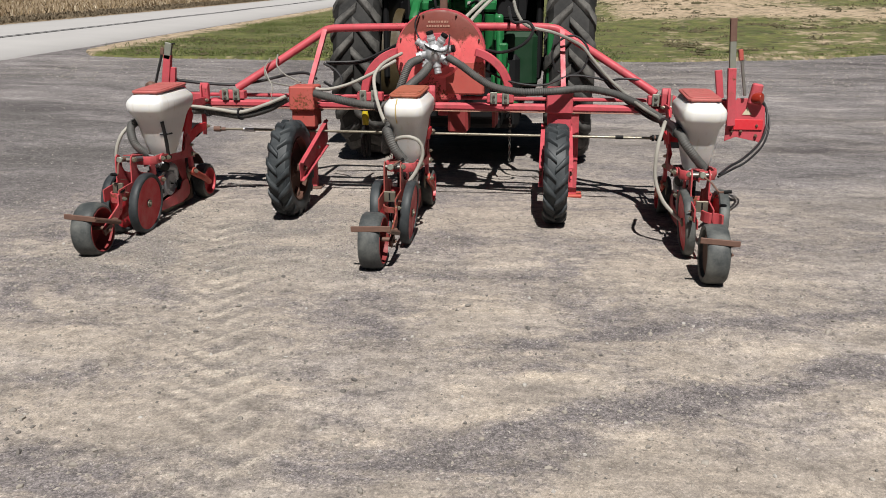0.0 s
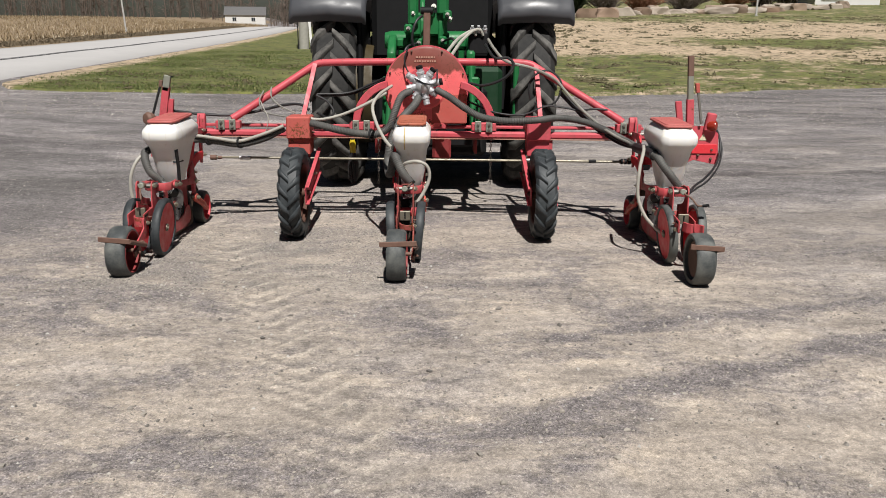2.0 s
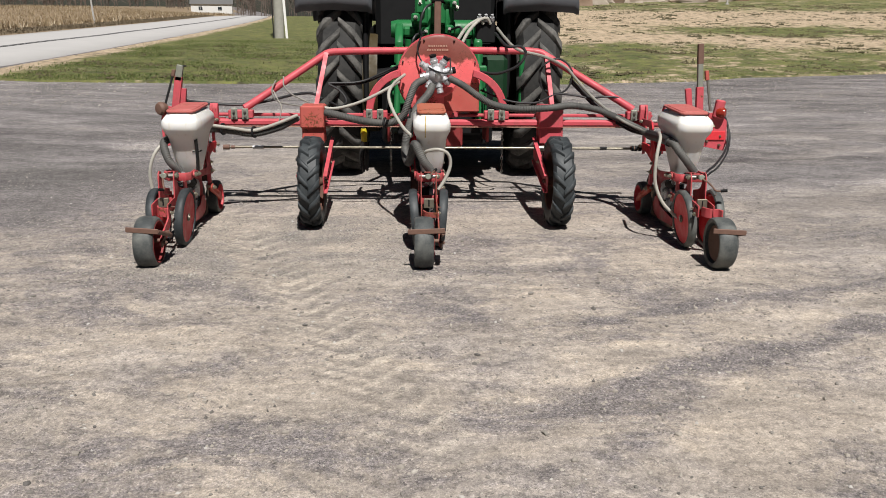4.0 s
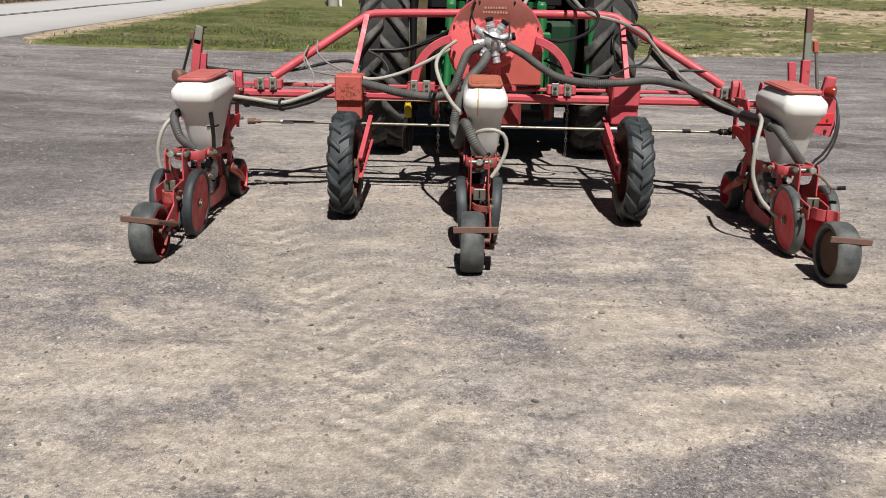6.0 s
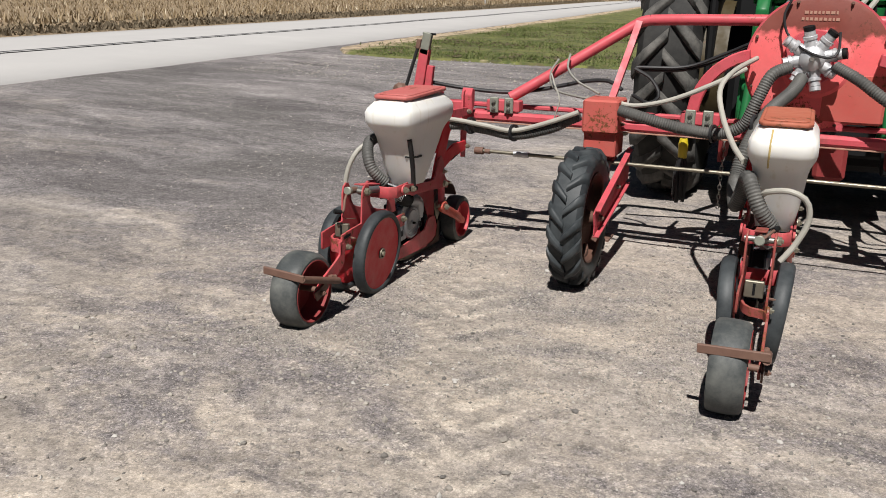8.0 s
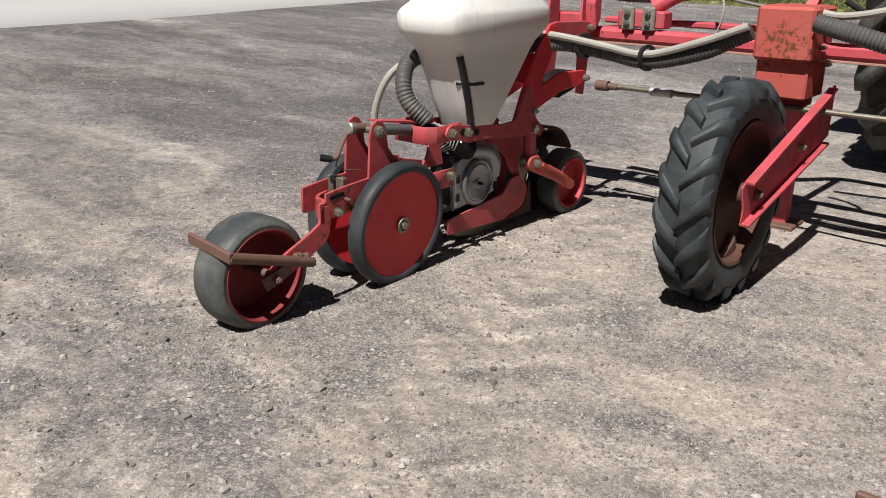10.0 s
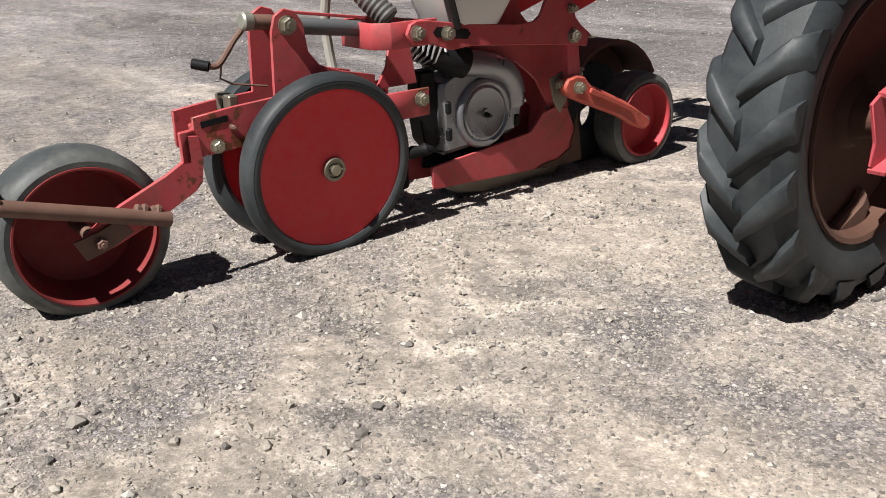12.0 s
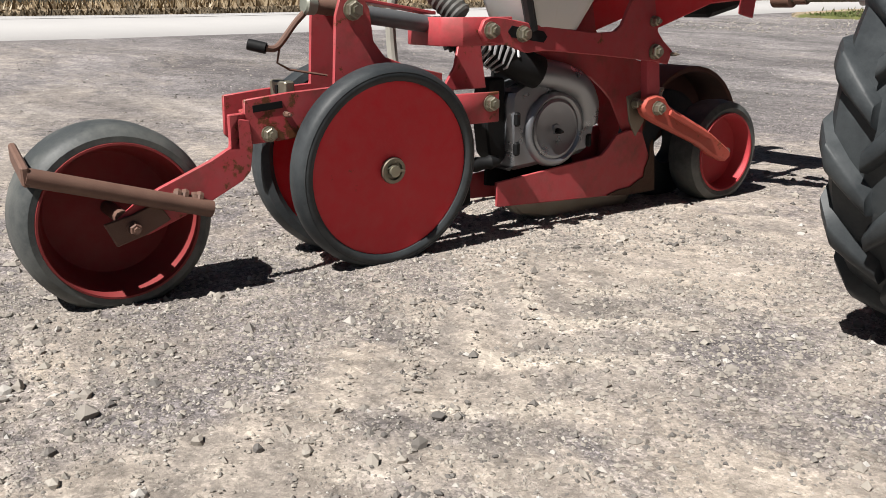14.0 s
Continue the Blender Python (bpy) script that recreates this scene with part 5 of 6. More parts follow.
def drive_wheel(x, bx, label, cover):
    """A ground-drive wheel with its gear housing and trailing arms."""
    t = thing("drive_wheel", (x, 5.355, 0), label, "drive wheel", "ground-drive wheels of the planter")
    c = (x, 5.355, 0.327)
    tyre = part("tyre", ag_carcass(c, 0.327, 0.150, 0.212, 0.018), TYRE, t, "black rubber tyre with slanted tread bars")
    tread_bars(tyre, c, 0.327, 0.150, 17, 0.016, -0.24, 0.030, TYRE)
    part("rim", lathe([(0.060, 0.214), (0.066, 0.212), (0.062, 0.203), (0.02, 0.185), (0.012, 0.06), (0.03, 0.05), (0.03, 0), (-0.03, 0), (-0.03, 0.05), (0.0, 0.06), (0.0, 0.185), (-0.06, 0.203), (-0.066, 0.212), (-0.060, 0.214)], c, (1, 0, 0), 48, closed=False), RUSTRIM, t, "dark rusty rim")
    part("hub", lathe([(-0.085, 0), (-0.085, 0.022), (-0.03, 0.04), (0.03, 0.04), (0.085, 0.022), (0.085, 0)], c, (1, 0, 0), 20, closed=False), RUSTRIM, t, "rusty hub")
    for k in (-1, 1):
        xx = x + k * 0.084
        bm = plate([(5.262, 0.366), (5.285, 0.378), (5.955, 0.565), (6.02, 0.57), (6.02, 0.40), (5.955, 0.385), (5.300, 0.258), (5.285, 0.262), (5.290, 0.300)], xx - 0.003, xx + 0.003)
        plate([(5.285, 0.381), (5.96, 0.569), (5.962, 0.561), (5.287, 0.373)], xx - 0.003, xx + k * 0.026, 0.001, bm) if k > 0 else plate([(5.285, 0.381), (5.96, 0.569), (5.962, 0.561), (5.287, 0.373)], xx - 0.026, xx + 0.003, 0.001, bm)
        lo, hi = (xx - 0.003, xx + 0.026) if k > 0 else (xx - 0.026, xx + 0.003)
        plate([(5.285, 0.259), (5.96, 0.389), (5.962, 0.381), (5.287, 0.251)], lo, hi, 0.001, bm)
        part("arm", bm, RED, t, "faded pink-red channel arm")
        bolt(t, (xx + k * 0.003, 5.374, 0.326), (k, 0, 0), 0.016, RUST)
        bolt(t, (xx + k * 0.003, 5.72, 0.41), (k, 0, 0), 0.012, BRASS)
    part("gear_housing", box((bx, 5.92, 0.74), (0.182, 0.225, 0.17), bevel=0.010), cover, t, "faded red sheet housing with rust blisters" if cover is RED_RUSTY else "faded red sheet housing")
    part("gear_housing", box((bx, 5.935, 0.595), (0.168, 0.19, 0.125), bevel=0.006), cover, t)
    part("housing_foot", box((bx, 5.95, 0.52), (0.12, 0.13, 0.045), bevel=0.004), RED_DIRTY, t, "dirty red chain cover")
    bolt(t, (bx + 0.093, 5.90, 0.70), (1, 0, 0), 0.009, RUST)
    bolt(t, (bx + 0.093, 5.98, 0.64), (1, 0, 0), 0.009, BRASS)
    return t


dl = drive_wheel(-1.515, -1.557, "black cleated drive wheel below a rusty red gear housing", RED_RUSTY)
part("dried_mud", plate([(5.28, 0.135), (5.33, 0.105), (5.40, 0.135), (5.41, 0.165), (5.385, 0.20), (5.375, 0.175), (5.34, 0.16)], -1.50, -1.475, 0.008), RUST, dl, "flaking rusty scale inside the rim")
dr = drive_wheel(0.268, 0.283, "black cleated drive wheel below a clean red gear housing", RED)

# ---- vacuum fan and distributor ----
fan = thing("vacuum_fan", (-0.58, 6.15, 0.75), "round faded red fan housing with rust-brown patches", "fan")
FC = (-0.582, 6.16, 1.030)
part("housing", lathe([(-0.10, 0), (-0.10, 0.14), (-0.085, 0.16), (-0.085, 0.30), (-0.075, 0.318), (0.05, 0.318), (0.06, 0.30), (0.06, 0)], FC, (0, 1, 0), 64, closed=False), RED_FAN, fan)
part("rim_band", lathe([(-0.06, 0.316), (-0.06, 0.328), (0.04, 0.328), (0.04, 0.316)], FC, (0, 1, 0), 64), RED, fan)
part("outlet", box((-0.405, 6.15, 0.875), (0.285, 0.155, 0.24), (0, 0, 0), 0.012), RED_RUSTY, fan, "square red fan outlet worn to bare metal")
part("foot_bracket", box((-0.58, 6.15, 0.74), (0.30, 0.14, 0.05), bevel=0.006), RED, fan)
for row, (w0, zz) in enumerate(((0.145, 0.238), (0.165, 0.208))):
    xx = FC[0] - w0 / 2 - 0.01
    while xx < FC[0] + w0 / 2 - 0.01:
        ww = rs.uniform(0.008, 0.018)
        part("letter_bar", box((xx + ww / 2, 6.0735, FC[2] + zz), (ww, 0.003, 0.014), bevel=0), LID_PALE, fan, "worn pale lettering")
        xx += ww + 0.006
for k in range(8):
    a = radians(22 + 45 * k)
    bolt(fan, (FC[0] + 0.305 * math.cos(a), 6.078, FC[2] + 0.305 * math.sin(a)), (0, -1, 0), 0.007, RUST)
dist = thing("air_distributor", (-0.605, 5.95, 1.06), "cast aluminium star-shaped air distributor with stub pipes", "distributor")
DC = Vector((-0.605, 5.965, 1.062))
part("body", lathe([(0.10, 0), (0.10, 0.06), (-0.02, 0.062), (-0.05, 0.055), (-0.072, 0.03), (-0.076, 0)], DC, (0, 1, 0), 32, closed=False), CAST, dist)
for k in range(8):
    a = radians(12 + 45 * k)
    d = Vector((math.cos(a), -0.18, math.sin(a)))
    st = part("stub", lathe([(0.03, 0), (0.03, 0.036), (0.07, 0.032), (0.090, 0.027), (0.092, 0.032), (0.106, 0.032), (0.108, 0.026), (0.130, 0.025), (0.130, 0)], DC, d, 14, closed=False), CAST, dist)
    if k in (2, 1, 0, 3, 6):
        part("cap", tube([DC + d * 0.130, DC + d * 0.148], 0.026, 14), CAST if k in (6, 3) else BLACK, st)
part("centre_nut", lathe([(-0.092, 0), (-0.092, 0.010), (-0.07, 0.014), (-0.07, 0)], DC, (0, 1, 0), 6, closed=False), STEEL, dist)
part("collar", lathe([(0.085, 0), (0.085, 0.125), (0.10, 0.13), (0.105, 0.13), (0.105, 0)], DC, (0, 1, 0), 36, closed=False), RED, dist, "red round collar")

# ---- hoses and cables ----
hose("air_hose", [(-0.70, 5.93, 1.02), (-0.77, 5.87, 0.98), (-0.82, 5.84, 0.86), (-0.87, 5.85, 0.745), (-0.98, 5.87, 0.695), (-1.17, 5.87, 0.71), (-1.36, 5.83, 0.757), (-1.46, 5.84, 0.78)], 0.030, HOSE, "thick grey ribbed air hose from the fan to the end unit", 0.0026)
hose("air_hose", [(-1.66, 5.84, 0.74), (-1.72, 5.83, 0.71), (-1.81, 5.81, 0.665), (-1.99, 5.78, 0.622), (-2.14, 5.74, 0.645), (-2.28, 5.66, 0.67), (-2.40, 5.50, 0.66), (-2.475, 5.28, 0.655), (-2.478, 5.08, 0.65), (-2.452, 5.0, 0.60), (-2.42, 4.985, 0.53), (-2.365, 5.02, 0.465)], 0.028, HOSE, "grey ribbed air hose sagging along the bar", 0.0026)
hose("pale_hose", [(-1.66, 5.80, 0.76), (-1.81, 5.775, 0.70), (-1.99, 5.75, 0.648), (-2.13, 5.71, 0.668), (-2.28, 5.62, 0.70), (-2.42, 5.48, 0.72)], 0.013, HOSE_PALE, "pale grey smooth hose tied to the air hose")
hose("air_hose", [(-0.64, 5.92, 0.97), (-0.67, 5.80, 0.92), (-0.76, 5.62, 0.83), (-0.82, 5.48, 0.70), (-0.845, 5.40, 0.56), (-0.82, 5.20, 0.50), (-0.79, 5.10, 0.60), (-0.775, 5.03, 0.65), (-0.75, 4.99, 0.61), (-0.715, 4.975, 0.54), (-0.665, 5.0, 0.47)], 0.031, HOSE, "thick grey ribbed air hose beside the hopper", 0.0026)
hose("air_hose", [(-0.50, 5.93, 1.03), (-0.40, 5.86, 0.98), (-0.29, 5.83, 0.905), (-0.17, 5.82, 0.842), (0.02, 5.80, 0.812), (0.24, 5.78, 0.822), (0.44, 5.93, 0.826), (0.632, 5.96, 0.797), (0.748, 5.95, 0.757), (0.845, 5.90, 0.712), (0.92, 5.76, 0.675), (0.965, 5.54, 0.653)], 0.027, HOSE, "thick grey ribbed air hose running along the bar", 0.0026)
hose("air_hose", [(0.975, 5.16, 0.665), (0.985, 5.05, 0.655), (1.00, 4.985, 0.62), (1.055, 4.972, 0.55), (1.12, 5.0, 0.475)], 0.028, HOSE, "grey ribbed air hose down the hopper's flank", 0.0026)
hose("hose_sleeve", [(0.952, 5.55, 0.655), (0.966, 5.40, 0.658), (0.974, 5.24, 0.664), (0.977, 5.12, 0.66)], 0.036, CABLE, "black rubber sleeve joining the air hoses")
for dz, dy in ((0.0, 0.0), (-0.022, 0.02)):
    hose("black_hose", [(0.463, 6.14 + dy, 1.02 + dz), (0.579, 6.10 + dy, 0.905 + dz), (0.653, 6.06 + dy, 0.828 + dz), (0.733, 6.01 + dy, 0.76 + dz), (0.803, 5.93 + dy, 0.715 + dz), (0.885, 5.78 + dy, 0.672 + dz), (0.94, 5.63 + dy, 0.655 + dz * 0.5), (0.965, 5.50, 0.652)], 0.0105, CABLE, "black rubber hose in the bundle beside the brace")
hose("pale_hose", [(-0.89, 6.0, 1.0), (-1.04, 5.92, 0.92), (-1.22, 5.90, 0.84), (-1.39, 5.90, 0.80), (-1.50, 5.92, 0.81)], 0.012, HOSE_PALE, "pale grey thin hose sagging to the gear housing")
hose("pale_hose", [(-0.85, 6.02, 1.05), (-0.93, 5.75, 1.0), (-0.965, 5.6, 0.93), (-0.93, 5.45, 0.83), (-0.86, 5.25, 0.74), (-0.80, 5.08, 0.70)], 0.012, HOSE_PALE, "pale grey thin hose looping to the hopper")
for name, pts in (("seed_tube", [(-0.71, 4.98, 0.60), (-0.69, 4.95, 0.618), (-0.62, 4.925, 0.632), (-0.555, 4.93, 0.60), (-0.54, 4.94, 0.52), (-0.575, 4.93, 0.43), (-0.62, 4.92, 0.36)]),
                  ("seed_tube", [(0.90, 5.12, 0.72), (0.875, 5.0, 0.70), (0.845, 4.95, 0.59), (0.842, 4.94, 0.42), (0.89, 4.93, 0.29), (0.96, 4.92, 0.21), (1.01, 4.91, 0.17)]),
                  ("seed_tube", [(-2.46, 5.06, 0.66), (-2.515, 5.0, 0.60), (-2.55, 4.97, 0.50), (-2.555, 4.97, 0.39), (-2.53, 4.98, 0.28), (-2.48, 5.0, 0.18)])):
    hose(name, pts, 0.0115, HOSE_PALE, "pale rubber tube hanging beside the row unit")
for r, pts, lab in ((0.011, [(-0.11, 6.45, 1.36), (-0.06, 6.02, 1.27), (0.04, 6.0, 1.27), (0.085, 6.0, 1.215), (0.02, 6.0, 1.12), (-0.13, 6.05, 1.06), (-0.25, 6.15, 1.07)], "black cable looping over the top rail"),
                    (0.012, [(-0.08, 6.6, 1.40), (-0.04, 6.3, 1.32), (0.04, 6.1, 1.24), (0.24, 6.08, 1.19), (0.415, 6.12, 1.108), (0.492, 6.09, 1.026), (0.587, 6.05, 0.919), (0.66, 6.02, 0.849), (0.731, 5.98, 0.791), (0.795, 5.92, 0.74), (0.864, 5.82, 0.698), (0.93, 5.66, 0.672), (0.962, 5.50, 0.665)], "grey hydraulic hose running down the brace"),
                    (0.008, [(-0.25, 6.1, 0.93), (-0.06, 6.0, 0.86), (0.16, 6.0, 0.84), (0.35, 6.08, 0.90), (0.519, 6.08, 0.888), (0.611, 6.06, 0.871), (0.712, 6.03, 0.887), (0.826, 6.03, 0.878), (0.898, 6.04, 0.83)], "thin black cable along the bar"),
                    (0.008, [(0.24, 6.15, 0.94), (0.22, 6.15, 1.05), (0.27, 6.15, 1.14), (0.38, 6.15, 1.17), (0.47, 6.12, 1.08), (0.44, 6.1, 0.95), (0.35, 6.1, 0.90), (0.26, 6.1, 0.93)], "coil of black cable hanging at the brace"),
                    (0.011, [(-2.55, 5.90, 0.86), (-2.38, 5.98, 0.83), (-2.15, 6.02, 0.815), (-1.98, 6.08, 0.83), (-1.84, 6.1, 0.86), (-1.71, 6.1, 0.89), (-1.58, 6.08, 0.90), (-1.50, 6.06, 0.86)], "black hydraulic hose lying over the bar"),
                    (0.006, [(-1.86, 6.09, 1.0), (-1.885, 6.03, 0.93), (-1.85, 6.0, 0.85), (-1.74, 6.0, 0.82), (-1.62, 5.98, 0.81), (-1.55, 5.96, 0.82)], "thin grey cable looped round the brace"),
                    (0.006, [(-1.80, 6.10, 1.03), (-1.79, 6.03, 0.96), (-1.73, 6.0, 0.90), (-1.65, 6.0, 0.86), (-1.60, 5.98, 0.84)], "thin grey cable looped round the brace"),
                    (0.014, [(-0.50, 6.20, 1.20), (-0.42, 6.45, 1.30), (-0.33, 6.75, 1.40), (-0.25, 6.88, 1.45), (-0.20, 6.90, 1.47), (-0.17, 6.92, 1.43)], "pale grey hydraulic hose plugged into the remote block"),
                    (0.014, [(-0.44, 6.20, 1.18), (-0.38, 6.45, 1.28), (-0.30, 6.75, 1.38), (-0.21, 6.88, 1.46), (-0.14, 6.90, 1.48), (-0.11, 6.92, 1.43)], "pale grey hydraulic hose plugged into the remote block"),
                    (0.009, [(-1.46, 6.2, 0.97), (-1.21, 6.25, 0.98), (-1.03, 6.25, 1.05), (-0.88, 6.2, 1.12)], "black cable passing behind the upright"),
                    (0.009, [(-1.46, 6.22, 0.955), (-1.21, 6.27, 0.965), (-1.03, 6.28, 1.03), (-0.88, 6.22, 1.10)], "black cable passing behind the upright"),
                    (0.010, [(-1.45, 6.1, 0.97), (-1.36, 6.1, 0.92), (-1.31, 6.08, 0.84), (-1.36, 6.06, 0.80), (-1.44, 6.04, 0.84)], "black cable looped behind the gear housing"),
                    (0.006, [(-0.72, 6.05, 1.34), (-0.75, 6.02, 1.25), (-0.72, 6.0, 1.16), (-0.64, 5.90, 1.10), (-0.54, 5.88, 1.07), (-0.50, 5.90, 1.10), (-0.50, 6.0, 1.18)], "thin black wire across the fan face"),
                    (0.0085, [(1.60, 5.95, 0.80), (1.655, 5.945, 0.73), (1.67, 5.90, 0.64), (1.635, 5.81, 0.545), (1.565, 5.69, 0.485), (1.44, 5.50, 0.435), (1.35, 5.38, 0.415), (1.25, 5.18, 0.40)], "black cable hanging from the marker bracket"),
                    (0.007, [(1.60, 5.96, 0.79), (1.665, 5.96, 0.70), (1.69, 5.92, 0.61), (1.65, 5.82, 0.51), (1.58, 5.70, 0.455), (1.46, 5.50, 0.415), (1.36, 5.36, 0.40), (1.24, 5.16, 0.39)], "black cable hanging from the marker bracket")):
    hose("cable", pts, r, CABLE if "grey" not in lab else HOSE_PALE if "pale" in lab else TUBE_GREY, lab, sides=8)
LINES.append(single("baler_twine", tube(smooth_path([(-1.87, 6.0, 0.93), (-1.84, 5.96, 0.88), (-1.80, 5.93, 0.80), (-1.825, 5.935, 0.70), (-1.82, 5.93, 0.66)], 5), 0.004, 5), HOSE_PALE, "pale twine knotted to the bar", "twine"))
for hx in ((-1.99, 5.765, 0.635), (-2.21, 5.70, 0.665), (-0.80, 5.55, 0.79), (-1.0, 5.86, 0.695)):
    LINES.append(single("cable_tie", lathe([(-0.006, 0.033), (-0.006, 0.045), (0.006, 0.045), (0.006, 0.033)], hx, (1, -0.3, 0.1), 16), CABLE, "black plastic tie round the hose", "cable tie"))


# ---- row markers ----
def mast_piece(name, t, x0, z0, x1, z1, w, y, d, mat, label=""):
    """A flat bar standing in the plane of the bar, from one point to another."""
    n = Vector((z1 - z0, 0, -(x1 - x0))).normalized() * w / 2
    pts = [(x0 - n.x, z0 - n.z), (x0 + n.x, z0 + n.z), (x1 + n.x, z1 + n.z), (x1 - n.x, z1 - n.z)]
    return part(name, plate(pts, y - d / 2, y + d / 2, 0.003, None, "y"), mat, t, label)


MARKERS = []
mk = thing("row_marker", (1.44, 5.95, 0.6), "tall red marker mast with a rusty tip and an amber lamp", "row marker")
MARKERS.append(mk)
part("socket", box((1.34, 5.975, 0.70), (0.26, 0.085, 0.12), bevel=0.006), RED, mk)
mast_piece("mast", mk, 1.425, 0.60, 1.402, 0.98, 0.052, 5.86, 0.04, RED)
mast_piece("mast_sleeve", mk, 1.405, 0.96, 1.392, 1.16, 0.040, 5.86, 0.032, PLATE, "bare grey mast sleeve")
mast_piece("mast_tip", mk, 1.393, 1.15, 1.384, 1.30, 0.042, 5.86, 0.034, RUST, "rusty mast tip")
mast_piece("flange", mk, 1.345, 0.78, 1.318, 0.965, 0.045, 5.875, 0.03, RED)
mast_piece("strut", mk, 1.50, 0.80, 1.455, 1.06, 0.018, 5.86, 0.018, STEEL)
mast_piece("strut_eye", mk, 1.455, 1.03, 1.446, 1.10, 0.028, 5.86, 0.03, RED_RUSTY)
part("side_plate", plate([(1.40, 0.49), (1.47, 0.52), (1.64, 0.485), (1.66, 0.55), (1.645, 0.72), (1.58, 0.78), (1.46, 0.78), (1.40, 0.66)], 5.885, 5.895, 0.002, None, "y"), RED, mk)
part("band", box((1.545, 5.880, 0.605), (0.19, 0.010, 0.07), bevel=0.003), RED_DEEP, mk)
part("warning_sticker", plate([(1.50, 0.672), (1.56, 0.672), (1.53, 0.722)], 5.881, 5.884, 0, None, "y"), STICKER, mk, "pale triangular warning sticker")
part("lamp", lathe([(-0.03, 0), (-0.03, 0.036), (0.01, 0.041), (0.03, 0.032), (0.038, 0)], (1.585, 5.85, 0.785), (0.8, -0.6, 0), 24, closed=False), AMBER, mk, "amber marker lamp")
part("lamp_arm", box((1.57, 5.87, 0.81), (0.07, 0.05, 0.14), (0, 10, 0), 0.01), RED, mk)
for bx, bz in ((1.50, 0.56), (1.60, 0.53), (1.44, 0.56), (1.60, 0.60)):
    bolt(mk, (bx, 5.885, bz), (0, -1, 0), 0.010, RUST)
mk = thing("row_marker", (-2.56, 5.95, 0.6), "short red folding marker mast with a bare steel tip", "row marker")
MARKERS.append(mk)
part("socket", box((-2.46, 5.975, 0.70), (0.24, 0.085, 0.12), bevel=0.006), RED, mk)
mast_piece("mast", mk, -2.612, 0.70, -2.553, 1.04, 0.055, 5.86, 0.04, RED)
mast_piece("mast_tip", mk, -2.560, 1.01, -2.535, 1.125, 0.050, 5.855, 0.03, PLATE, "bare steel mast tip")
part("tip_pin", rod((-2.565, 5.85, 1.12), (-2.49, 5.85, 1.118), 0.006), BLACK, mk)
mast_piece("flange", mk, -2.545, 0.78, -2.525, 0.95, 0.040, 5.87, 0.03, RED)
mast_piece("strut", mk, -2.675, 0.82, -2.595, 1.06, 0.016, 5.86, 0.016, CABLE, "dark gas strut")
mast_piece("strut_eye", mk, -2.598, 1.04, -2.588, 1.09, 0.026, 5.86, 0.026, RUST)
part("lamp", lathe([(-0.03, 0), (-0.03, 0.045), (0.01, 0.052), (0.03, 0.04), (0.04, 0)], (-2.70, 5.85, 0.80), (-0.6, -0.8, 0), 24, closed=False), RUST, mk, "dull red marker lamp")
part("side_plate", plate([(-2.72, 0.50), (-2.64, 0.52), (-2.56, 0.66), (-2.58, 0.80), (-2.68, 0.82), (-2.72, 0.72)], 5.885, 5.895, 0.002, None, "y"), RED, mk)
for bx, bz in ((-2.69, 0.60), (-2.64, 0.70)):
    bolt(mk, (bx, 5.885, bz), (0, -1, 0), 0.010, RUST)


def chain(x, y, z0, z1):
    bm = bmesh.new()
    z, k = z1, 0
    while z > z0:
        ring = [(x + (0.008 * math.cos(a) if k % 2 else 0), y + (0 if k % 2 else 0.008 * math.cos(a)), z + 0.016 * math.sin(a)) for a in (2 * math.pi * i / 8 for i in range(9))]
        tube(ring, 0.0028, 5, bm)
        z -= 0.025
        k += 1
    LINES.append(single("chain", bm, STEEL, "short loose steel chain hanging from the hitch", "chain"))


chain(-0.965, 6.12, 0.28, 0.66)
chain(-0.07, 6.12, 0.28, 0.66)

cap = thing("hose_coupler", (-1.19, 6.25, 0.58), "hydraulic hose end with a yellow dust cap and dark rag", "hose coupler")
part("hose", tube(smooth_path([(-1.16, 6.30, 0.74), (-1.175, 6.27, 0.68), (-1.19, 6.25, 0.60)], 5), 0.012, 8), CABLE, cap)
part("dust_cap", lathe([(0, 0), (0, 0.020), (0.03, 0.027), (0.10, 0.025), (0.115, 0.018), (0.115, 0)], (-1.19, 6.25, 0.60), (0.02, 0, -1), 14, closed=False), SAFETY, cap, "bright yellow dust cap")
bm = bmesh.new()
for k in range(9):
    a = k * 0.7
    tube([(-1.19 + 0.012 * math.cos(a), 6.25 + 0.012 * math.sin(a), 0.50), (-1.188 + 0.032 * math.cos(a), 6.25 + 0.03 * math.sin(a), 0.40), (-1.192 + 0.026 * math.cos(a + 0.4), 6.25 + 0.026 * math.sin(a + 0.4), 0.25 + 0.02 * (k % 3))], 0.011, 6, bm)
part("rag", bm, CABLE, cap, "frayed dark rag")

# the bar stands a little askew: its far end is nearer the yard
ASKEW = Matrix(((1, 0, 0, 0), (-0.026, 1, 0, -0.026 * 2.4), (0, 0, 1, 0), (0, 0, 0, 1)))
for ob in UNITS + [fan, dist] + MARKERS:
    ob.location.y -= 0.026 * (ob.location.x + 2.4)
for ob in list(frame_t.children_recursive) + LINES:
    ob.data.transform(ASKEW)


# ---- tractor ----
TX = -0.557
tractor = thing("tractor", (TX, 8.6, 0), "green farm tractor with black fenders and dusty rear tyres", "tractor")


def rear_wheel(x, k):
    c = (x, 7.80, 0.86)
    tyre = part("rear_tyre", ag_carcass(c, 0.86, 0.40, 0.50, 0.045), TYRE_BIG, tractor, "large dusty black tractor tyre with deep lugs")
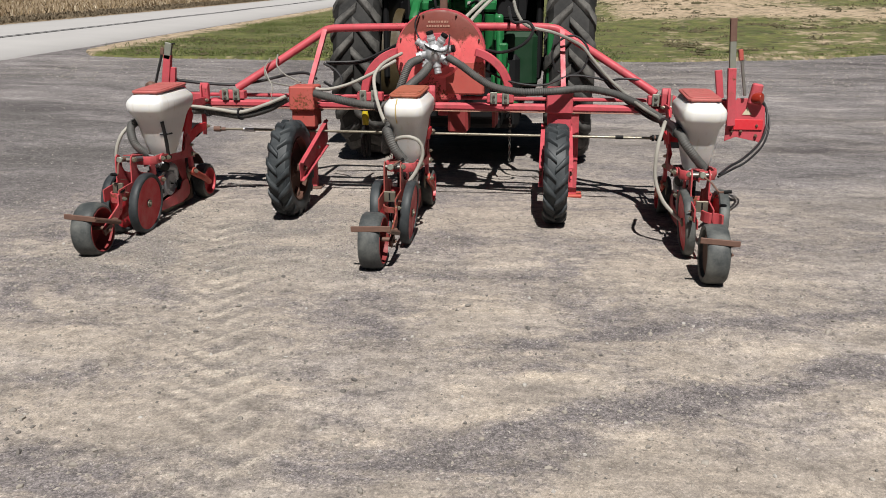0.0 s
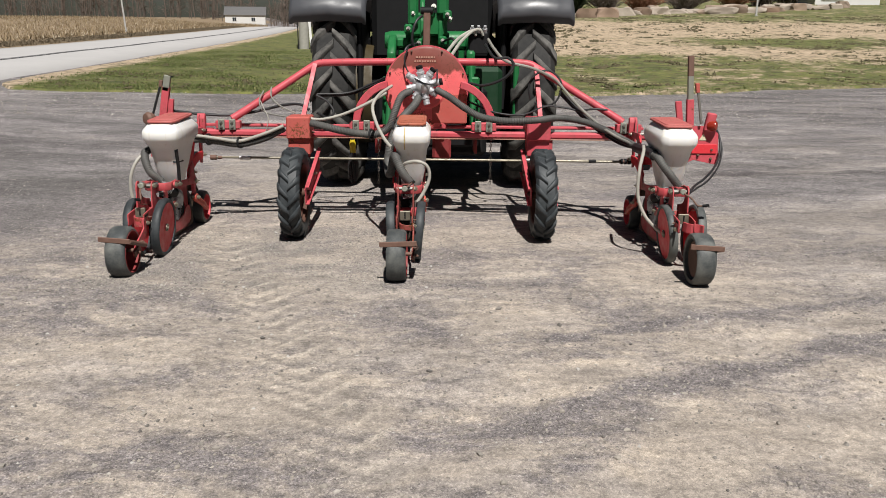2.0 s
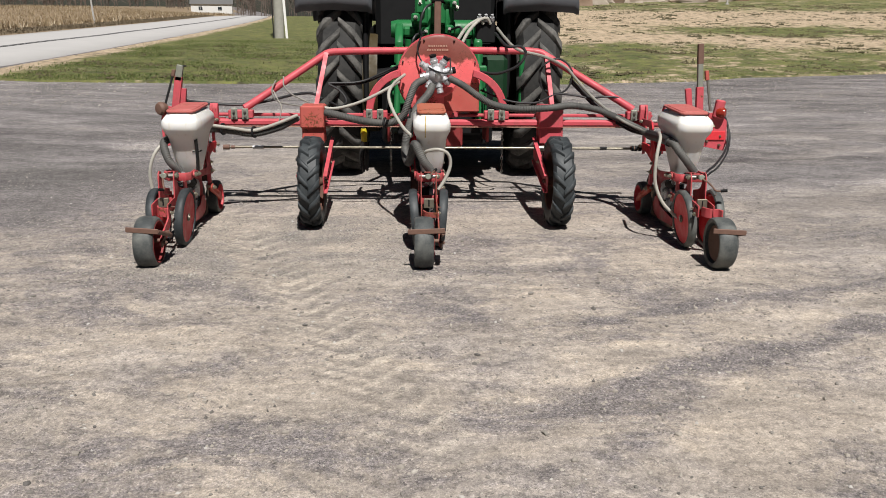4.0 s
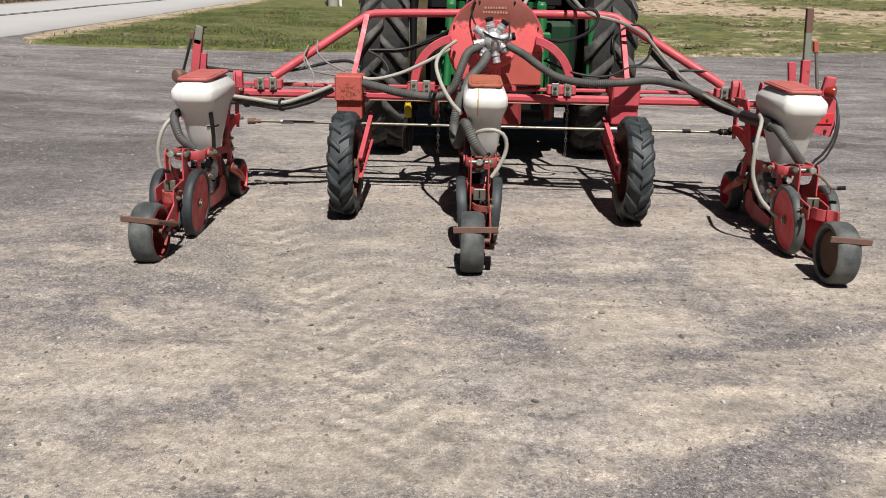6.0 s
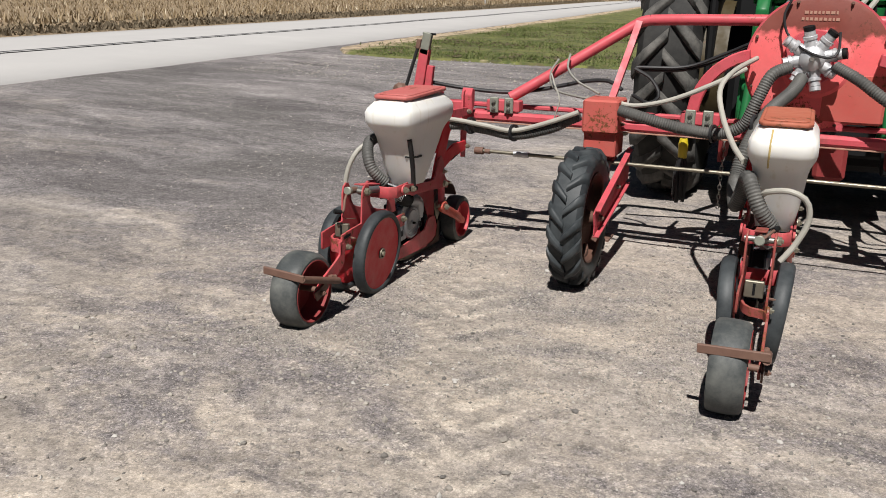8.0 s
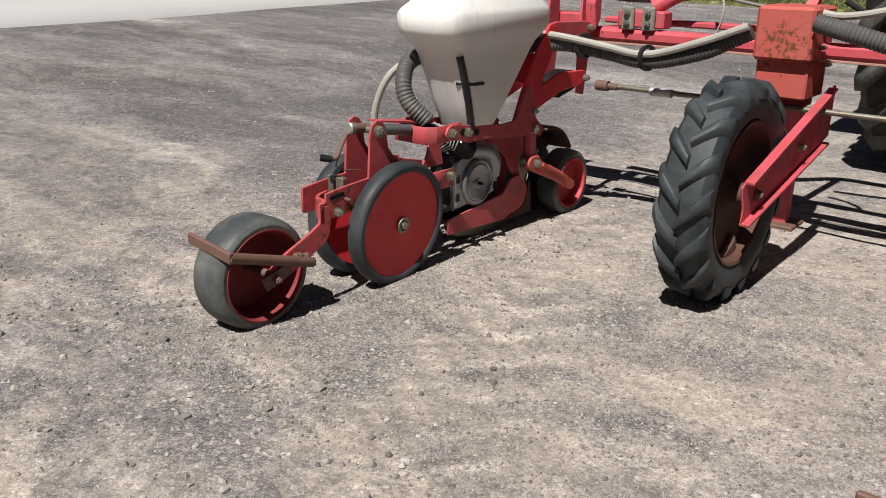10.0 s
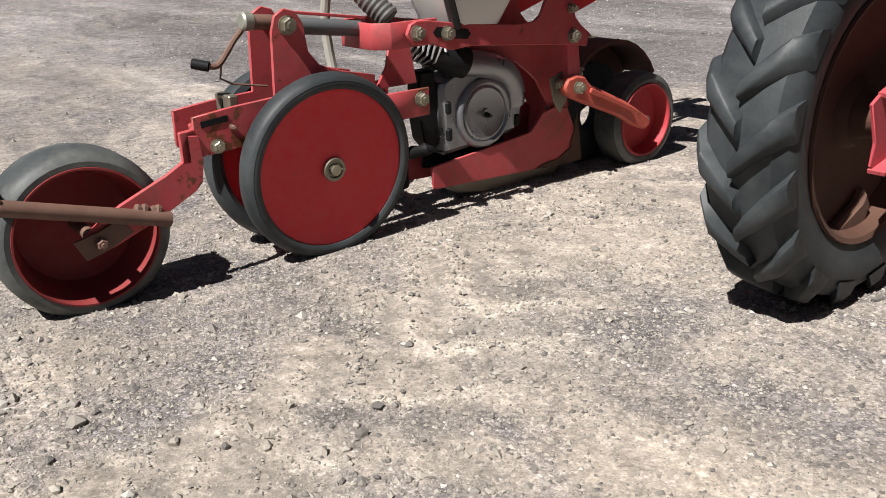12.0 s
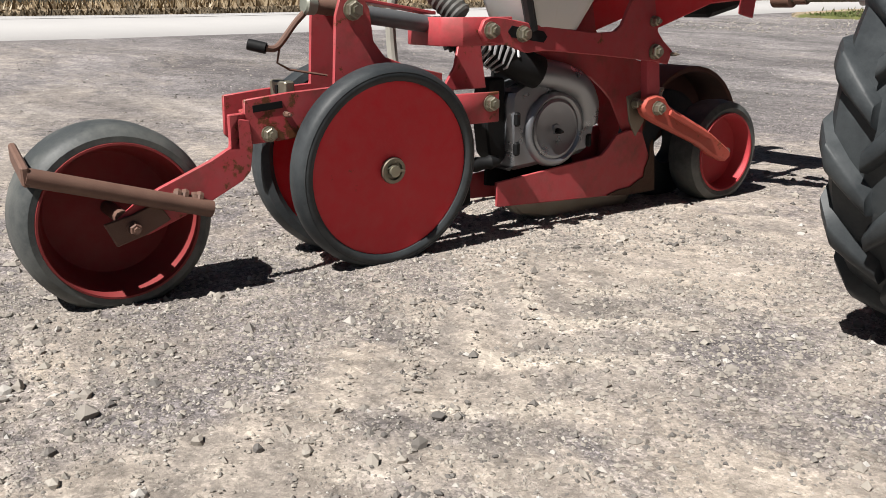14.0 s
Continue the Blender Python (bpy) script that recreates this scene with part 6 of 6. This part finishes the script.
    tread_bars(tyre, c, 0.86, 0.40, 20, 0.045, 0.26, 0.066, TYRE_LUG)
    if k < 0:
        part("rim_barrel", lathe([(0.0, 0.47), (0.0, 0.49), (-k * 0.33, 0.47), (-k * 0.33, 0.44)], c, (1, 0, 0), 48), YELLOW, tyre, "yellow rim barrel")
    part("rim", lathe([(-0.15, 0.505), (-0.165, 0.50), (-0.15, 0.47), (-0.05, 0.44), (-0.03, 0.20), (-0.03, 0), (0.03, 0), (0.03, 0.20), (0.05, 0.44), (0.15, 0.47), (0.165, 0.50), (0.15, 0.505)], c, (1, 0, 0), 48, closed=False), YELLOW, tyre, "yellow steel rim")


rear_wheel(-1.445, -1)
rear_wheel(0.365, 1)


def fender(x, k):
    """A curved dark fender over the tyre; its rear lip hangs over the tread."""
    prof = [(7.165, 1.575), (7.150, 1.605), (7.152, 1.645), (7.170, 1.690), (7.205, 1.735), (7.260, 1.775), (7.330, 1.805)]
    for i in range(13):
        a = radians(70 + 70 * i / 12)
        prof.append((7.80 - 1.10 * math.cos(a), 0.80 + 1.10 * math.sin(a)))
    bm = bmesh.new()
    rows = []
    for v, z in prof:
        rows.append([bm.verts.new((x + u, v + dv, z + dz)) for u, dv, dz in ((-0.345, 0.02, -0.06), (-0.335, 0.0, -0.025), (-0.30, -0.01, 0.0), (0.0, -0.02, 0.02), (0.30, -0.01, 0.0), (0.335, 0.0, -0.025), (0.345, 0.02, -0.06),
                                                                            (0.325, 0.03, -0.06), (0.30, 0.04, -0.045), (0.0, 0.04, -0.03), (-0.30, 0.04, -0.045), (-0.325, 0.03, -0.06))])
    for a, b in zip(rows, rows[1:]):
        m = len(a)
        for i in range(m):
            bm.faces.new((a[i], a[(i + 1) % m], b[(i + 1) % m], b[i]))
    bm.faces.new(rows[0]), bm.faces.new(rows[-1][::-1])
    part("fender", bm, FENDER, tractor, "glossy black plastic fender", 60)


fender(-1.49, -1)
fender(0.38, 1)
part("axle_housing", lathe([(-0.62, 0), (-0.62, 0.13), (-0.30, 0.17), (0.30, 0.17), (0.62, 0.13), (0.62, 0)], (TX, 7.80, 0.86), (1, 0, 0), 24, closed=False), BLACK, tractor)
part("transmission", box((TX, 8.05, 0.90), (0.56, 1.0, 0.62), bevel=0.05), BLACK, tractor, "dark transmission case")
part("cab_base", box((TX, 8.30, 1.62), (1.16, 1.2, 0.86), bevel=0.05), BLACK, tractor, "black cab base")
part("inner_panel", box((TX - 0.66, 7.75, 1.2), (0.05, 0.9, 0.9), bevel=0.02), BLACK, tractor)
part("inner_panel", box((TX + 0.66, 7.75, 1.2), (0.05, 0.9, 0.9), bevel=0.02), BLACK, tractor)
part("rear_case", box((TX, 7.36, 1.08), (0.40, 0.40, 0.50), bevel=0.04), GREEN, tractor, "green rear hitch casting")
part("rockshaft", lathe([(-0.42, 0), (-0.42, 0.07), (-0.36, 0.085), (0.36, 0.085), (0.42, 0.07), (0.42, 0)], (TX, 7.22, 1.38), (1, 0, 0), 20, closed=False), GREEN, tractor)
for k in (-1, 1):
    x = TX + k * 0.345
    part("lift_arm", plate([(7.28, 1.46), (7.30, 1.32), (7.05, 1.26), (6.86, 1.20), (6.84, 1.28), (7.0, 1.40)], x - 0.035, x + 0.035, 0.012), GREEN, tractor)
    part("lift_link", rod((x, 6.88, 1.22), (x + k * 0.03, 6.72, 0.62), 0.026), GREEN, tractor)
    part("lift_clevis", box((x, 6.88, 1.17), (0.085, 0.06, 0.16), bevel=0.015), GREEN, tractor)
    part("lower_link", box((x + k * 0.05, 6.95, 0.55), (0.04, 0.95, 0.09), (8, 0, -k * 3), 0.012), BLACK, tractor)
    part("lift_cylinder", rod((x - k * 0.09, 7.12, 1.30), (x - k * 0.09, 7.22, 0.66), 0.045), GREEN, tractor)
    part("cylinder_lug", box((x - k * 0.09, 7.12, 1.36), (0.12, 0.09, 0.09), bevel=0.02), GREEN, tractor)
part("top_bracket", plate([(7.20, 1.25), (7.20, 1.75), (7.10, 1.72), (7.02, 1.55), (7.0, 1.35), (7.06, 1.25)], TX - 0.10, TX - 0.06, 0.01), GREEN, tractor)
part("top_bracket", plate([(7.20, 1.25), (7.20, 1.75), (7.10, 1.72), (7.02, 1.55), (7.0, 1.35), (7.06, 1.25)], TX + 0.06, TX + 0.10, 0.01), GREEN, tractor)
part("bracket_block", box((TX - 0.03, 7.10, 1.52), (0.34, 0.14, 0.20), bevel=0.02), GREEN, tractor)
part("bracket_block", box((TX + 0.10, 7.05, 1.72), (0.10, 0.14, 0.24), bevel=0.02), GREEN, tractor)
part("bracket_block", box((TX - 0.16, 7.05, 1.66), (0.09, 0.14, 0.30), bevel=0.02), GREEN, tractor)
part("top_link", rod((TX - 0.02, 7.05, 1.62), (TX - 0.03, 6.42, 1.58), 0.03), GREEN, tractor)
for dx, dz in ((-0.16, 0.10), (0.02, 0.16), (0.16, 0.06)):
    part("fitting", lathe([(0, 0), (0, 0.022), (0.05, 0.022), (0.05, 0.012), (0.07, 0.012), (0.07, 0)], (TX + dx, 7.03, 1.50 + dz), (0, -1, 0.3), 12, closed=False), STEEL, tractor)
part("remote_block", box((TX + 0.41, 6.95, 1.36), (0.17, 0.16, 0.18), bevel=0.01), BLACK, tractor, "black hydraulic remote block")
for dx in (-0.055, 0.0, 0.055):
    part("coupler", lathe([(0, 0), (0, 0.02), (0.045, 0.02), (0.045, 0.013), (0.07, 0.013), (0.07, 0)], (TX + 0.41 + dx, 6.90, 1.45), (0, -0.5, 0.85), 12, closed=False), CAST, tractor)
for k in (-1, 1):
    x = TX + k * 0.385
    bm = plate([(6.98, 0.92), (6.90, 0.86), (6.88, 0.70), (6.92, 0.56), (7.02, 0.56), (7.05, 0.80)], x - 0.045, x + 0.045, 0.012)
    box((x - k * 0.03, 6.93, 0.78), (0.14, 0.07, 0.10), (0, 0, 0), 0.015, bm)
    part("lift_bracket", bm, GREEN, tractor)
    part("link_fork", box((x, 6.84, 0.98), (0.075, 0.05, 0.20), (6, 0, 0), 0.012), GREEN, tractor)
    for z in (0.62, 0.84, 1.02):
        part("pin", lathe([(0, 0), (0, 0.024), (0.03, 0.024), (0.034, 0.018), (0.034, 0)], (x, 6.87, z), (0, -1, 0), 14, closed=False), GREEN if z < 1 else STEEL, tractor)
for dx, z in ((-0.11, 1.36), (0.10, 1.38), (-0.02, 1.62), (0.14, 1.60), (-0.20, 1.48)):
    part("valve", box((TX + dx, 7.02, z), (0.075, 0.10, 0.085), bevel=0.015), GREEN, tractor)
    part("union", lathe([(0, 0), (0, 0.018), (0.03, 0.018), (0.03, 0.011), (0.06, 0.011), (0.06, 0)], (TX + dx, 6.97, z), (0, -1, 0.2), 8, closed=False), STEEL, tractor, smooth=20)
for pts in ([(-0.67, 6.95, 1.36), (-0.76, 6.80, 1.33), (-0.80, 6.78, 1.22), (-0.78, 6.85, 1.10)], [(-0.45, 6.95, 1.38), (-0.37, 6.80, 1.40), (-0.33, 6.78, 1.28), (-0.36, 6.85, 1.12)], [(-0.58, 6.95, 1.62), (-0.68, 6.84, 1.55), (-0.72, 6.82, 1.40), (-0.68, 6.86, 1.26)]):
    part("hydraulic_line", tube(smooth_path(pts, 6), 0.011, 8), CABLE, tractor, "black hydraulic line")
part("drawbar", box((TX, 7.0, 0.42), (0.09, 1.0, 0.045), bevel=0.006), BLACK, tractor)
part("pto_shield", box((TX, 7.12, 0.80), (0.30, 0.10, 0.26), bevel=0.03), BLACK, tractor)
part("stabiliser", rod((TX - 0.56, 6.7, 0.58), (TX - 0.30, 7.4, 0.60), 0.022), GREEN, tractor)
part("stabiliser", rod((TX + 0.56, 6.7, 0.58), (TX + 0.30, 7.4, 0.60), 0.022), GREEN, tractor)
part("side_casting", box((TX + 0.50, 7.30, 0.92), (0.30, 0.20, 0.46), bevel=0.04), GREEN_DARK, tractor, "dark green side casting")
part("step_plate", box((TX + 0.76, 7.05, 0.98), (0.05, 0.05, 0.5), bevel=0.01), GREEN, tractor)
part("hood", box((TX, 10.2, 1.45), (0.80, 2.2, 0.75), bevel=0.12), GREEN, tractor, "green hood")
part("engine_block", box((TX, 10.0, 0.85), (0.50, 2.4, 0.55), bevel=0.05), BLACK, tractor)
for k in (-1, 1):
    ft = part("front_tyre", ag_carcass((TX + k * 0.86, 10.75, 0.62), 0.62, 0.36, 0.36, 0.035), TYRE_BIG, tractor)
    tread_bars(ft, (TX + k * 0.86, 10.75, 0.62), 0.62, 0.36, 20, 0.035, 0.3, 0.06, TYRE_BIG)
    part("front_rim", lathe([(-0.12, 0.36), (-0.02, 0.30), (-0.02, 0), (0.02, 0), (0.02, 0.30), (0.12, 0.36)], (TX + k * 0.86, 10.75, 0.62), (1, 0, 0), 32, closed=False), YELLOW, tractor)
part("front_axle", box((TX, 10.75, 0.62), (1.5, 0.16, 0.16), bevel=0.03), BLACK, tractor)
for k in (-1, 1):
    part("cab_post", box((TX + k * 0.55, 7.72, 2.5), (0.07, 0.08, 1.0), (-6, 0, 0), 0.015), BLACK, tractor)
    part("cab_post", box((TX + k * 0.55, 8.85, 2.5), (0.07, 0.08, 1.0), (4, 0, 0), 0.015), BLACK, tractor)
part("cab_roof", box((TX, 8.3, 3.04), (1.4, 1.5, 0.16), bevel=0.06), GREEN, tractor)
part("rear_window", box((TX, 7.70, 2.5), (1.03, 0.012, 0.9), (-6, 0, 0), 0.002), PANE_T, tractor, "tinted cab window")
# added black block: hides and shades the sunlit ground under the tractor
part("belly", box((TX, 8.35, 0.66), (1.02, 2.5, 0.62), bevel=0.04), BLACK, tractor, "black block added to keep the space under the tractor dark")
# added black block closing the dark space at the rear
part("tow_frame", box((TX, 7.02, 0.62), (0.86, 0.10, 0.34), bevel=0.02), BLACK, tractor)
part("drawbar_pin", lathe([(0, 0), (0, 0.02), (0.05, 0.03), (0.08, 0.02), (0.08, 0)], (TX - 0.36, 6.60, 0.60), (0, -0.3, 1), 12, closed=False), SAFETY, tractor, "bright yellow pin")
# added black block darkening the space below the cab
part("underframe", box((TX, 8.65, 1.0), (1.28, 1.5, 0.84), bevel=0.04), BLACK, tractor, "black block added to darken the space below the cab")


# ---- distance: grass, stubble, far things ----
def blades(name, x, y, z, tall, mat, label, category, wide=0.012):
    n = len(x)
    a = rs.uniform(0, 6.28, n)
    lean = rs.uniform(-0.6, 0.6, (n, 2)) * tall[:, None]
    base = np.stack([x, y, z], -1)
    d = np.stack([np.cos(a), np.sin(a), 0 * a], -1) * wide
    top = base + np.concatenate([lean, tall[:, None]], 1)
    P = np.stack([base - d, base + d, top], 1).reshape(-1, 3)
    me = bpy.data.meshes.new(name)
    me.from_pydata(P.tolist(), [], np.arange(3 * n).reshape(-1, 3).tolist())
    me.materials.append(mat)
    return tagged(new(name, me), label, category, kind="stuff")


n = 80000
x = rs.uniform(-10, 14, n)
s = rs.uniform(0, 1, n) ** 1.7 * 16
y = lawn_front(x) + 0.1 + s
ok = (rs.uniform(0, 1, n) < np.where(x > 1.5, 0.3, 0.8)) & ~((x > 1.5) & (y > 26.5)) & (x > road_edge(y) + 1.3)
x, y = x[ok], y[ok]
blades("grass", x, y, land(x, y) + 0.02, rs.uniform(0.015, 0.05, len(x)), GRASS, "short green grass with dry straw", "grass", 0.014)

n = 70000
y = rs.uniform(0, 1, n) ** 1.5 * 230
x = road_edge(y) - ROAD_WIDE - 1.4 - rs.uniform(0, 1, n) ** 1.4 * (40 + 0.3 * y)
blades("corn_stubble", x, y, land(x, y) + 0.2, rs.uniform(0.05, 0.24, n) * (1 + y / 120), STUBBLE, "dry tan corn stalks left after harvest", "corn stubble", 0.03)
n = 16000
y = rs.uniform(0, 1, n) ** 1.3 * 120
x = road_edge(y) - ROAD_WIDE - 0.25 - np.abs(rs.normal(0, 1.3, n))
blades("verge_weeds", x, y, land(x, y) + 0.02 + 0.05 * (road_edge(y) - ROAD_WIDE - x), rs.uniform(0.03, 0.14, n), WEEDS, "brown withered weeds along the road's far edge", "weeds", 0.05)



def clumps(n, x0, x1, y0, y1, per, reach, tall, mat, label):
    """Tufts on low mounds, each a loose clump."""
    cx, cy, big = rs.uniform(x0, x1, n), rs.uniform(y0, y1, n), rs.uniform(0.3, 1.0, n) + rs.uniform(0, 1, n) ** 6
    ok = (cy > lawn_front(cx) + 0.4) & (cx > road_edge(cy) + 1.2) & (rs.uniform(0, 1, n) < 0.55 + 0.5 * wave(cx * 0.9, cy * 0.9, 51))
    cx, cy, big = (np.repeat(v[ok], per) for v in (cx, cy, big))
    x, y = cx + rs.normal(0, reach * 1.2, len(cx)) * big, cy + rs.normal(0, reach * 0.8, len(cx)) * big
    size = np.stack([reach * big * rs.uniform(0.5, 1.1, len(x)), reach * big * rs.uniform(0.4, 0.8, len(x)), tall * big * rs.uniform(0.35, 0.8, len(x))], -1)
    if mat is SOD:
        scatter("turf_mounds", np.stack([x, y, land(x, y) + 0.035], -1), size, OCTA_V, OCTA_F, mat, label, "tufts")
    blades("turf_tufts", x, y, land(x, y) + 0.04, rs.uniform(0.5, 1.1, len(x)) * tall * big, mat, label, "tufts", 0.03 if mat is SOD else 0.016)


clumps(4200, 1.5, 34, 18, 50, 7, 0.11, 0.06, SOD, "dark clumps of turf on the bare soil")
clumps(1100, -8.5, 1.5, 16.5, 30, 7, 0.10, 0.05, SOD, "dark clumps of turf in the grass")
clumps(6500, -9.5, 1.5, 16.2, 34, 16, 0.16, 0.045, GRASS, "thick green tufts in the grass")


def utility_pole(x, y):
    z = float(land(x, y))
    t = thing("utility_pole", (x, y, z), "weathered wooden utility pole with a white guard strip", "utility pole")
    part("post", tube([(x, y, z - 0.1), (x + 0.02, y, z + 4), (x + 0.03, y, z + 9)], 0.21, 14), WOOD, t)
    part("guard_strip", box((x + 0.26, y - 0.05, z + 1.25), (0.10, 0.05, 2.6), (0, -3, 0)), WHITE_PAINT, t, "white plastic guy guard")
    part("cable", tube([(x - 0.22, y - 0.1, z), (x - 0.24, y - 0.1, z + 1.4), (x - 0.2, y - 0.1, z + 8)], 0.025, 6), CABLE, t)


utility_pole(-6.3, 36.0)


def sign_post(x, y, tall, label, lean=3.0):
    z = float(land(x, y))
    t = thing("marker_post", (x, y, z), label, "marker post")
    part("post", box((x, y, z + tall / 2 + 0.1), (0.10, 0.06, tall + 0.2), (0, lean, 0), 0.01), WOOD_PALE, t)
    part("base", box((x, y, z + 0.05), (0.18, 0.14, 0.12), (0, 0, 0), 0.02), WOOD, t)


sign_post(-21.5, 57.0, 3.2, "slender pale grey roadside marker post at the field's edge", -4)
sign_post(17.3, 48.8, 1.6, "pale grey stake standing in the lawn", 0)


def boulder(x, y, sx, sy, sz, turn):
    z = float(land(x, y))
    bm = bmesh.new()
    bmesh.ops.create_icosphere(bm, subdivisions=3, radius=1.0)
    for v in bm.verts:
        q = v.co.copy()
        k = 1 + 0.28 * noise.noise(q * 1.3 + Vector((x, y, 0))) + 0.10 * noise.noise(q * 3.4 + Vector((y, x, 0)))
        p = Vector((max(-0.75, min(0.75, q.x)), max(-0.75, min(0.75, q.y)), max(-0.6, min(0.7, q.z)))) * k * 1.2
        v.co = Vector((p.x * sx, p.y * sy, p.z * sz))
    bmesh.ops.transform(bm, matrix=pose(x, y, z + sz * 0.35, 0, 0, turn), verts=bm.verts)
    single("boulder", bm, STONE, "pale weathered limestone boulder at the lawn's edge", "boulder", group="boulders edging the garden", smooth=25)


for i in range(30):
    f = i / 29
    boulder(6.8 + 20 * f + rs.uniform(-0.3, 0.3), 46.5 + 12 * f + rs.uniform(-1.2, 1.5), rs.uniform(0.35, 1.0), rs.uniform(0.3, 0.6), rs.uniform(0.18, 0.42), rs.uniform(-25, 25))


def bush(x, y, r, tall, mat, label, name="shrub", twigs=260):
    z = float(land(x, y))
    bm = bmesh.new()
    for k in range(twigs):
        a, q = rs.uniform(0, 6.28), rs.uniform(0.2, 1.0)
        p = Vector((x + rs.normal(0, r * 0.15), y + rs.normal(0, r * 0.15), z - 0.05))
        e = Vector((x + math.cos(a) * r * q, y + math.sin(a) * r * q, z + tall * rs.uniform(0.4, 1.0)))
        m = p.lerp(e, 0.5) + Vector((rs.normal(0, 0.1), rs.normal(0, 0.1), rs.uniform(0, 0.25))) * tall * 0.4
        tube([p, m, e], 0.02, 3, bm)
        for j in range(3):
            s_ = m.lerp(e, rs.uniform(0.2, 1))
            tube([s_, s_ + Vector((rs.normal(0, 0.25), rs.normal(0, 0.25), rs.uniform(0, 0.3))) * tall * 0.4], 0.012, 3, bm)
    single(name, bm, mat, label, "shrub", smooth=0)


BROWN_LEAF = plain("russet_twigs", (0.1152, 0.0432, 0.0216), (0.1872, 0.0864, 0.0432), 4, 0.9, 0.2)
EVERGREEN = plain("dark_evergreen", (0.013, 0.0216, 0.0101), (0.0288, 0.0432, 0.018), 6, 0.9, 0.4)
for bx, by, br, bh, bmat, lab in ((11.5, 52, 1.6, 1.4, BROWN_LEAF, "leafless russet garden shrub behind the boulders"), (9.0, 50.5, 1.2, 1.3, TWIG, "bare twiggy shrub behind the boulders"), (15, 55, 1.8, 1.5, TWIG, "bare twiggy shrub behind the boulders"),
                                  (19, 58, 1.5, 1.2, BROWN_LEAF, "leafless russet garden shrub behind the boulders"), (22, 61, 2.0, 1.8, TWIG, "bare twiggy shrub behind the boulders"), (25, 64, 1.8, 1.6, TWIG, "bare twiggy shrub behind the boulders"), (7.0, 50.5, 1.6, 1.8, EVERGREEN, "dark evergreen shrub behind the boulders"), (33.4, 64, 1.5, 1.7, EVERGREEN, "clipped dark evergreen shrub beside the house"), (36.4, 64.5, 1.8, 1.8, EVERGREEN, "clipped dark evergreen shrub beside the house"), (40, 65, 2.0, 1.6, EVERGREEN, "clipped dark evergreen shrub beside the house")):
    bush(bx, by, br, bh, bmat, lab, twigs=420 if bmat is EVERGREEN else 240)


def building(x, y, w, d, h, roof_h, wall_mat, label, windows, name="house", turn=0.0):
    z = float(land(x, y)) - 0.3
    t = thing(name, (x, y, z), label, "house" if name == "house" else "barn")
    m = pose(x, y, z, 0, 0, turn)

    def put(nm, bm, mat, par, lab=""):
        bmesh.ops.transform(bm, matrix=m, verts=bm.verts)
        return part(nm, bm, mat, par, lab)
    put("wall", box((0, 0, h / 2), (w, d, h), bevel=0.02), wall_mat, t)
    bm = plate([(-d / 2 - 0.4, h), (0, h + roof_h), (d / 2 + 0.4, h), (d / 2 + 0.4, h - 0.12), (0, h + roof_h - 0.2), (-d / 2 - 0.4, h - 0.12)], -w / 2 - 0.4, w / 2 + 0.4, 0.01)
    put("roof", bm, ROOF, t, "grey shingle roof")
    for wx, wz, ww, wh in windows:
        win = put("window", box((wx, -d / 2 - 0.02, wz), (ww + 0.16, 0.08, wh + 0.16), bevel=0.01), WHITE_PAINT, t)
        put("pane", box((wx, -d / 2 - 0.06, wz), (ww, 0.03, wh), bevel=0.004), PANE, win, "dark window glass")
        put("mullion", box((wx, -d / 2 - 0.085, wz), (0.05, 0.03, wh), bevel=0.004), WHITE_PAINT, win)


ROOF = plain("grey_shingles", (0.072, 0.072, 0.0756), (0.1224, 0.1188, 0.1152), 3, 0.9, 0.5)
SIDING = plain("white_siding", (0.5184, 0.5184, 0.504), (0.576, 0.576, 0.5616), 2, 0.6, 0.1)
PANE, _nt, _b = material("window_glass", 0.05)
_b.inputs["Base Color"].default_value = (0.02, 0.025, 0.03, 1)
building(29.4, 67.2, 4.8, 6.4, 4.6, 2.4, SIDING, "white sided house with dark windows beyond the garden", [(-1.1, 1.25, 1.5, 1.5), (1.2, 3.3, 1.0, 1.2), (-1.1, 3.3, 1.0, 1.2)])
building(-76, 335, 15, 10, 4.2, 3.2, SIDING, "low white farm building beyond the field", [(-4, 2.6, 1.4, 1.4), (3, 2.6, 1.4, 1.4)], "barn", 10)


def far_trees(name, x0, x1, y0, y1, count, tall, label):
    """A leafless wood on the skyline: trunks, limbs and twigs."""
    bm = bmesh.new()
    for k in range(count):
        x, y = rs.uniform(x0, x1), rs.uniform(y0, y1)
        z, h = float(land(x, y)) - 0.2, tall * rs.uniform(0.6, 1.1)
        tube([(x, y, z), (x + rs.normal(0, 0.3), y, z + h * 0.5), (x + rs.normal(0, 0.6), y, z + h)], 0.16, 4, bm)
        for j in range(16):
            f = rs.uniform(0.1, 0.9)
            b = Vector((x, y, z + h * f))
            e = b + Vector((rs.normal(0, 0.24), rs.normal(0, 0.24), rs.uniform(0.1, 0.32))) * h * 0.6
            tube([b, e], 0.07, 3, bm)
    me = mesh_of(name, bm, TWIG, 0)
    tagged(new(name, me), label, "trees", kind="stuff")


far_trees("woodland", -300, -30, 345, 400, 330, 14, "leafless brown woodland on the skyline behind the field")
far_trees("woodland", -380, -150, 90, 330, 260, 14, "leafless brown woodland on the skyline behind the field")
far_trees("woodland", 5, 120, 95, 150, 90, 12, "leafless trees behind the house")
